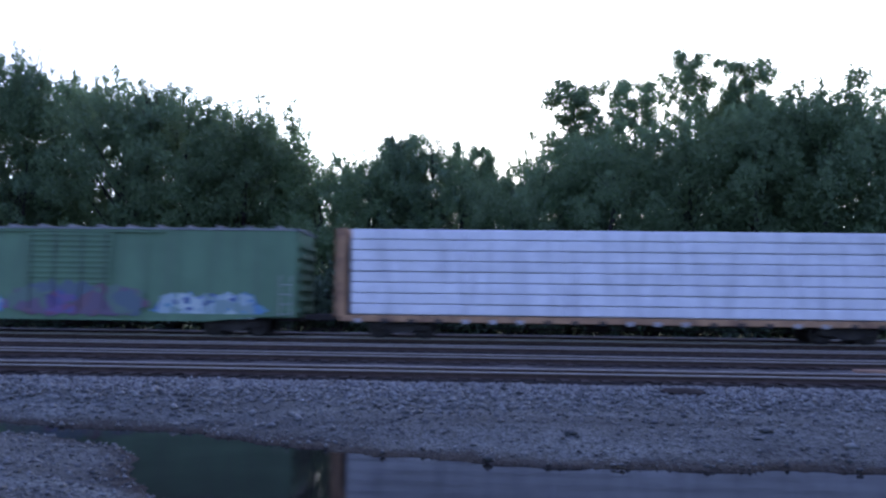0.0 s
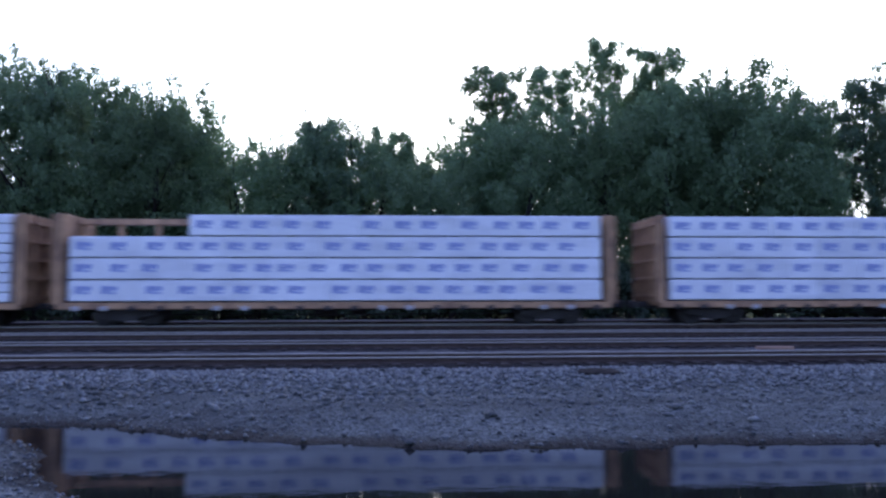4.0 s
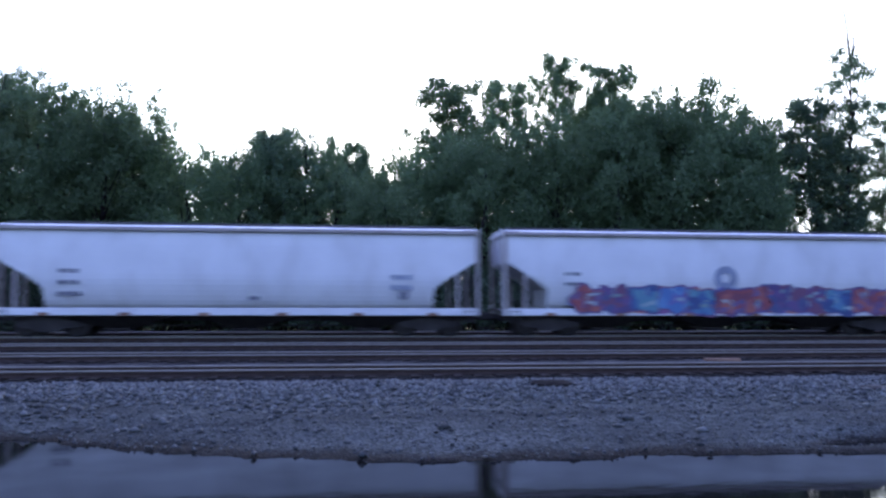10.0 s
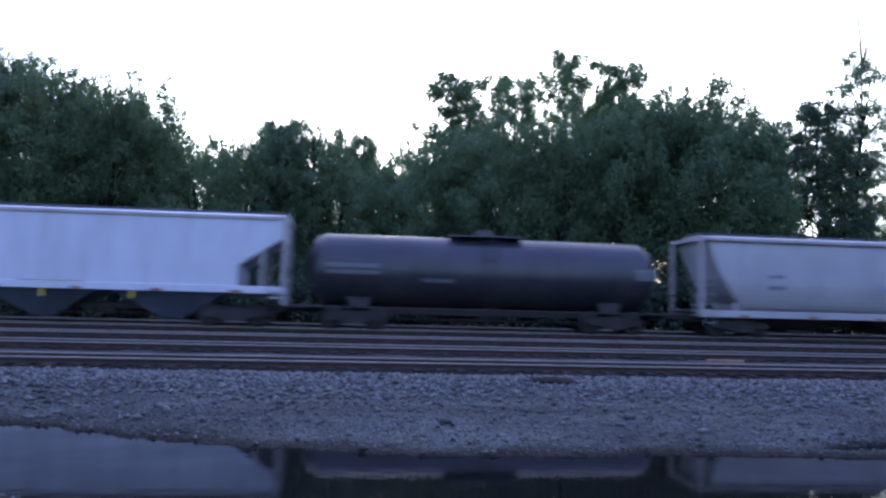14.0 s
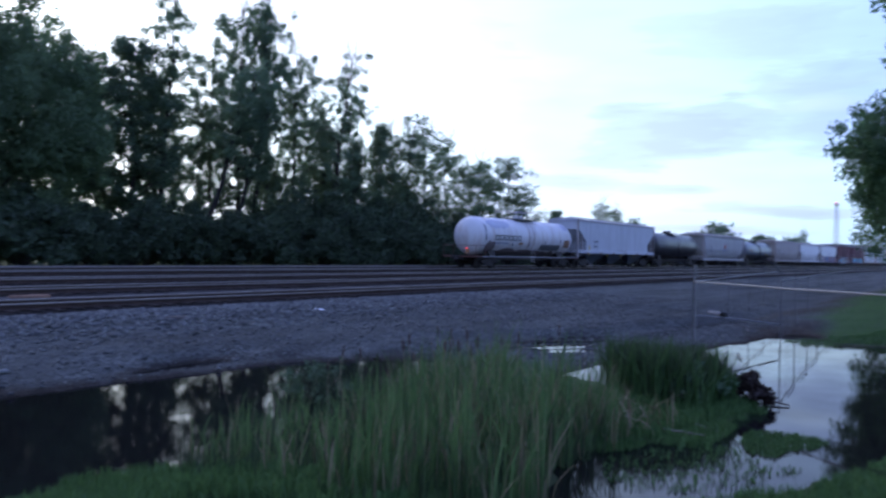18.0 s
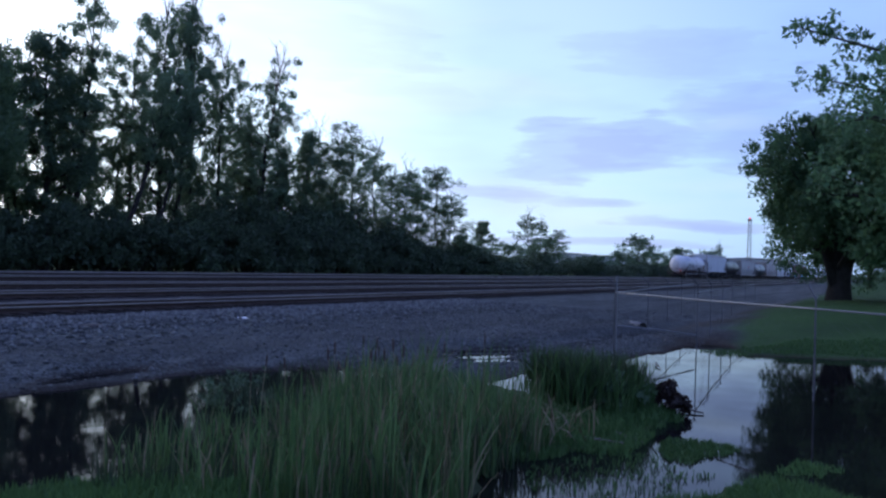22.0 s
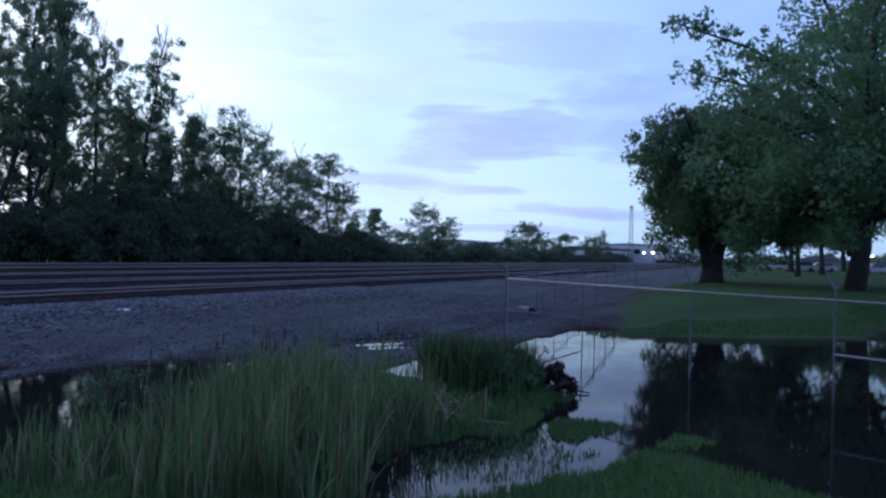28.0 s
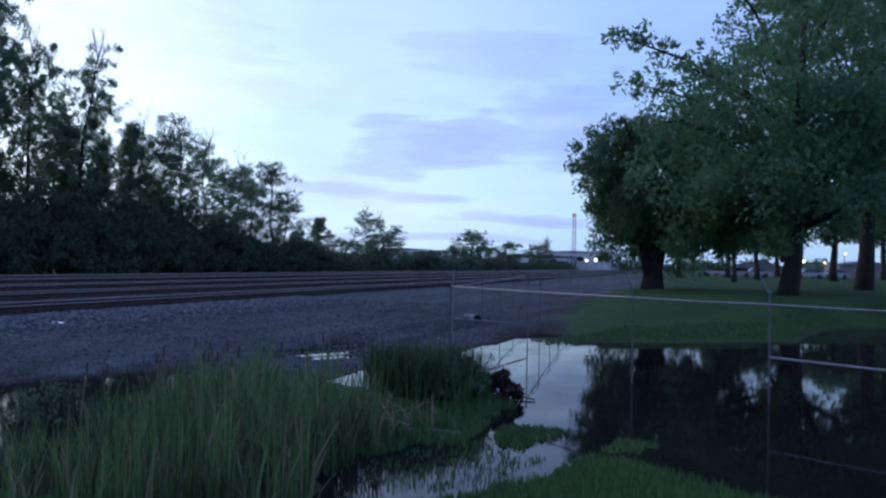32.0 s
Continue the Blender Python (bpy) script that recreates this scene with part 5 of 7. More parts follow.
def truck_meshes():
    side_frame = Shape()
    for s in (-1, 1):
        y0, y1 = (s * 1.05 - 0.09, s * 1.05 + 0.09)
        side_frame.loft([[(x, y0, z), (x, y1, z), (x, y1, z + h), (x, y0, z + h)] for x, z, h in ((-1.15, 0.42, 0.16), (-0.75, 0.40, 0.22), (-0.35, 0.22, 0.50), (0.35, 0.22, 0.50), (0.75, 0.40, 0.22), (1.15, 0.42, 0.16))])
        for x in (-0.88, 0.88):
            side_frame.tube((x, s * 1.02, 0.46), (x, s * 1.18, 0.46), 0.13, n=10)
    side_frame.box(-0.22, 0.22, -1.1, 1.1, 0.45, 0.66, 0.03)
    springs = Shape()
    for s in (-1, 1):
        for x in (-0.16, 0, 0.16):
            springs.tube((x, s * 1.05, 0.28), (x, s * 1.05, 0.5), 0.06, n=8)
    wheel = Shape()
    rows = []
    for y, r in ((-0.07, 0.30), (-0.07, 0.42), (-0.05, 0.457), (0.04, 0.46), (0.045, 0.49), (0.075, 0.49), (0.075, 0.40), (0.02, 0.34), (0.02, 0.12)):
        rows.append([(r * math.cos(a), y, r * math.sin(a)) for a in (2 * math.pi * k / 20 for k in range(20))])
    wheel.loft(rows)
    return (side_frame.mesh("truck_frame", M["steel_dark"]), springs.mesh("spring_nest", M["steel_dark"]), wheel.mesh("wheel", M["steel_dark"], True),
            Shape().tube((0, -0.72, 0), (0, 0.72, 0), 0.08, n=8).mesh("axle", M["steel_dark"]))


TRUCK = truck_meshes()


def running_gear(car, half, inset=2.2, body_z=0.62):
    """Two trucks, couplers and centre sill."""
    for s in (-1, 1):
        tr = part("truck", TRUCK[0], None, car, "dark grimy steel truck frame")
        tr.location = (s * (half - inset), 0, 0)
        part("spring_nest", TRUCK[1], None, tr)
        for x in (-0.88, 0.88):
            ax = part("axle", TRUCK[3], None, tr)
            ax.location = (x, 0, 0.457)
            for w in (-1, 1):
                wh = part("wheel", TRUCK[2], None, tr)
                wh.location, wh.rotation_euler = (x, w * 0.74, 0.457), (0, 0, math.pi if w > 0 else 0)
        cp = Shape().box(min(s * half, s * (half + 0.55)), max(s * half, s * (half + 0.55)), -0.1, 0.1, 0.66, 0.9, 0.03)
        cp.box(min(s * (half + 0.5), s * (half + 0.85)), max(s * (half + 0.5), s * (half + 0.85)), -0.2, 0.16, 0.62, 0.94, 0.06)
        part("coupler", cp, M["steel_dark"], car)
        hose = Shape().path([(s * half, 0.4, 0.6), (s * (half + 0.25), 0.42, 0.32), (s * (half + 0.7), 0.3, 0.28), (s * (half + 0.85), 0.2, 0.45)], [0.025] * 4, 6)
        part("brake_hose", hose, M["steel_dark"], car)
    sill = Shape().box(-half, half, -0.3, 0.3, body_z - 0.02, body_z + 0.22, 0.02)
    part("centre_sill", sill, M["steel_dark"], car)
    gear = Shape().tube((-1.2, 0.55, 0.5), (-0.2, 0.55, 0.5), 0.2, n=12).box(0.3, 0.9, 0.4, 0.8, 0.36, 0.62, 0.03)
    gear.path([(-half + 2.2, -0.6, 0.45), (0, -0.5, 0.42), (half - 2.2, -0.6, 0.45)], [0.025] * 3, 5)
    part("brake_rigging", gear, M["steel_dark"], car)


def ladder(x, y, z0, z1, w=0.42, out=0.07, along=True):
    s = Shape()
    sgn = -1 if y < 0 else 1
    for k in (-1, 1):
        s.tube((x + k * w / 2, y + sgn * out, z0), (x + k * w / 2, y + sgn * out, z1), 0.016, n=5)
    z = z0 + 0.1
    while z < z1:
        s.tube((x - w / 2, y + sgn * out, z), (x + w / 2, y + sgn * out, z), 0.013, n=5)
        z += 0.38
    return s


def end_ladder(x, y, z0, z1, w=0.42, out=0.06):
    s = Shape()
    sg = -1 if x < 0 else 1
    for k in (-1, 1):
        s.tube((x + sg * out, y + k * w / 2, z0), (x + sg * out, y + k * w / 2, z1), 0.016, n=5)
    z = z0 + 0.1
    while z < z1:
        s.tube((x + sg * out, y - w / 2, z), (x + sg * out, y + w / 2, z), 0.013, n=5)
        z += 0.38
    return s


def plaque(x0, x1, z0, z1, side=-SIDE, proud=0.006):
    """A flat painted patch lying on the wagon's side."""
    return Shape().box(x0, x1, side - proud, side + 0.004, z0, z1)


def blob(x0, x1, z0, z1, seed, side=-SIDE, proud=0.006, teeth=0.25):
    """A sprayed patch with an uneven outline."""
    rng = np.random.default_rng(seed)
    n = max(12, int((x1 - x0) * 6))
    s = Shape()
    xs = np.linspace(x0, x1, n)
    hi, lo = [], []
    for k, x in enumerate(xs):
        e = min(1, 4 * min(k, n - 1 - k) / n + 0.25)
        hi.append(z0 + (z1 - z0) * (0.5 + 0.5 * e) - rng.random() * teeth * (z1 - z0))
        lo.append(z0 + (z1 - z0) * 0.35 * (1 - e) + rng.random() * 0.08 * (z1 - z0))
    s.loft([[(xs[k], side - proud, lo[k]), (xs[k], side - proud, hi[k]), (xs[k], side + 0.01, hi[k])] for k in range(n)], closed=False)
    return s


def strokes(x0, x1, z0, z1, count, seed, side=-SIDE, proud=0.012, thick=0.22):
    """Bold sprayed strokes in a row: uprights, slants and bars, no letters."""
    rng = np.random.default_rng(seed)
    letters = []
    step = (x1 - x0) / count
    for k in range(count):
        s = Shape()
        letters.append(s)
        a = x0 + k * step + 0.06
        b = a + step - 0.16
        t = thick * min(step, z1 - z0)
        def bar(p, q, w):
            d = Vector((q[0] - p[0], 0, q[1] - p[1])).normalized()
            nrm = Vector((-d.z, 0, d.x)) * w / 2
            pts = [(p[0] + nrm.x, side - proud, p[1] + nrm.z), (p[0] - nrm.x, side - proud, p[1] - nrm.z), (q[0] - nrm.x, side - proud, q[1] - nrm.z), (q[0] + nrm.x, side - proud, q[1] + nrm.z)]
            s.add(pts, [(0, 1, 2, 3)])
        lean = rng.uniform(-0.08, 0.12)
        bar((a, z0), (a + lean, z1), t)
        for j in range(int(rng.integers(1, 4))):
            z = z0 + (z1 - z0) * rng.uniform(0.1, 0.95)
            bar((a, z), (b, z + rng.uniform(-0.15, 0.15) * (z1 - z0)), t * 0.8)
        if rng.random() < 0.7:
            bar((b, z0 + rng.uniform(0, 0.3) * (z1 - z0)), (b + lean, z1 - rng.uniform(0, 0.4) * (z1 - z0)), t)
    return letters


def throw_up(car, x0, x1, z0, z1, fills, rim, seed, side=-SIDE, label="", inner=None):
    """A row of fat sprayed shapes, each with a wider rim behind it and short inner strokes; no real letters."""
    rng = np.random.default_rng(seed)
    n = len(fills)
    step = (x1 - x0) / n
    for k, fill in enumerate(fills):
        cx, cz = x0 + (k + 0.5) * step, (z0 + z1) / 2 + rng.normal(0, 0.04)
        a, b = step * 0.54, (z1 - z0) * 0.5
        lobes = [(int(rng.integers(3, 7)), rng.uniform(0, 6.28), rng.uniform(0.04, 0.10)) for _ in range(3)]
        ring = []
        for q in range(30):
            t = 2 * math.pi * q / 30
            box = 1 / max(abs(math.cos(t)), abs(math.sin(t)), 0.01) ** 0.62
            r = box * (0.92 + sum(h * math.sin(m * t + p) for m, p, h in lobes))
            ring.append((math.cos(t) * a * r, math.sin(t) * b * r))
        for grow, proud, mat, tag in ((1.16, 0.006, rim, "sprayed_outline"), (1.0, 0.011, fill, "sprayed_letter")):
            pts = [(cx, side - proud, cz)] + [(cx + u * grow, side - proud, cz + w * grow) for u, w in ring]
            sh = Shape().add(pts, [(0, 1 + (q + 1) % 30, 1 + q) for q in range(30)])
            part(tag, sh, mat, car, label if tag == "sprayed_letter" else "")
        bars = Shape()
        for q in range(int(rng.integers(2, 5))):
            u, w = rng.uniform(-0.5, 0.5) * a, rng.uniform(-0.6, 0.55) * b
            du, dw = (rng.uniform(0.25, 0.7) * a, 0.05) if rng.random() < 0.6 else (0.06, rng.uniform(0.25, 0.6) * b)
            bars.add([(cx + u, side - 0.016, cz + w), (cx + u + du, side - 0.016, cz + w + rng.uniform(-0.08, 0.08)), (cx + u + du, side - 0.016, cz + w + dw + 0.08), (cx + u, side - 0.016, cz + w + dw + 0.05)], [(0, 1, 2, 3)])
        part("inner_stroke", bars, inner or rim, car)


def word_bars(x, z, rows, w=1.0, h=0.16, gap=0.27, side=-SIDE, seed=0):
    """Small stencilled lines that cannot be read, as plain bars."""
    rng = np.random.default_rng(seed)
    lines = []
    for r in range(rows):
        a, end = x, x + w * rng.uniform(0.75, 1.0)
        while a < end - 0.05:
            b = min(end, a + rng.uniform(0.12, 0.3))
            lines.append(Shape().box(a, b, side - 0.006, side + 0.004, z - r * gap - h, z - r * gap))
            a = b + 0.06
    return lines


def add_wagon(car, left, right):
    car.location = ((left + right) / 2, TRAIN_TRACK, RAIL_TOP)
    TRAIN.append((car, (left + right) / 2))
    tagged(car, group="freight train")


def boxcar(left, right, name_label, mat, top, decorate):
    half = (right - left) / 2
    car = thing("boxcar", name_label, "boxcar")
    running_gear(car, half, 2.6)
    z0, z1 = 0.55, top - 0.12
    body = Shape().box(-half, half, -SIDE, SIDE, z0 + 0.2, z1, 0.03)
    part("body", body, mat, car)
    skirt = Shape()
    for s in (-1, 1):
        y0, y1 = sorted((s * (SIDE - 0.02), s * (SIDE + 0.035)))
        skirt.add([(-half + 0.3, y0, z0 + 0.32), (-half + 3.6, y0, z0 + 0.02), (half - 3.6, y0, z0 + 0.02), (half - 0.3, y0, z0 + 0.32), (-half + 0.3, y1, z0 + 0.32), (-half + 3.6, y1, z0 + 0.02), (half - 3.6, y1, z0 + 0.02), (half - 0.3, y1, z0 + 0.32)],
                  [(0, 1, 2, 3), (7, 6, 5, 4), (0, 4, 5, 1), (1, 5, 6, 2), (2, 6, 7, 3), (3, 7, 4, 0)])
    part("side_sill", skirt, mat, car)
    rows = []
    for x in (-half - 0.05, half + 0.05):
        rows.append([(x, -SIDE - 0.04, z1), (x, -SIDE - 0.04, z1 + 0.06), (x, 0, z1 + 0.16), (x, SIDE + 0.04, z1 + 0.06), (x, SIDE + 0.04, z1)])
    part("roof", Shape().loft(rows), M["roof_grey"], car, "dull galvanised roof")
    k = -half + 0.6
    while k < half:
        part("roof_seam", Shape().box(k - 0.03, k + 0.03, -SIDE, SIDE, z1 + 0.06, z1 + 0.19), M["roof_grey"], car)
        k += 1.2
    k = -half + 0.05
    while k < half:
        if abs(k) > 1.9:
            for s in (-1, 1):
                a, b = sorted((s * SIDE, s * (SIDE + 0.02)))
                part("side_seam", Shape().box(k, k + 0.05, a, b, z0 + 0.34, z1 - 0.02), mat, car)
        k += 1.22
    for s in (-1, 1):
        door = part("door", Shape().box(-1.75, 1.75, min(s * SIDE, s * (SIDE + 0.07)), max(s * SIDE, s * (SIDE + 0.07)), z0 + 0.42, z1 - 0.15, 0.015), mat, car)
        z = z0 + 0.6
        while z < z1 - 0.3:
            flute = Shape().box(-1.7, 1.7, min(s * (SIDE + 0.07), s * (SIDE + 0.10)), max(s * (SIDE + 0.07), s * (SIDE + 0.10)), z, z + 0.09, 0.03)
            part("door_flute", flute, mat, door)
            z += 0.21
        for x in (-1.5, -0.55, 0.55, 1.5):
            part("lock_bar", Shape().tube((x, s * (SIDE + 0.13), z0 + 0.45), (x, s * (SIDE + 0.13), z1 - 0.2), 0.018, n=5), M["steel_dark"], door)
        rail = Shape().box(-3.8, 3.8, min(s * SIDE, s * (SIDE + 0.09)), max(s * SIDE, s * (SIDE + 0.09)), z1 - 0.13, z1 - 0.06)
        part("door_rail", rail, mat, car)
    for e in (-1, 1):
        for k in range(7):
            z = 0.95 + k * (z1 - 1.2) / 7
            a, b = sorted((e * half, e * (half + 0.11)))
            part("end_rib", Shape().box(a, b, -SIDE + 0.12, SIDE - 0.12, z, z + (z1 - 1.2) / 7 * 0.62, 0.05), mat, car)
        part("ladder", ladder(e * (half - 0.4), -SIDE, 0.8, 2.4), M["letter_white"] if e > 0 else mat, car)
        part("end_ladder", end_ladder(e * (half + 0.1), -SIDE + 0.3, 0.8, z1), mat, car)
        step = Shape().path([(e * (half - 0.6), -SIDE, 0.75), (e * (half - 0.6), -SIDE, 0.35), (e * (half - 0.2), -SIDE, 0.35), (e * (half - 0.2), -SIDE, 0.75)], [0.02] * 4, 5)
        part("step", step, M["steel_dark"], car)
    decorate(car, half, z1)
    add_wagon(car, left, right)


def deck_loads(car, half, tiers, packs, z0, z1, mat, mark, gap, shift, seed, missing=(), hole=False):
    rng = np.random.default_rng(seed)
    inner = half - 0.42
    for side in (-1, 1):
        for t in range(tiers):
            h = (z1 - z0) / tiers
            a = -inner
            cuts = np.linspace(-inner, inner, packs + 1)
            cuts[1:-1] += (0.9 if t % 2 else -0.9) * shift + rng.normal(0, 0.15, packs - 1)
            gap_here = hole and t >= tiers - 2  # the two top tiers leave a gap near one end
            if gap_here:
                cuts[1], cuts[2] = (-inner - half + 6.5) / 2, -half + 6.5
            for k in range(packs):
                if (t, k) in missing:
                    continue
                xa, xb = cuts[k] + 0.004, cuts[k + 1] - 0.004
                if gap_here and k == 1:
                    xb = -half + 5.95
                if gap_here and k == 2:
                    xa = -half + 7.0
                ya, yb = sorted((side * 0.28, side * (SIDE - 0.04 + rng.uniform(-0.015, 0.02))))
                za, zb = z0 + t * h + gap, z0 + (t + 1) * h - 0.012
                pk = part("wrapped_pack", Shape().box(xa, xb, ya, yb, za, zb, 0.03), mat, car)
                strap = Shape().box(xa + 0.4, xb - 0.4, min(side * 0.4, ya + 0.1), max(side * 0.4, yb - 0.1), z0 + t * h, za)
                part("spacer", strap, M["wood_grey"], pk)
                if mark and side < 0:
                    x = xa + 0.55
                    while x < xb - 0.3:
                        mk = part("printed_mark", MARKS[mark], None, pk, "printed round green mark" if mark == "dots" else "faded printed mark")
                        mk.location = (x, ya, (za + zb) / 2 + 0.02)
                        x += rng.uniform(1.15, 1.3) if mark == "dots" else rng.uniform(0.95, 1.3)


def mark_meshes():
    ring = [(0.20 * math.cos(q), -0.006, 0.21 * math.sin(q)) for q in (2 * math.pi * i / 12 for i in range(12))]
    dot = Shape().add(ring, [tuple(range(12))])
    dot.box(-0.30, 0.30, -0.006, 0.004, -0.30, -0.25)
    bar = Shape().box(-0.28, -0.02, -0.006, 0.004, -0.13, 0.17).box(0.02, 0.30, -0.006, 0.004, -0.02, 0.15).box(0.02, 0.24, -0.006, 0.004, -0.15, -0.06)
    return {"dots": dot.mesh("printed_mark", M["wrap_mark"]), "bars": bar.mesh("printed_mark", M["wrap_mark_pale"])}


MARKS = mark_meshes()


def lumber_car(left, right, label, paint, tiers, packs, mat, mark, seed, missing=(), top=4.28, gap=0.035, shift=1.0, hole=False):
    half = (right - left) / 2
    car = thing("lumber_flatcar", label, "flatcar")
    running_gear(car, half, 2.4)
    deck = Shape().box(-half, half, -SIDE + 0.06, SIDE - 0.06, 0.74, 0.88, 0.02)
    part("deck", deck, paint, car)
    for s in (-1, 1):
        a, b = sorted((s * (SIDE - 0.10), s * (SIDE + 0.01)))
        part("side_sill", Shape().box(-half, half, a, b, 0.66, 0.90, 0.02), paint, car)
        x = -half + 0.6
        while x < half - 0.3:
            a, b = sorted((s * (SIDE + 0.005), s * (SIDE + 0.05)))
            part("winch", Shape().box(x, x + 0.26, a, b, 0.60, 0.78, 0.015), M["letter_white"] if math.sin(x * 7 + seed) > 0.35 else M["steel_dark"], car)
            x += 1.05
    for e in (-1, 1):
        a, b = sorted((e * half, e * (half - 0.24)))
        bh = part("bulkhead", Shape().box(a, b, -SIDE - 0.02, SIDE + 0.02, 0.75, top + 0.03, 0.03), paint, car)
        for k in range(5):
            z = 1.05 + k * 0.72
            c, d = sorted((e * half, e * (half + 0.13)))
            part("cross_rib", Shape().box(c, d, -SIDE, SIDE, z, z + 0.13, 0.02), paint, bh)
        for y in (-SIDE + 0.06, -0.5, 0.5, SIDE - 0.06):
            c, d = sorted((e * half, e * (half + 0.15)))
            part("upright_rib", Shape().box(c, d, y - 0.06, y + 0.06, 0.85, top, 0.02), paint, bh)
        part("ladder", end_ladder(e * (half + 0.16), -SIDE + 0.35, 0.8, top), paint, car)
    beam = Shape().box(-half + 0.24, half - 0.24, -0.2, 0.2, top - 0.28, top - 0.05, 0.02)
    part("centre_beam", beam, paint, car)
    n = 14
    for k in range(n + 1):
        x = -half + 0.4 + k * (2 * half - 0.8) / n
        part("centre_post", Shape().box(x - 0.08, x + 0.08, -0.12, 0.12, 0.88, top - 0.25), paint, car)
    if hole:  # torn wrap hanging over the sill and at the gap
        rng = np.random.default_rng(seed)
        for x, z, w, h in ((half - 7.2, 1.15, 1.0, 0.5), (half - 5.9, 1.05, 0.6, 0.35), (half - 4.4, 1.2, 0.8, 0.45), (-half + 6.3, 3.75, 0.7, 0.45)):
            rows = [[(x + w * (u - 0.5), -SIDE - 0.03 - 0.09 * q - rng.uniform(0, 0.06), z - h * q * rng.uniform(0.5, 1.1)) for u in np.linspace(0, 1, 7)] for q in (0, 0.35, 0.7, 1.0)]
            part("torn_wrap", Shape().loft(rows, closed=False), M["wrap"], car, "torn white plastic flap")
    deck_loads(car, half, tiers, packs, 0.93, top, mat, mark, gap, shift, seed, missing, hole)
    add_wagon(car, left, right)


def hopper(left, right, label, mat, style, decorate, top=4.3):
    half = (right - left) / 2
    car = thing("covered_hopper", label, "hopper wagon")
    running_gear(car, half, 1.9)
    zs = 1.35 if style == "straight" else 0.88
    foot = 0.95 if style == "straight" else zs
    # side shell: bulging sheet between slope sheets
    straight_edge = style == "straight" or mat is M["hop_white"]
    slope = 2.3
    def ring(x, k):
        w = SIDE - 0.03
        if style == "curved":
            prof = [(0.45, zs), (0.80, zs + 0.35), (0.98, zs + 1.1), (1.0, zs + 1.9), (0.97, zs + 2.8), (0.86, top - 0.18), (0.5, top - 0.04)]
        else:
            prof = [(0.93, zs), (0.99, zs + 0.06), (1.0, zs + 1.0), (1.0, zs + 2.0), (1.0, zs + 2.9), (0.97, top - 0.2), (0.6, top - 0.05)]
        if style == "curved":  # round the profile off
            q = [prof[0], *prof, prof[-1]]
            prof = [tuple(0.5 * (2 * b + (c - a) * u + (2 * a - 5 * b + 4 * c - d) * u * u + (3 * b - a - 3 * c + d) * u ** 3) for a, b, c, d in zip(*q[j:j + 4])) for j in range(len(q) - 3) for u in (0, 0.25, 0.5, 0.75)] + [prof[-1]]
        pts = [(x, -w * a, max(z, k)) for a, z in prof] + [(x, w * a, max(z, k)) for a, z in reversed(prof)]
        return pts
    # straight edge: hexagonal opening under the end; otherwise the slope sheet curves down from the roof
    edge = [(0.0, zs + 2.05), (0.8, zs + 1.55), (1.62, zs + 0.98), (1.66, zs)] if straight_edge else [(0.0, top - 0.45), (0.2, zs + 2.3), (0.55, zs + 1.5), (1.0, zs + 0.85), (1.4, zs + 0.5), (1.44, zs)]
    e0 = half - (0.08 if straight_edge else 0.36)
    rows = [ring(-e0 + x, k) for x, k in edge] + [ring(e0 - x, k) for x, k in reversed(edge)]
    part("body", Shape().loft(rows), mat, car, smooth=False)
    roof = []
    for x in (-e0 - 0.12, e0 + 0.12):
        roof.append([(x, -SIDE + 0.12, top - 0.24), (x, -SIDE + 0.04, top - 0.16), (x, -0.9, top - 0.03), (x, 0, top + 0.0), (x, 0.9, top - 0.03), (x, SIDE - 0.04, top - 0.16), (x, SIDE - 0.12, top - 0.24)])
    part("roof", Shape().loft(roof), mat, car)
    walkway = Shape()
    for s in (-0.55, 0.55):
        walkway.box(-half + 0.2, half - 0.2, s - 0.2, s + 0.2, top + 0.05, top + 0.085)
    part("running_board", walkway, M["galv"], car, "grated steel running board")
    for k in range(4):
        x = -e0 + 2.0 + k * (2 * e0 - 4.0) / 3
        part("hatch_cover", Shape().box(x - 1.0, x + 1.0, -0.3, 0.3, top, top + 0.09, 0.03), mat, car)
    for s in (-1, 1):
        a, b = sorted((s * (SIDE - 0.07), s * (SIDE + 0.02)))
        part("side_sill", Shape().box(-half, half, a, b, zs - 0.06, zs + 0.22, 0.02), mat, car)
        top_cord = Shape().box(-half + 0.2, half - 0.2, a, b, top - 0.30, top - 0.16, 0.02)
        part("top_chord", top_cord, M["hop_grey"], car)
    for k in range(3):
        x = (k - 1) * (2 * e0 - 2 * slope + 1.0) / 3
        w = (2 * e0 - 2 * slope) / 6
        hp = Shape().loft([[(x - w, -1.35, zs), (x + w, -1.35, zs), (x + w, 1.35, zs), (x - w, 1.35, zs)], [(x - 0.45, -0.5, 0.32), (x + 0.45, -0.5, 0.32), (x + 0.45, 0.5, 0.32), (x - 0.45, 0.5, 0.32)]])
        bay = part("hopper_bay", hp, M["tank_grey"] if style == "straight" else M["steel_dark"], car)
        part("outlet_gate", Shape().box(x - 0.5, x + 0.5, -0.75, 0.75, 0.24, 0.33, 0.02), M["steel_dark"], bay)
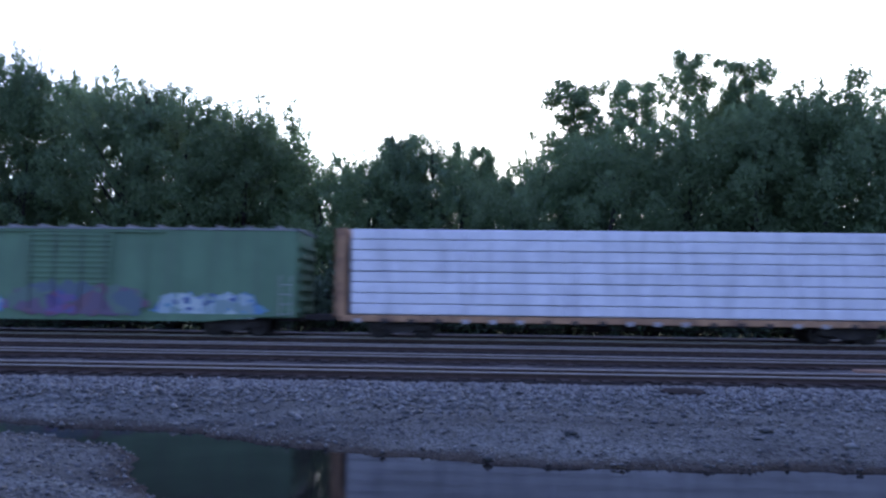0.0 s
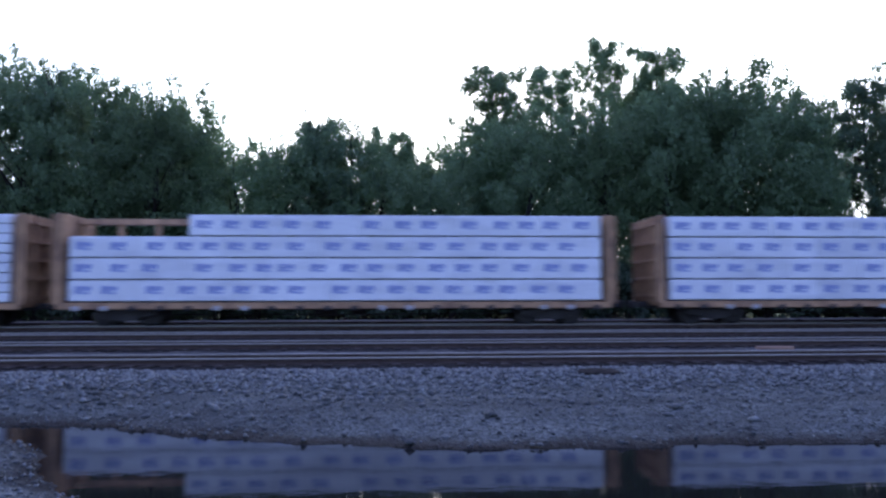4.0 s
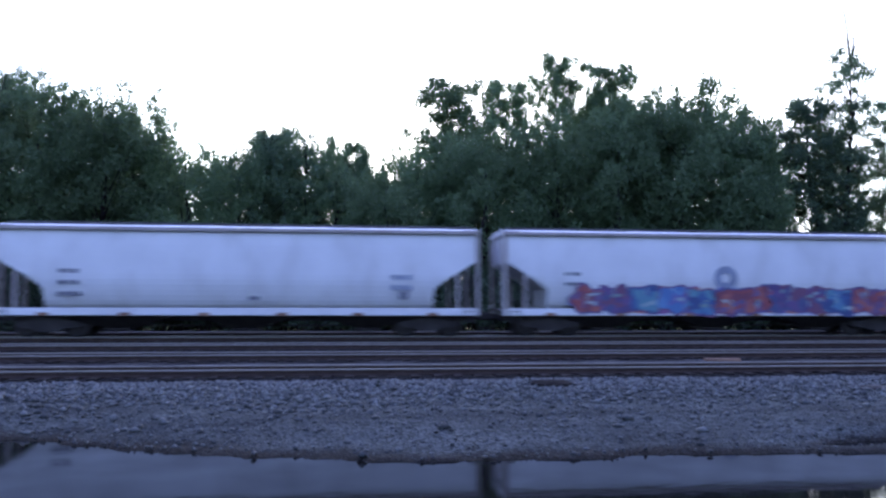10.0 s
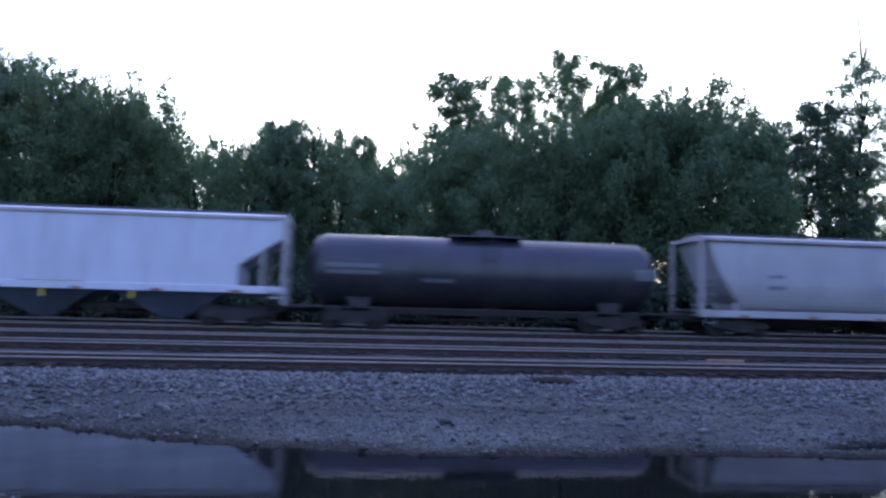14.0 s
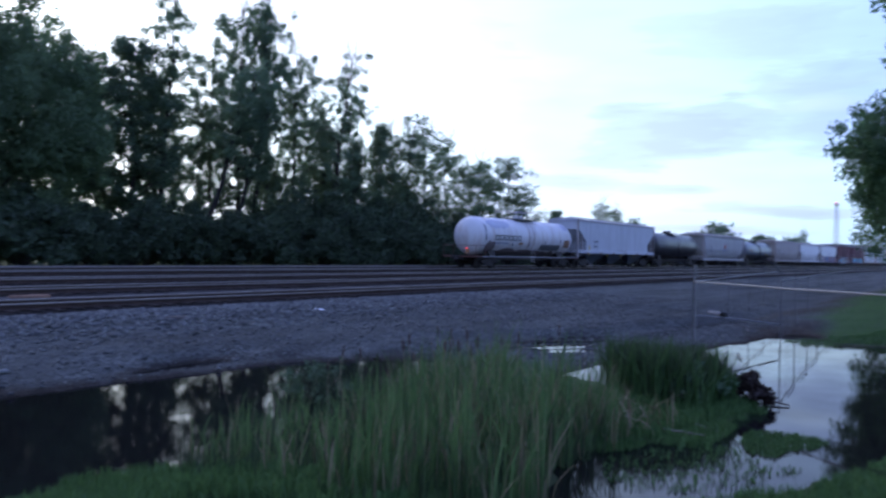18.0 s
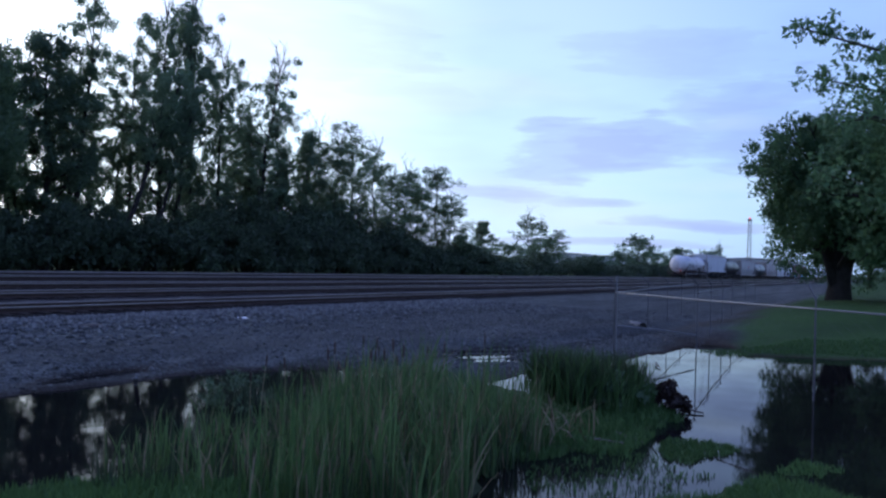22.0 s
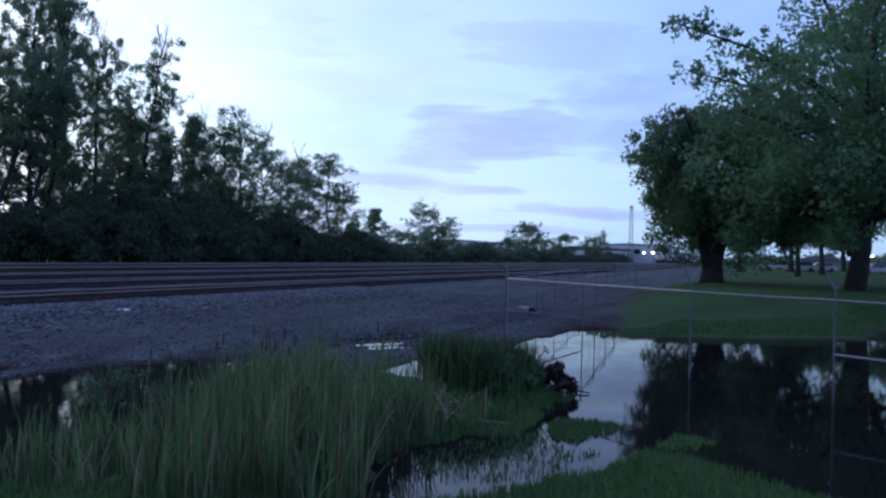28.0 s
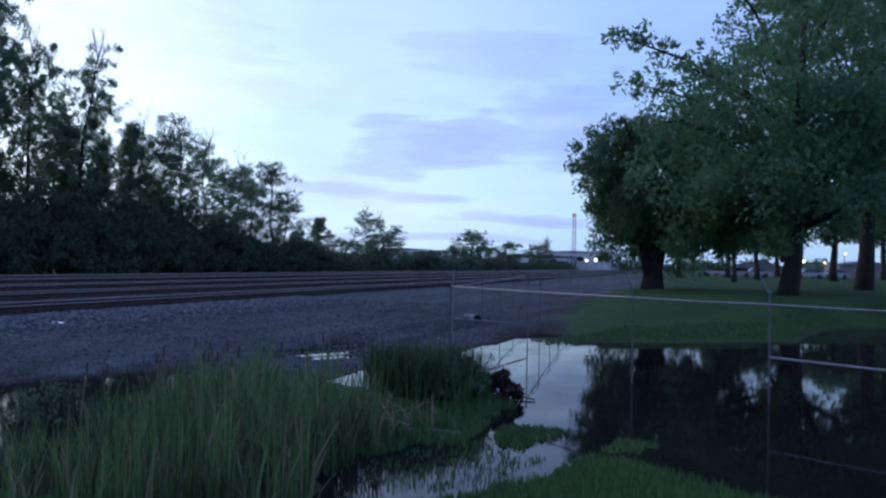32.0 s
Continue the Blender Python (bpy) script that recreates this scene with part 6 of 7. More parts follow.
    for e in (-1, 1):
        post = Shape()
        for y in (-SIDE + 0.05, SIDE - 0.05):
            post.box(e * half - 0.07, e * half + 0.07, y - 0.05, y + 0.05, foot - 0.06, top - 0.12)
            post.box(e * (half - (0.8 if straight_edge else 1.45)) - 0.06, e * (half - (0.8 if straight_edge else 1.45)) + 0.06, y - 0.05, y + 0.05, zs, zs + (1.55 if straight_edge else 0.55))
        post.box(min(e * half, e * (half - 0.5)), max(e * half, e * (half - 0.5)), -SIDE, SIDE, foot + 0.16, foot + 0.24)
        post.box(min(e * half, e * (half - 0.62)), max(e * half, e * (half - 0.62)), -SIDE, SIDE, top - 0.26, top - 0.14)
        part("end_frame", post, M["hop_grey"], car)
        part("ladder", ladder(e * (half - 0.34), -SIDE + 0.03, 0.5, zs + 1.6, 0.4), M["steel_dark"] if straight_edge else mat, car)
        part("end_ladder", end_ladder(e * half, -SIDE + 0.4, 0.8, top), mat, car)
        brake = Shape().tube((e * (half + 0.02), 0.5, 2.2), (e * (half + 0.08), 0.5, 2.2), 0.26, n=14)
        part("brake_wheel", brake, M["steel_dark"], car)
        shade = Shape().box(min(e * half, e * (half - 1.6)), max(e * half, e * (half - 1.6)), -SIDE + 0.12, SIDE - 0.12, foot + 0.17, foot + 0.25)
        part("end_platform", shade, M["steel_dark"], car)
    for k in range(6):
        x = -half + 1.6 + k * (2 * half - 3.6) / 5
        part("reflector", plaque(x, x + 0.42, zs - 0.07, zs + 0.05, side=-SIDE - 0.022), M["rust"], car, "small orange sill reflector")
    decorate(car, half, zs, top)
    add_wagon(car, left, right)


def tank_car(left, right, label, mat, radius, style, decorate):
    half = (right - left) / 2
    car = thing("tank_car", label, "tank wagon")
    running_gear(car, half + (0.55 if style == "white" else 0.2), 2.2)
    zc = 3.80 - radius
    drop = 0.16 if style == "funnel" else 0.0
    rows = []
    prof = [(-1.0, 0.0), (-0.985, 0.35), (-0.965, 0.62), (-0.94, 0.82), (-0.915, 0.94), (-0.88, 1.0), (-0.4, 1.0), (0.0, 1.0), (0.4, 1.0), (0.88, 1.0), (0.915, 0.94), (0.94, 0.82), (0.965, 0.62), (0.985, 0.35), (1.0, 0.0)]
    for u, r in prof:
        x = u * half
        z = zc - drop * (1 - abs(u))
        rr = max(r * radius, 0.01)
        rows.append([(x, -rr * math.cos(a), z + rr * math.sin(a)) for a in (2 * math.pi * k / 36 for k in range(36))])
    part("barrel", Shape().loft(rows), mat, car, smooth=True)
    for e in (-1, 1):
        bol = Shape().loft([[(e * (half - 2.2) - 0.35, -1.1, 0.85), (e * (half - 2.2) + 0.35, -1.1, 0.85), (e * (half - 2.2) + 0.35, 1.1, 0.85), (e * (half - 2.2) - 0.35, 1.1, 0.85)],
                           [(e * (half - 2.2) - 0.5, -0.95, zc - radius * 0.72), (e * (half - 2.2) + 0.5, -0.95, zc - radius * 0.72), (e * (half - 2.2) + 0.5, 0.95, zc - radius * 0.72), (e * (half - 2.2) - 0.5, 0.95, zc - radius * 0.72)]])
        part("saddle", bol, M["steel_dark"], car)
        pl = Shape().box(min(e * (half - 0.9), e * (half + 0.55)), max(e * (half - 0.9), e * (half + 0.55)), -SIDE + 0.05, SIDE - 0.05, 0.80, 0.90, 0.015)
        part("end_platform", pl, M["brown"] if style == "white" else M["steel_dark"], car)
        rl = Shape()
        for y in (-SIDE + 0.1, SIDE - 0.1):
            rl.path([(e * (half - 0.75), y, 0.9), (e * (half - 0.75), y, 1.65), (e * (half + 0.5), y, 1.65), (e * (half + 0.5), y, 0.9)], [0.022] * 4, 5)
        rl.path([(e * (half + 0.5), -SIDE + 0.1, 1.65), (e * (half + 0.5), SIDE - 0.1, 1.65)], [0.022] * 2, 5)
        part("hand_rail", rl, M["brown"] if style == "white" else M["steel_dark"], car)
    wk = Shape()
    for s in (-1, 1):
        wk.box(-half + 0.3, half - 0.3, s * (SIDE - 0.06) - 0.05, s * (SIDE - 0.06) + 0.05, 0.84, 0.90)
    part("side_rail", wk, M["letter_white"] if style == "white" else M["steel_dark"], car)
    dome = Shape().tube((0, 0, zc + radius - 0.05 - drop), (0, 0, zc + radius + 0.32 - drop), 0.42, n=16)
    dome.box(-0.5, 0.5, -0.2, 0.2, zc + radius - 0.02 - drop, zc + radius + 0.14 - drop, 0.03)
    part("manway_dome", dome, mat, car)
    plat = Shape().box(-1.5, 1.5, -0.95, 0.95, zc + radius + 0.0 - drop, zc + radius + 0.05 - drop)
    part("top_platform", plat, M["galv"], car)
    if style == "white":
        for xa, xb in ((-1.9, -0.75), (0.15, 1.35)):
            rail = Shape()
            z0 = zc + radius
            for y in (-0.9, 0.9):
                rail.path([(xa, y, z0), (xa, y, z0 + 0.62), (xb, y, z0 + 0.62), (xb, y, z0)], [0.028] * 4, 5)
            for x in (xa, xb):
                rail.path([(x, -0.9, z0 + 0.62), (x, 0.9, z0 + 0.62)], [0.028] * 2, 5)
            part("platform_rail", rail, M["letter_white"], car)
    part("ladder", ladder(0.1, -SIDE + 0.12, 0.45, zc + radius * 0.9, 0.5, 0.05), mat if style == "white" else M["steel_dark"], car)
    decorate(car, half, zc, radius, drop)
    add_wagon(car, left, right)


def barrel_patch(x0, x1, a0, a1, radius, zc, proud=0.008):
    """A painted patch that follows the barrel, from angle a0 to a1 above its middle height on the near side."""
    s = Shape()
    n = 10
    rows = []
    for k in range(n + 1):
        a = radians(a0 + (a1 - a0) * k / n)
        rows.append([(x0, -(radius + proud) * math.cos(a), zc + (radius + proud) * math.sin(a)), (x1, -(radius + proud) * math.cos(a), zc + (radius + proud) * math.sin(a))])
    return s.loft(rows, closed=False)


def ragged_patch(x0, x1, a0, a1, radius, zc, seed, proud=0.016):
    """A stain on the barrel with an uneven outline that thins out towards its ends."""
    rng = np.random.default_rng(seed)
    n = 22
    u = np.linspace(0, 1, n + 1)
    swell = 1 - np.abs(2 * u - 1) ** 5
    mid, reach = (a0 + a1) / 2, (a1 - a0) / 2
    top = mid + reach * swell * rng.uniform(0.75, 1.1, n + 1)
    low = mid - reach * swell * rng.uniform(0.55, 1.1, n + 1)
    rows = []
    for k in range(17):
        ang = np.radians(low + (top - low) * k / 16)
        rows.append([(float(x0 + (x1 - x0) * q), -(radius + proud) * math.cos(t), zc + (radius + proud) * math.sin(t)) for q, t in zip(u, ang)])
    return Shape().loft(rows, closed=False)


def ring_mark(x, z, r_out, r_in, side=-SIDE, proud=0.008, n=24):
    s = Shape()
    pts = []
    for r in (r_out, r_in):
        pts += [(x + r * math.cos(2 * math.pi * k / n), side - proud, z + r * math.sin(2 * math.pi * k / n)) for k in range(n)]
    return s.add(pts, [(k, (k + 1) % n, n + (k + 1) % n, n + k) for k in range(n)])


def green_marks(car, half, z1):
    part("emblem", ring_mark(-half + 1.6, 3.05, 0.66, 0.36), M["g_white"], car, "white round emblem")
    part("emblem_bar", plaque(-half + 1.1, -half + 2.1, 2.98, 3.12).box(-half + 1.55, -half + 1.65, -SIDE - 0.007, -SIDE, 2.6, 3.5), M["letter_white"], car)
    part("stencil", [*word_bars(-half + 0.9, 2.3, 1, 0.6, 0.3), Shape().box(-half + 0.35, -half + 0.65, -SIDE - 0.006, -SIDE, 2.75, 3.0)], M["letter_white"], car)
    part("stencil", word_bars(-half + 0.9, 1.85, 2, 1.3, 0.3, 0.42, seed=3), M["letter_white"], car)
    part("graffiti", blob(-half + 2.0, -half + 6.7, 0.70, 1.78, 1, teeth=0.35), M["g_coral"], car, "red sprayed outline")
    throw_up(car, -half + 2.5, -half + 6.4, 0.70, 1.52, [M["g_navy"], M["g_dusk"], M["g_navy"], M["g_blue"], M["g_dusk"]], M["g_navy"], 2, -SIDE - 0.004, "blue sprayed lettering", M["g_pale"])
    part("graffiti", blob(-half + 6.7, -half + 12.4, 0.72, 2.2, 3, side=-SIDE - 0.101), M["g_faint"], car, "dark violet sprayed lettering")
    throw_up(car, -half + 7.0, -half + 12.0, 0.80, 1.75, [M["g_faint"], M["g_violet"], M["g_faint"], M["g_faint"]], M["g_faint"], 6, -SIDE - 0.104, "faded violet sprayed lettering")
    part("graffiti", blob(half - 5.8, half - 1.0, 0.68, 1.85, 4, teeth=0.4), M["g_navy"], car, "blue sprayed outline")
    throw_up(car, half - 5.4, half - 1.7, 0.70, 1.62, [M["g_pale"]] * 5, M["g_pale"], 5, -SIDE - 0.004, "pale sprayed lettering", M["g_navy"])


def maroon_marks_a(car, half, z1):
    part("graffiti", blob(-half + 1.9, -half + 7.0, 0.55, 2.15, 11, teeth=0.35), M["g_lime"], car, "rough yellow-green sprayed edge")
    throw_up(car, -half + 2.3, -half + 6.8, 0.62, 1.75, [M["g_blue"], M["g_cyan"], M["g_blue"], M["g_blue"], M["g_cyan"]], M["g_blue"], 12, -SIDE - 0.004, "blue sprayed lettering", M["g_navy"])
    part("graffiti", blob(-half + 7.3, -half + 11.1, 0.58, 2.05, 13, side=-SIDE - 0.101, teeth=0.35), M["g_lime"], car, "rough yellow-green sprayed edge")
    throw_up(car, -half + 7.6, -half + 10.9, 0.65, 1.72, [M["g_pale"], M["g_dusk"], M["g_pale"]], M["g_navy"], 14, -SIDE - 0.105, "green-grey sprayed lettering", M["g_black"])
    part("graffiti", blob(-half + 11.4, half - 1.9, 0.55, 2.2, 15, teeth=0.45), M["g_pale"], car, "pale spiky sprayed edge")
    throw_up(car, -half + 11.7, half - 2.1, 0.55, 1.80, [M["g_cyan"]] * 4, M["g_navy"], 16, -SIDE - 0.004, "bright cyan sprayed lettering", M["g_black"])
    part("stencil", [Shape().box(-half + 0.85, -half + 1.7, -SIDE - 0.006, -SIDE, 2.25, 2.85), Shape().box(-half + 0.15, -half + 0.5, -SIDE - 0.006, -SIDE, 2.35, 2.6), *word_bars(-half + 0.3, 2.05, 3, 2.0, 0.26, 0.5, seed=17)], M["letter_white"], car)
    part("stencil", word_bars(-half + 7.6, 4.1, 2, 1.2, 0.5, 0.9, side=-SIDE - 0.101, seed=18), M["letter_white"], car)
    part("sprayed_tag", ring_mark(half - 1.9, 3.7, 0.42, 0.10), M["letter_white"], car, "pale sprayed curl")
    part("sprayed_tag", strokes(half - 2.1, half - 0.7, 2.75, 3.3, 1, 19, thick=0.5), M["letter_white"], car, "pale sprayed curl")
    for e in (-1, 1):
        part("corner_plate", plaque(e * (half - 0.2) - 0.16, e * (half - 0.2) + 0.16, z1 - 0.62, z1 - 0.08), M["g_white"], car, "white corner plate")
    part("graffiti", strokes(half - 1.6, half - 0.4, 0.8, 1.7, 2, 20), M["g_white"], car, "white sprayed tag")


def maroon_marks_b(car, half, z1):
    part("stencil", word_bars(-half + 1.1, 2.35, 1, 1.8, 0.28, seed=21), M["letter_white"], car)
    for e in (-1, 1):
        part("corner_plate", plaque(e * (half - 0.2) - 0.16, e * (half - 0.2) + 0.16, z1 - 0.62, z1 - 0.08), M["g_white"], car, "white corner plate")
    part("graffiti", strokes(-half + 0.8, -half + 3.0, 0.75, 1.85, 2, 22), M["g_white"], car, "white sprayed initials")
    part("graffiti", blob(-half + 2.8, -half + 4.8, 0.6, 1.6, 23), M["g_blue"], car, "blue sprayed cloud")
    throw_up(car, -half + 4.6, -half + 10.6, 0.55, 1.95, [M["g_white"], M["g_pale"], M["g_white"], M["g_white"], M["g_pale"]], M["g_navy"], 24, -SIDE - 0.101, "white block lettering", M["g_black"])
    part("graffiti", blob(-half + 10.6, -half + 12.2, 0.6, 1.2, 26), M["g_blue"], car, "blue sprayed cloud")
    part("graffiti", blob(-half + 12.0, half - 1.6, 0.6, 1.6, 27), M["g_dull"], car, "dull tan sprayed lettering")
    part("graffiti", strokes(-half + 13.2, -half + 15.0, 1.5, 2.4, 2, 28), M["g_dull"], car, "tan sprayed crown")
    part("stencil", word_bars(half - 1.9, 2.0, 3, 1.0, 0.28, 0.5, seed=29), M["letter_white"], car)
    part("stencil", word_bars(-half + 7.6, 4.0, 1, 0.9, 0.4, side=-SIDE - 0.101, seed=30), M["letter_white"], car)
    part("stencil", word_bars(-half + 10.0, 4.0, 1, 0.9, 0.3, seed=31), M["letter_white"], car)
    part("stencil", word_bars(-half + 9.6, 3.1, 2, 1.5, 0.22, 0.5, seed=32), M["letter_white"], car)


def hopper_marks_a(car, half, zs, top):
    part("graffiti", blob(-half + 2.5, half - 0.7, 0.86, 2.05, 41, side=-SIDE - 0.022, teeth=0.3), M["g_multi"], car, "red and violet sprayed lettering")
    throw_up(car, -half + 2.7, half - 0.9, 0.92, 1.98, [M["g_coral"], M["g_violet"], M["g_navy"], M["g_dusk"], M["g_navy"], M["g_coral"], M["g_coral"], M["g_violet"], M["g_violet"], M["g_navy"], M["g_coral"], M["g_coral"]], M["g_violet"], 42, -SIDE - 0.026, "red and blue sprayed lettering", M["g_pale"])
    part("emblem", ring_mark(0.2, 2.35, 0.5, 0.2, side=-SIDE), M["stain"], car, "grey round emblem")
    part("stencil", word_bars(-half + 2.4, 2.55, 2, 0.8, 0.14, 0.4, seed=43, side=-SIDE + 0.02), M["letter_dark"], car)


def hopper_marks_b(car, half, zs, top):
    part("stencil", word_bars(-half + 2.3, 2.55, 3, 0.9, 0.16, 0.42, seed=44, side=-SIDE + 0.02), M["letter_dark"], car)
    part("stencil", word_bars(half - 3.4, 2.4, 2, 0.9, 0.2, 0.4, seed=45, side=-SIDE + 0.02), M["stain"], car)
    part("placard", plaque(half - 3.1, half - 2.75, 1.45, 1.75, side=-SIDE), M["letter_dark"], car)
    part("placard", plaque(-half + 9.2, -half + 9.6, 1.4, 1.55, side=-SIDE), M["letter_dark"], car)


def hopper_marks_c(car, half, zs, top):
    part("stencil", word_bars(-half + 2.6, 2.75, 2, 0.8, 0.18, 0.42, seed=46, side=-SIDE + 0.02), M["letter_dark"], car)
    part("stencil", word_bars(-half + 4.3, 2.2, 1, 2.2, 0.16, seed=47, side=-SIDE + 0.02), M["letter_dark"], car)


def hopper_marks_d(car, half, zs, top):
    part("stencil", word_bars(-half + 2.9, 2.6, 2, 0.8, 0.16, 0.45, seed=48, side=-SIDE + 0.02), M["letter_dark"], car)
    part("emblem", Shape().box(-0.25, 0.25, -SIDE - 0.006, -SIDE + 0.02, 2.4, 2.75).add([(-0.25, -SIDE - 0.006, 2.75), (0.25, -SIDE - 0.006, 2.75), (0.0, -SIDE - 0.006, 3.2)], [(0, 1, 2)]), M["letter_red"], car, "red pointed emblem")
    part("stencil", word_bars(-1.4, 2.25, 1, 2.9, 0.2, seed=49, side=-SIDE + 0.01), M["stain"], car)


def hopper_marks_e(car, half, zs, top):
    part("stencil", word_bars(-half + 3.2, 2.45, 2, 0.9, 0.16, 0.45, seed=50, side=-SIDE + 0.02), M["letter_dark"], car)
    part("stripe", plaque(-half + 2.1, -half + 2.3, 1.1, 2.0, side=-SIDE), M["yellow"], car, "yellow reflective stripe")
    for x in (-3.0, 0.2, 3.4):
        part("stripe", plaque(x, x + 0.12, 1.0, 1.45, side=-SIDE), M["yellow"], car, "yellow reflective stripe")
    part("stencil", word_bars(-0.6, 1.6, 1, 2.4, 0.3, seed=51, side=-SIDE), M["rust"], car)


def tank_marks_dark(car, half, zc, r, drop):
    for e in (-1, 1):  # the lower half is black
        low = Shape()
        rows = []
        for k in range(9):
            ang = radians(-82 + 60 * k / 8)
            rows.append([(e * q, -(r + 0.008) * math.cos(ang), zc - drop * (1 - q / half) + (r + 0.008) * math.sin(ang)) for q in (0.0, half * 0.88)])
        part("soot_band", low.loft(rows, closed=False), M["tank_black"], car, "black lower shell", True)
    part("band", barrel_patch(-0.35, 0.35, -60, 88, r, zc - drop, 0.02), M["steel_dark"], car)
    part("placard", barrel_patch(half - 4.6, half - 3.8, -22, -14, r, zc - drop * 0.5), M["yellow"], car, "yellow placard")
    part("stencil", barrel_patch(-half + 2.0, -half + 3.8, -2, 6, r, zc - drop * 0.3), M["rust"], car)
    part("stencil", barrel_patch(half - 1.6, half - 1.2, -12, 4, r, zc), M["stain"], car)


def tank_marks_black(car, half, zc, r, drop):
    part("stencil", barrel_patch(-half + 0.9, -half + 3.0, 2, 9, r, zc), M["grey_paint"], car)
    part("stencil", barrel_patch(-half + 0.9, -half + 3.0, -8, -2, r, zc), M["grey_paint"], car)
    part("stencil", barrel_patch(-half + 4.6, -half + 5.9, -18, -12, r, zc), M["grey_paint"], car)
    part("placard", barrel_patch(half - 1.3, half - 0.4, -6, 12, r, zc), M["grey_paint"], car)


def tank_marks_white(car, half, zc, r, drop):
    # the owner's name is drawn as six plain blocks
    for k in range(6):
        x = -half + 2.05 + k * 0.64
        glyph = Shape()
        for a0, a1, xa, xb in ((-12, -8, 0, 0.54), (0, 4, 0, 0.54), (-12, 4, 0, 0.13), (-8, 0, 0.41, 0.54)):
            b = barrel_patch(x + xa, x + xb, a0, a1, r, zc)
            glyph.add(b.v, b.f)
        part("name_block", glyph, M["grey_paint"], car, "dark painted block mark")
    part("stencil", barrel_patch(-half + 2.1, -half + 4.0, -23, -18, r, zc), M["stain"], car)
    for x, a, b in ((-half + 0.75, 12, 36), (-half + 0.75, -14, 6), (-half + 4.6, -30, -18), (-half + 7.1, -28, -8), (-half + 7.1, -2, 5), (-half + 9.6, -26, -6), (-half + 12.3, -12, -2)):
        part("dark_scar", barrel_patch(x, x + 0.14, a, b, r, zc), M["letter_dark"], car)
    part("placard", barrel_patch(-half + 5.5, -half + 6.2, -23, -17, r, zc), M["ochre"], car, "faded ochre placard")
    part("rust_patch", ragged_patch(-half * 0.93, half * 0.93, -124, -40, r, zc, 61), M["tank_grime"], car, "brown grime along the belly")
    part("repaint_patch", barrel_patch(1.5, half - 2.7, -42, -20, r, zc), M["grey_paint"], car, "dark grey repainted panel")
    part("rust_patch", barrel_patch(half - 2.3, half - 0.9, -40, 22, r, zc), M["tank_white"], car)
    part("rust_patch", barrel_patch(half - 2.1, half - 1.1, -28, -2, r, zc, 0.016), M["rust"], car, "rusty shield plate")
    part("rust_patch", ragged_patch(-half + 0.95, -half + 2.3, -60, -14, r, zc, 62), M["tank_grime"], car, "rust bleeding below the seam")
    part("stain", ragged_patch(-half + 1.2, -half + 4.4, 22, 60, r, zc, 63), M["tank_faded"], car, "blue-grey stain on the upper shell")
    part("stain", ragged_patch(half - 2.1, half - 1.0, 30, 66, r, zc, 64), M["tank_faded"], car, "blue-grey stain on the upper shell")
    for x in (-0.45, 0.25):
        part("band", barrel_patch(x, x + 0.06, -70, 88, r, zc, 0.02), M["rust"], car)
    # marker at the train's end
    part("marker_box", Shape().box(-half - 0.72, -half - 0.55, -0.9, -0.6, 1.05, 1.4, 0.02), M["ochre"], car)
    lamp = Shape()
    lamp.tube((-half - 0.80, -0.75, 1.42), (-half - 0.66, -0.75, 1.42), 0.05, n=10)
    part("marker_lamp", lamp, M["lamp_red"], car, "small glowing red marker lamp")


def build_train():
    lumber_car(-5.3, 16.7, "flatcar loaded with white-wrapped boards behind ochre bulkheads", M["ochre"], 8, 5, M["wrap_thin"], None, 201, gap=0.014, shift=0.2)
    boxcar(-25.2, -7.0, "faded green boxcar with sprayed lettering along the sill", M["green"], 4.3, green_marks)
    lumber_car(-48.7, -27.1, "dark red flatcar loaded with white-wrapped lumber bundles", M["brown"], 4, 6, M["wrap"], "bars", 202)
    lumber_car(-72.4, -50.6, "flatcar loaded with white-wrapped lumber behind ochre bulkheads", M["ochre"], 4, 6, M["wrap"], "bars", 203)
    lumber_car(-95.6, -74.3, "flatcar of white-wrapped lumber with one bundle missing", M["ochre"], 4, 6, M["wrap"], "bars", 204, missing=((3, 0),))
    lumber_car(-118.6, -96.9, "flatcar loaded with white-wrapped boards in many thin tiers", M["ochre"], 9, 5, M["wrap_thin"], None, 205, gap=0.014, shift=0.2)
    lumber_car(-141.8, -120.5, "flatcar of white lumber bundles printed with round green marks", M["ochre"], 4, 6, M["wrap"], "dots", 206, hole=True)
    boxcar(-161.8, -143.5, "oxide red boxcar with bright blue sprayed lettering", M["maroon"], 4.68, maroon_marks_a)
    boxcar(-181.6, -163.7, "oxide red boxcar with white block lettering sprayed on", M["maroon"], 4.68, maroon_marks_b)
    hopper(-200.9, -183.0, "white covered hopper with red and blue sprayed lettering", M["hop_white"], "curved", hopper_marks_a)
    hopper(-220.0, -202.0, "clean white covered hopper with small dark stencils", M["hop_white"], "curved", hopper_marks_b)
    hopper(-239.0, -220.9, "dusty grey-brown covered hopper", M["hop_grey"], "curved", hopper_marks_c)
    tank_car(-256.3, -240.3, "slate grey tank car with a barrel sloping to the middle", M["tank_grey"], 1.45, "funnel", tank_marks_dark)
    hopper(-275.8, -257.4, "pale grey covered hopper with a small red emblem", M["hop_pale"], "curved", hopper_marks_d, 4.22)
    tank_car(-291.8, -277.3, "plain black tank car with dull stencils", M["tank_black"], 1.45, "plain", tank_marks_black)
    hopper(-310.5, -292.5, "cool grey covered hopper with straight sides and open bays", M["hop_side"], "straight", hopper_marks_e, 4.4)
    tank_car(-326.0, -310.9, "rust-stained white tank car at the train's end", M["tank_white"], 1.42, "white", tank_marks_white)


build_train()


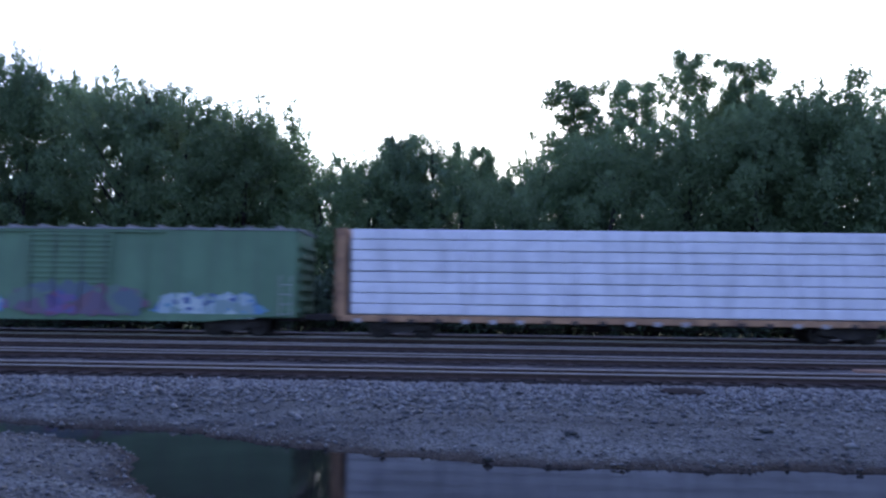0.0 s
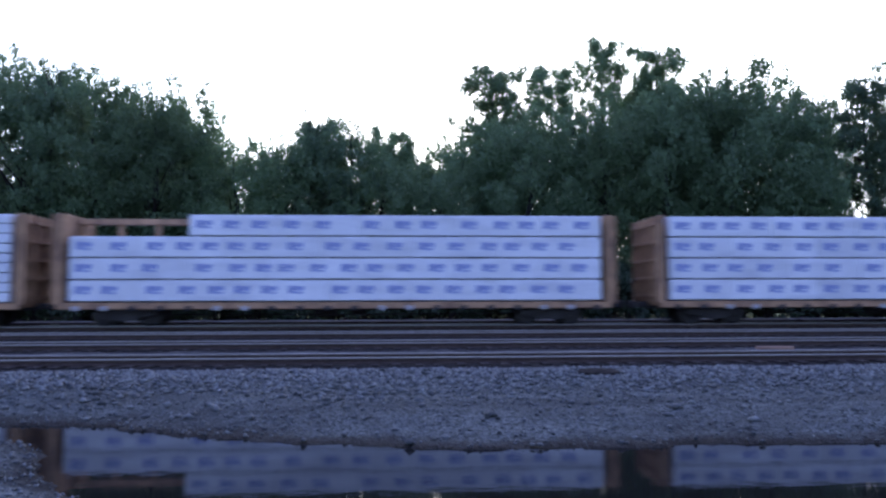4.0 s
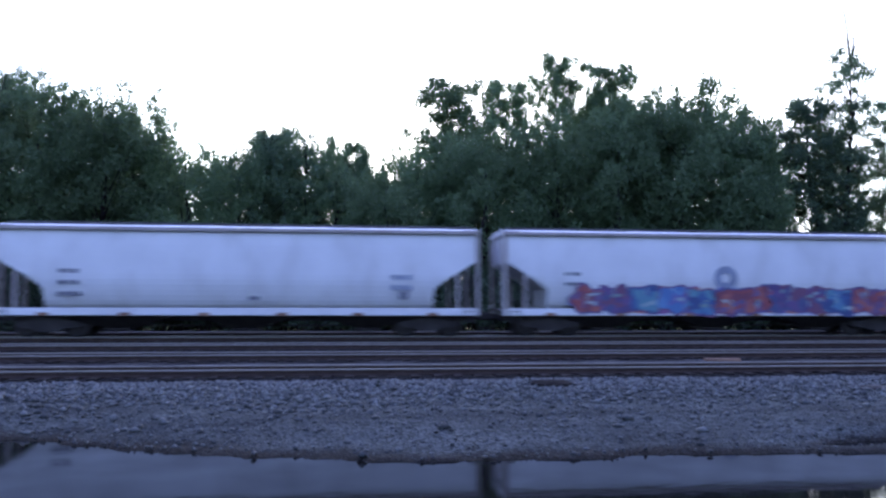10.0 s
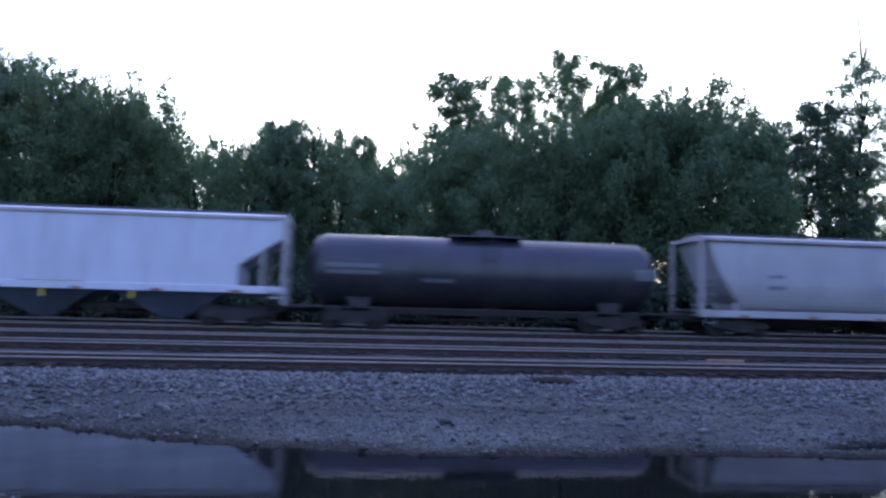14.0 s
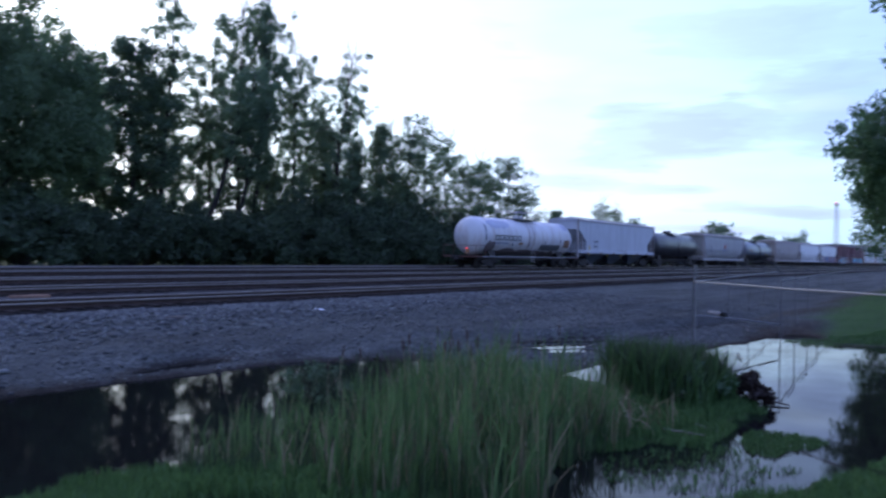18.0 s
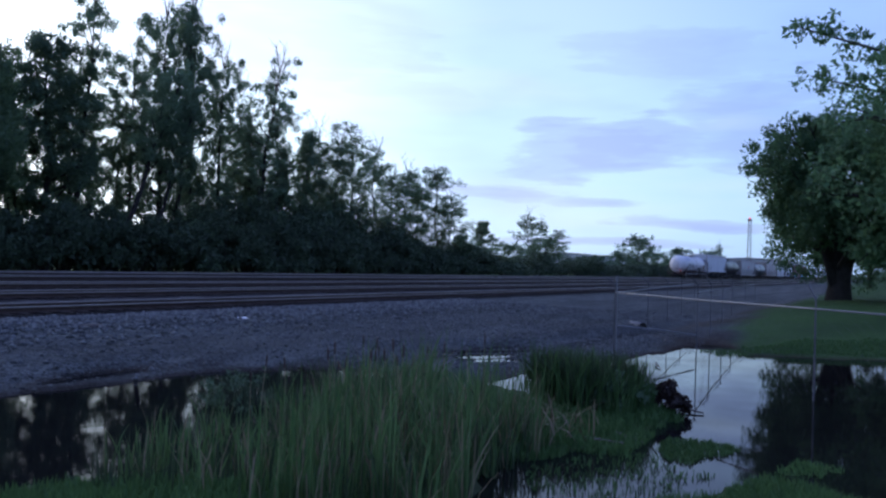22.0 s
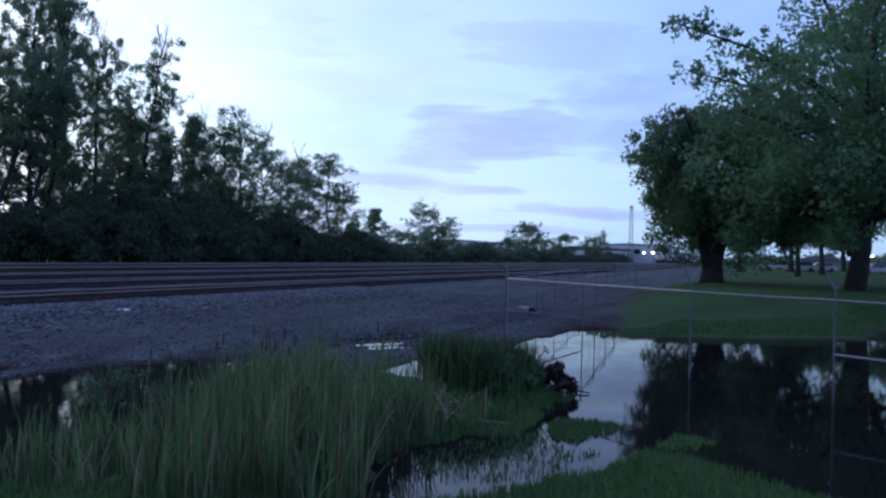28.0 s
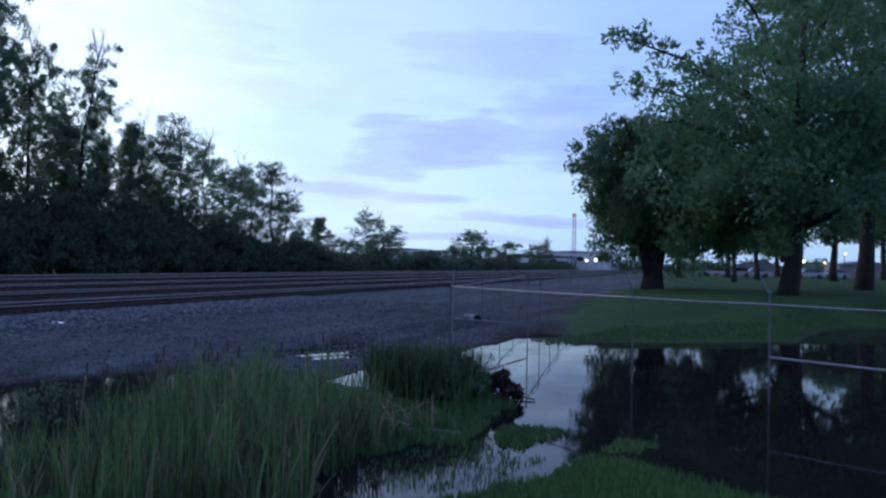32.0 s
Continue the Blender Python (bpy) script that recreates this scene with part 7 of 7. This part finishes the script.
# ---- fence in the flood ----
def fence_run(name, label, posts, post_h, rails, arm=0.0):
    """posts: x, y, foot height. rails: heights of tubes from post to post."""
    fence = thing(name, label, "fence", "chain-link fences by the pond")
    for x, y, z in posts:
        p = part("post", Shape().tube((x, y, z - 0.25), (x, y, post_h), 0.016, n=10), M["galv"], fence)
        part("post_cap", Shape().tube((x, y, post_h), (x, y, post_h + 0.03), 0.04, 0.02, n=10), M["galv"], p)
        if arm:
            part("wire_arm", Shape().path([(x, y, post_h), (x - 0.12, y + arm, post_h + 0.26)], [0.016, 0.010], 5), M["galv"], p)
    for zr in rails:
        s = Shape()
        for (xa, ya, _), (xb, yb, _) in zip(posts[:-1], posts[1:]):
            mid = ((xa + xb) / 2, (ya + yb) / 2, zr - 0.012)
            s.path([(xa, ya, zr), mid, (xb, yb, zr)], [0.018] * 3, 6)
        part("rail", s, M["rail_bright"], fence)
    mesh_wire = Shape()
    for (xa, ya, za), (xb, yb, zb) in zip(posts[:-1], posts[1:]):
        ln = math.hypot(xb - xa, yb - ya)
        n = int(ln / 0.22)
        top = max(rails)
        for k in range(-8, n + 1):
            for sgn in (1, -1):
                t0, t1 = k / n, (k + 8) / n
                a, b = (t0, t1) if sgn > 0 else (t1, t0)
                pts = []
                for t, zz in ((a, 0.05), (b, top)):
                    pts.append((t, zz))
                lo, hi = min(a, b), max(a, b)
                if lo < 0 or hi > 1:
                    continue
                p0 = (xa + (xb - xa) * a, ya + (yb - ya) * a, 0.05)
                p1 = (xa + (xb - xa) * b, ya + (yb - ya) * b, top)
                mesh_wire.tube(p0, p1, 0.0009, n=3, caps=False)
    part("wire_mesh", mesh_wire, M["galv"], fence)
    return fence


fence_run("chain_link_fence", "weathered chain-link fence standing in flood water", [(18.2, 5.9, 0.0), (14.45, 1.24, 0.0), (13.15, -0.95, 0.0), (11.9, -3.1, 0.0), (10.6, -5.3, 0.0)], 1.72, [1.54])
fence_run("chain_link_fence", "chain-link fence with wire arms running along the yard", [(18.2, 5.9, 0.0), (23.5, 6.6, 0.2), (28.5, 7.3, 0.2), (33.5, 8.0, 0.25), (39, 8.7, 0.3)], 1.72, [1.54], 0.3)
fence_run("chain_link_fence", "chain-link fence beside the flooded lawn", [(21.0, 4.6, 0.0), (24.6, 5.0, 0.1), (28.5, 5.4, 0.3), (32.5, 5.8, 0.4), (38, 6.2, 0.5), (44, 6.7, 0.6)], 1.75, [1.56], 0.2)
gate = thing("fence_brace", "galvanised brace rail of the fence corner", "fence")
part("brace", Shape().path([(18.2, 5.88, 0.75), (19.6, 5.25, 0.62), (21.0, 4.62, 0.45)], [0.021] * 3, 6), M["rail_bright"], gate)
part("tall_post", Shape().tube((18.2, 5.87, -0.1), (18.2, 5.87, 1.95), 0.024, n=10), M["rail_bright"], gate)
rail_mid = thing("fence_brace", "galvanised middle rail of the flooded fence", "fence")
part("brace", Shape().path([(13.15, -0.95, 0.72), (11.9, -3.1, 0.70), (10.6, -5.3, 0.70)], [0.021] * 3, 6), M["rail_bright"], rail_mid)
for k, (x, y) in enumerate([(14.45, 1.24), (13.15, -0.95)]):
    arm = thing("wire_arm", "bent wire arm on top of a fence post", "fence")
    part("arm", Shape().path([(x, y, 1.70), (x + 0.05, y + 0.13, 1.95)], [0.018, 0.012], 6), M["galv"], arm)


# ---- litter and debris on the gravel ----
def debris():
    rng = np.random.default_rng(131)
    for x, y, s, lab, mat in [(4.6, 17.6, 0.36, "dark flat stone lying at the foot of the ballast", M["tie"]), (11.6, 16.3, 0.24, "dark flat stone on the gravel", M["steel_dark"])]:
        st = Shape()
        rows = []
        for z, r in ((0, 1.0), (0.22, 1.05), (0.4, 0.7), (0.45, 0.2)):
            rows.append([(math.cos(a) * s * r * (1 + 0.2 * math.sin(3 * a)) * 1.3, math.sin(a) * s * r, z * s) for a in (2 * math.pi * k / 9 for k in range(9))])
        ob = tagged(new("stone", st.loft(rows).mesh("stone", mat)), lab, "stone")
        ob.location = (x, y, level(x, y) - 0.01)
    for x, y, s in [(-1.21, 14.0, 0.06), (-3.58, 8.89, 0.10), (16.55, 16.42, 0.15), (-3.4, 15.5, 0.05), (22.0, 16.5, 0.09), (-4.1, 9.6, 0.05)]:
        sh = Shape()
        rows = []
        for z, r in ((0, 1.0), (0.25, 0.9), (0.4, 0.5)):
            rows.append([(math.cos(a) * s * r * 1.6, math.sin(a) * s * r * (1 + 0.3 * math.cos(2 * a)), z * s) for a in (2 * math.pi * k / 8 for k in range(8))])
        ob = tagged(new("litter", sh.loft(rows).mesh("litter", M["white_litter"])), "small piece of white plastic litter on gravel", "litter")
        ob.location, ob.rotation_euler = (x, y, level(x, y)), (0, 0, rng.uniform(0, 3))
    plank = thing("timber_baulk", "pale worn timber lying across the second track", "timber")
    part("baulk", Shape().box(-0.55, 0.55, -0.13, 0.13, 0, 0.20, 0.02), M["rust"], plank)
    plank.location = (11.34, 22.9, 0.40)
    for x, y, l, a in [(17.3, 4.6, 1.3, 20), (12.0, 2.75, 0.6, 70), (8.9, 3.3, 1.1, 100), (9.6, 3.0, 0.8, 60), (22.3, 5.7, 0.9, 10)]:
        stick = tagged(new("driftwood", Shape().path([(-l / 2, 0, 0), (0, 0.05, 0.03), (l / 2, -0.03, 0.0)], [0.012, 0.018, 0.006], 6).mesh("driftwood", M["wood_grey"])), "dark waterlogged branch floating at the bank", "branch")
        stick.location, stick.rotation_euler = (x, y, max(level(x, y), 0.0) + 0.02), (0, 0, radians(a))


def culvert(x, y, r, length, turn):
    """The mouth of a half-buried corrugated drain pipe."""
    z = level(x, y)
    pipe = thing("culvert_pipe", "half-buried corrugated steel drain pipe in the gravel", "drain pipe")
    pipe.location, pipe.rotation_euler = (x, y, z + r * 0.25), (0, 0, radians(turn))
    rows = []
    for k in range(25):
        q = r * (1 + 0.04 * (k % 2))
        rows.append([(q * math.cos(a), length * k / 24, q * math.sin(a)) for a in (2 * math.pi * i / 20 for i in range(20))])
    for k in range(24, -1, -1):
        q = r * (0.93 + 0.04 * (k % 2))
        rows.append([(q * math.cos(a), length * k / 24, q * math.sin(a)) for a in (2 * math.pi * i / 20 for i in range(20))])
    part("pipe", Shape().loft(rows, caps=False), M["galv"], pipe)
    rim = Shape()
    for k in range(20):
        a, b = 2 * math.pi * k / 20, 2 * math.pi * (k + 1) / 20
        rim.tube((r * math.cos(a), 0, r * math.sin(a)), (r * math.cos(b), 0, r * math.sin(b)), 0.014, n=5)
    part("rim", rim, M["galv"], pipe, "worn rim")


debris()
culvert(25.6, 7.35, 0.16, 0.9, -50)


# ---- the far end of the yard ----
def shed(x, y, w, d, h, label, wall, turn=0, band=False):
    b = thing("warehouse", label, "building")
    b.location, b.rotation_euler = (x, y, 0.3), (0, 0, radians(turn))
    part("wall", Shape().box(-w / 2, w / 2, -d / 2, d / 2, 0, h, 0.05), wall, b)
    rows = []
    for xx in (-w / 2 - 0.3, w / 2 + 0.3):
        rows.append([(xx, -d / 2 - 0.3, h), (xx, -d / 2 - 0.3, h + 0.15), (xx, 0, h + 0.9), (xx, d / 2 + 0.3, h + 0.15), (xx, d / 2 + 0.3, h)])
    part("roof", Shape().loft(rows), M["roof_grey"], b)
    for k in range(int(w // 9)):
        x0 = -w / 2 + 4 + k * 9
        dr = part("door", Shape().box(x0, x0 + 4, -d / 2 - 0.06, -d / 2 + 0.02, 0, min(4, h * 0.7), 0.02), M["wall_dark"], b)
        part("door_frame", Shape().box(x0 - 0.2, x0 + 4.2, -d / 2 - 0.04, -d / 2 + 0.0, 0, min(4.2, h * 0.75)), M["galv"], dr)
    for k in range(int(d // 8)):
        y0 = -d / 2 + 3 + k * 8
        part("window", Shape().box(-w / 2 - 0.05, -w / 2 + 0.02, y0, y0 + 2.4, h * 0.55, h * 0.8), M["glass_dark"], b)
    if band:
        part("fascia", Shape().box(-w / 2 - 0.08, w / 2 + 0.08, -d / 2 - 0.08, d / 2 + 0.08, h - 0.7, h - 0.05), M["wall_dark"], b)
    return b


shed(330, 50, 40, 30, 7.2, "long white warehouse at the far end of the yard", M["wall_white"])
shed(300, 62, 30, 26, 5.4, "low white shed with a dark roof band beyond the yard", M["wall_white"], band=True)
shed(420, 150, 90, 30, 9, "far pale warehouse behind the trees", M["wall_white"])
shed(175, -9, 24, 7, 2.6, "low dull house beyond the lawn", M["wall_dull"])
shed(160, -26, 20, 8, 2.8, "low dull house beyond the lawn", M["wall_dull"])


def lattice_mast(x, y, h):
    mast = thing("lattice_mast", "slim steel lattice mast with a lamp on top", "mast")
    mast.location = (x, y, 0.4)
    w = 0.55
    for a, b in ((-1, -1), (1, -1), (1, 1), (-1, 1)):
        part("leg", Shape().tube((a * w, b * w, -0.4), (a * w * 0.6, b * w * 0.6, h), 0.07, n=6), M["rail_bright"], mast)
    lace = Shape()
    n = 14
    for k in range(n):
        z0, z1 = h * k / n, h * (k + 1) / n
        s0, s1 = w * (1 - 0.4 * k / n), w * (1 - 0.4 * (k + 1) / n)
        for a, b in (((-s0, -s0), (s1, -s1)), ((s0, -s0), (s1, s1)), ((s0, s0), (-s1, s1)), ((-s0, s0), (-s1, -s1))):
            lace.tube((*a, z0), (*b, z1), 0.035, n=4)
        lace.tube((-s0, -s0, z0), (s0, -s0, z0), 0.03, n=4)
        lace.tube((-s0, s0, z0), (s0, s0, z0), 0.03, n=4)
    part("lattice", lace, M["rail_bright"], mast)
    part("head_frame", Shape().box(-1.2, 1.2, -0.5, 0.5, h, h + 0.5, 0.05), M["rail_bright"], mast)
    part("warning_lamp", Shape().tube((0, 0, h + 0.5), (0, 0, h + 0.95), 0.28, 0.2, n=10), M["lamp_red"], mast, "glowing red warning lamp")


lattice_mast(246, 39.4, 17.6)


def yard_lamp(x, y, h, mat, r, label):
    lamp = thing("yard_lamp", label, "street lamp", "lamps at the far end of the yard")
    lamp.location = (x, y, 0.3)
    part("pole", Shape().tube((0, 0, -0.3), (0, 0, h), 0.09, 0.06, n=8), M["galv"], lamp)
    part("arm", Shape().path([(0, 0, h - 0.1), (-0.4, 0, h + 0.1), (-0.9, 0, h + 0.1)], [0.05, 0.04, 0.04], 6), M["galv"], lamp)
    rows = []
    for k in range(7):
        a = -math.pi / 2 + math.pi * k / 6
        rows.append([(-1.0 + r * max(0.05, math.cos(a)) * math.cos(t), r * max(0.05, math.cos(a)) * math.sin(t), h + r * math.sin(a)) for t in (2 * math.pi * q / 12 for q in range(12))])
    part("lantern", Shape().loft(rows), mat, lamp, "glowing lantern")


def bearing(az, dist):
    return dist * math.sin(radians(az)), dist * math.cos(radians(az))


for az, dist, h, r in [(81.83, 250, 3.9, 0.22), (82.48, 250, 3.9, 0.24), (82.9, 255, 4.4, 0.12)]:
    yard_lamp(*bearing(az, dist), h, M["lamp_white"], r, "white yard lamp glowing at dusk")
for az, dist, h, r in [(96.15, 130, 3.1, 0.15), (97.4, 150, 3.2, 0.11), (98.6, 140, 4.5, 0.10)]:
    yard_lamp(*bearing(az, dist), h, M["lamp_warm"], r, "warm orange lamp glowing beyond the lawn")


def parked_car(x, y, turn, mat):
    car = thing("parked_car", "pale parked car beyond the lawn", "car", "cars beyond the lawn")
    car.location, car.rotation_euler = (x, y, level(x, y) if x < 130 else 0.9), (0, 0, radians(turn))
    body = Shape().loft([[(px, -0.88, z) for px, z in ring] + [(px, 0.88, z) for px, z in reversed(ring)] for ring in ([(-2.2, 0.3), (2.2, 0.3)], [(-2.25, 0.55), (2.25, 0.5)], [(-2.2, 0.85), (2.1, 0.75)], [(-1.6, 0.92), (1.1, 0.9)])])
    part("body", body, mat, car)
    cab = Shape().loft([[(-1.7, -0.82, 0.88), (1.1, -0.82, 0.88), (1.1, 0.82, 0.88), (-1.7, 0.82, 0.88)], [(-1.2, -0.68, 1.42), (0.4, -0.68, 1.42), (0.4, 0.68, 1.42), (-1.2, 0.68, 1.42)]])
    part("glasshouse", cab, M["glass_dark"], car)
    part("roof", Shape().box(-1.2, 0.4, -0.68, 0.68, 1.41, 1.46, 0.02), mat, car)
    for px in (-1.35, 1.35):
        for s in (-1, 1):
            part("wheel", Shape().tube((px, s * 0.7, 0.32), (px, s * 0.9, 0.32), 0.32, n=14), M["steel_dark"], car)


for k, (x, y) in enumerate([(128, -1.5), (127, -4.5), (129, -7.2), (125, -14), (126, -17.5)]):
    parked_car(x, y, 80 + 10 * k, M["car_paint"])


def far_woods():
    """Low dark woods along the horizon, one mass of leaf clumps."""
    rng = np.random.default_rng(141)
    c, r = [], []
    for k in range(900):
        az = rng.uniform(60, 100)
        dist = rng.uniform(520, 700)
        c.append((dist * math.sin(radians(az)), dist * math.cos(radians(az)), rng.uniform(0, 6) + 2.0 * math.sin(az * 1.7)))
        r.append(rng.uniform(2, 5))
    v, f = leaf_quads(np.array(c), np.array(r), 24, 1.4, rng)
    tagged(new("far_woods", mesh_from_arrays("far_woods", v, f, M["leaf_dark"])), "low dark woods along the horizon", "woods", kind="stuff")


far_woods()


# ---- what moves ----
def motions():
    for car, place in TRAIN:
        walk(car, [(t, pose(place + TRAIN_SPEED * t, TRAIN_TRACK, RAIL_TOP)) for t in range(0, 33, 2)])


motions()
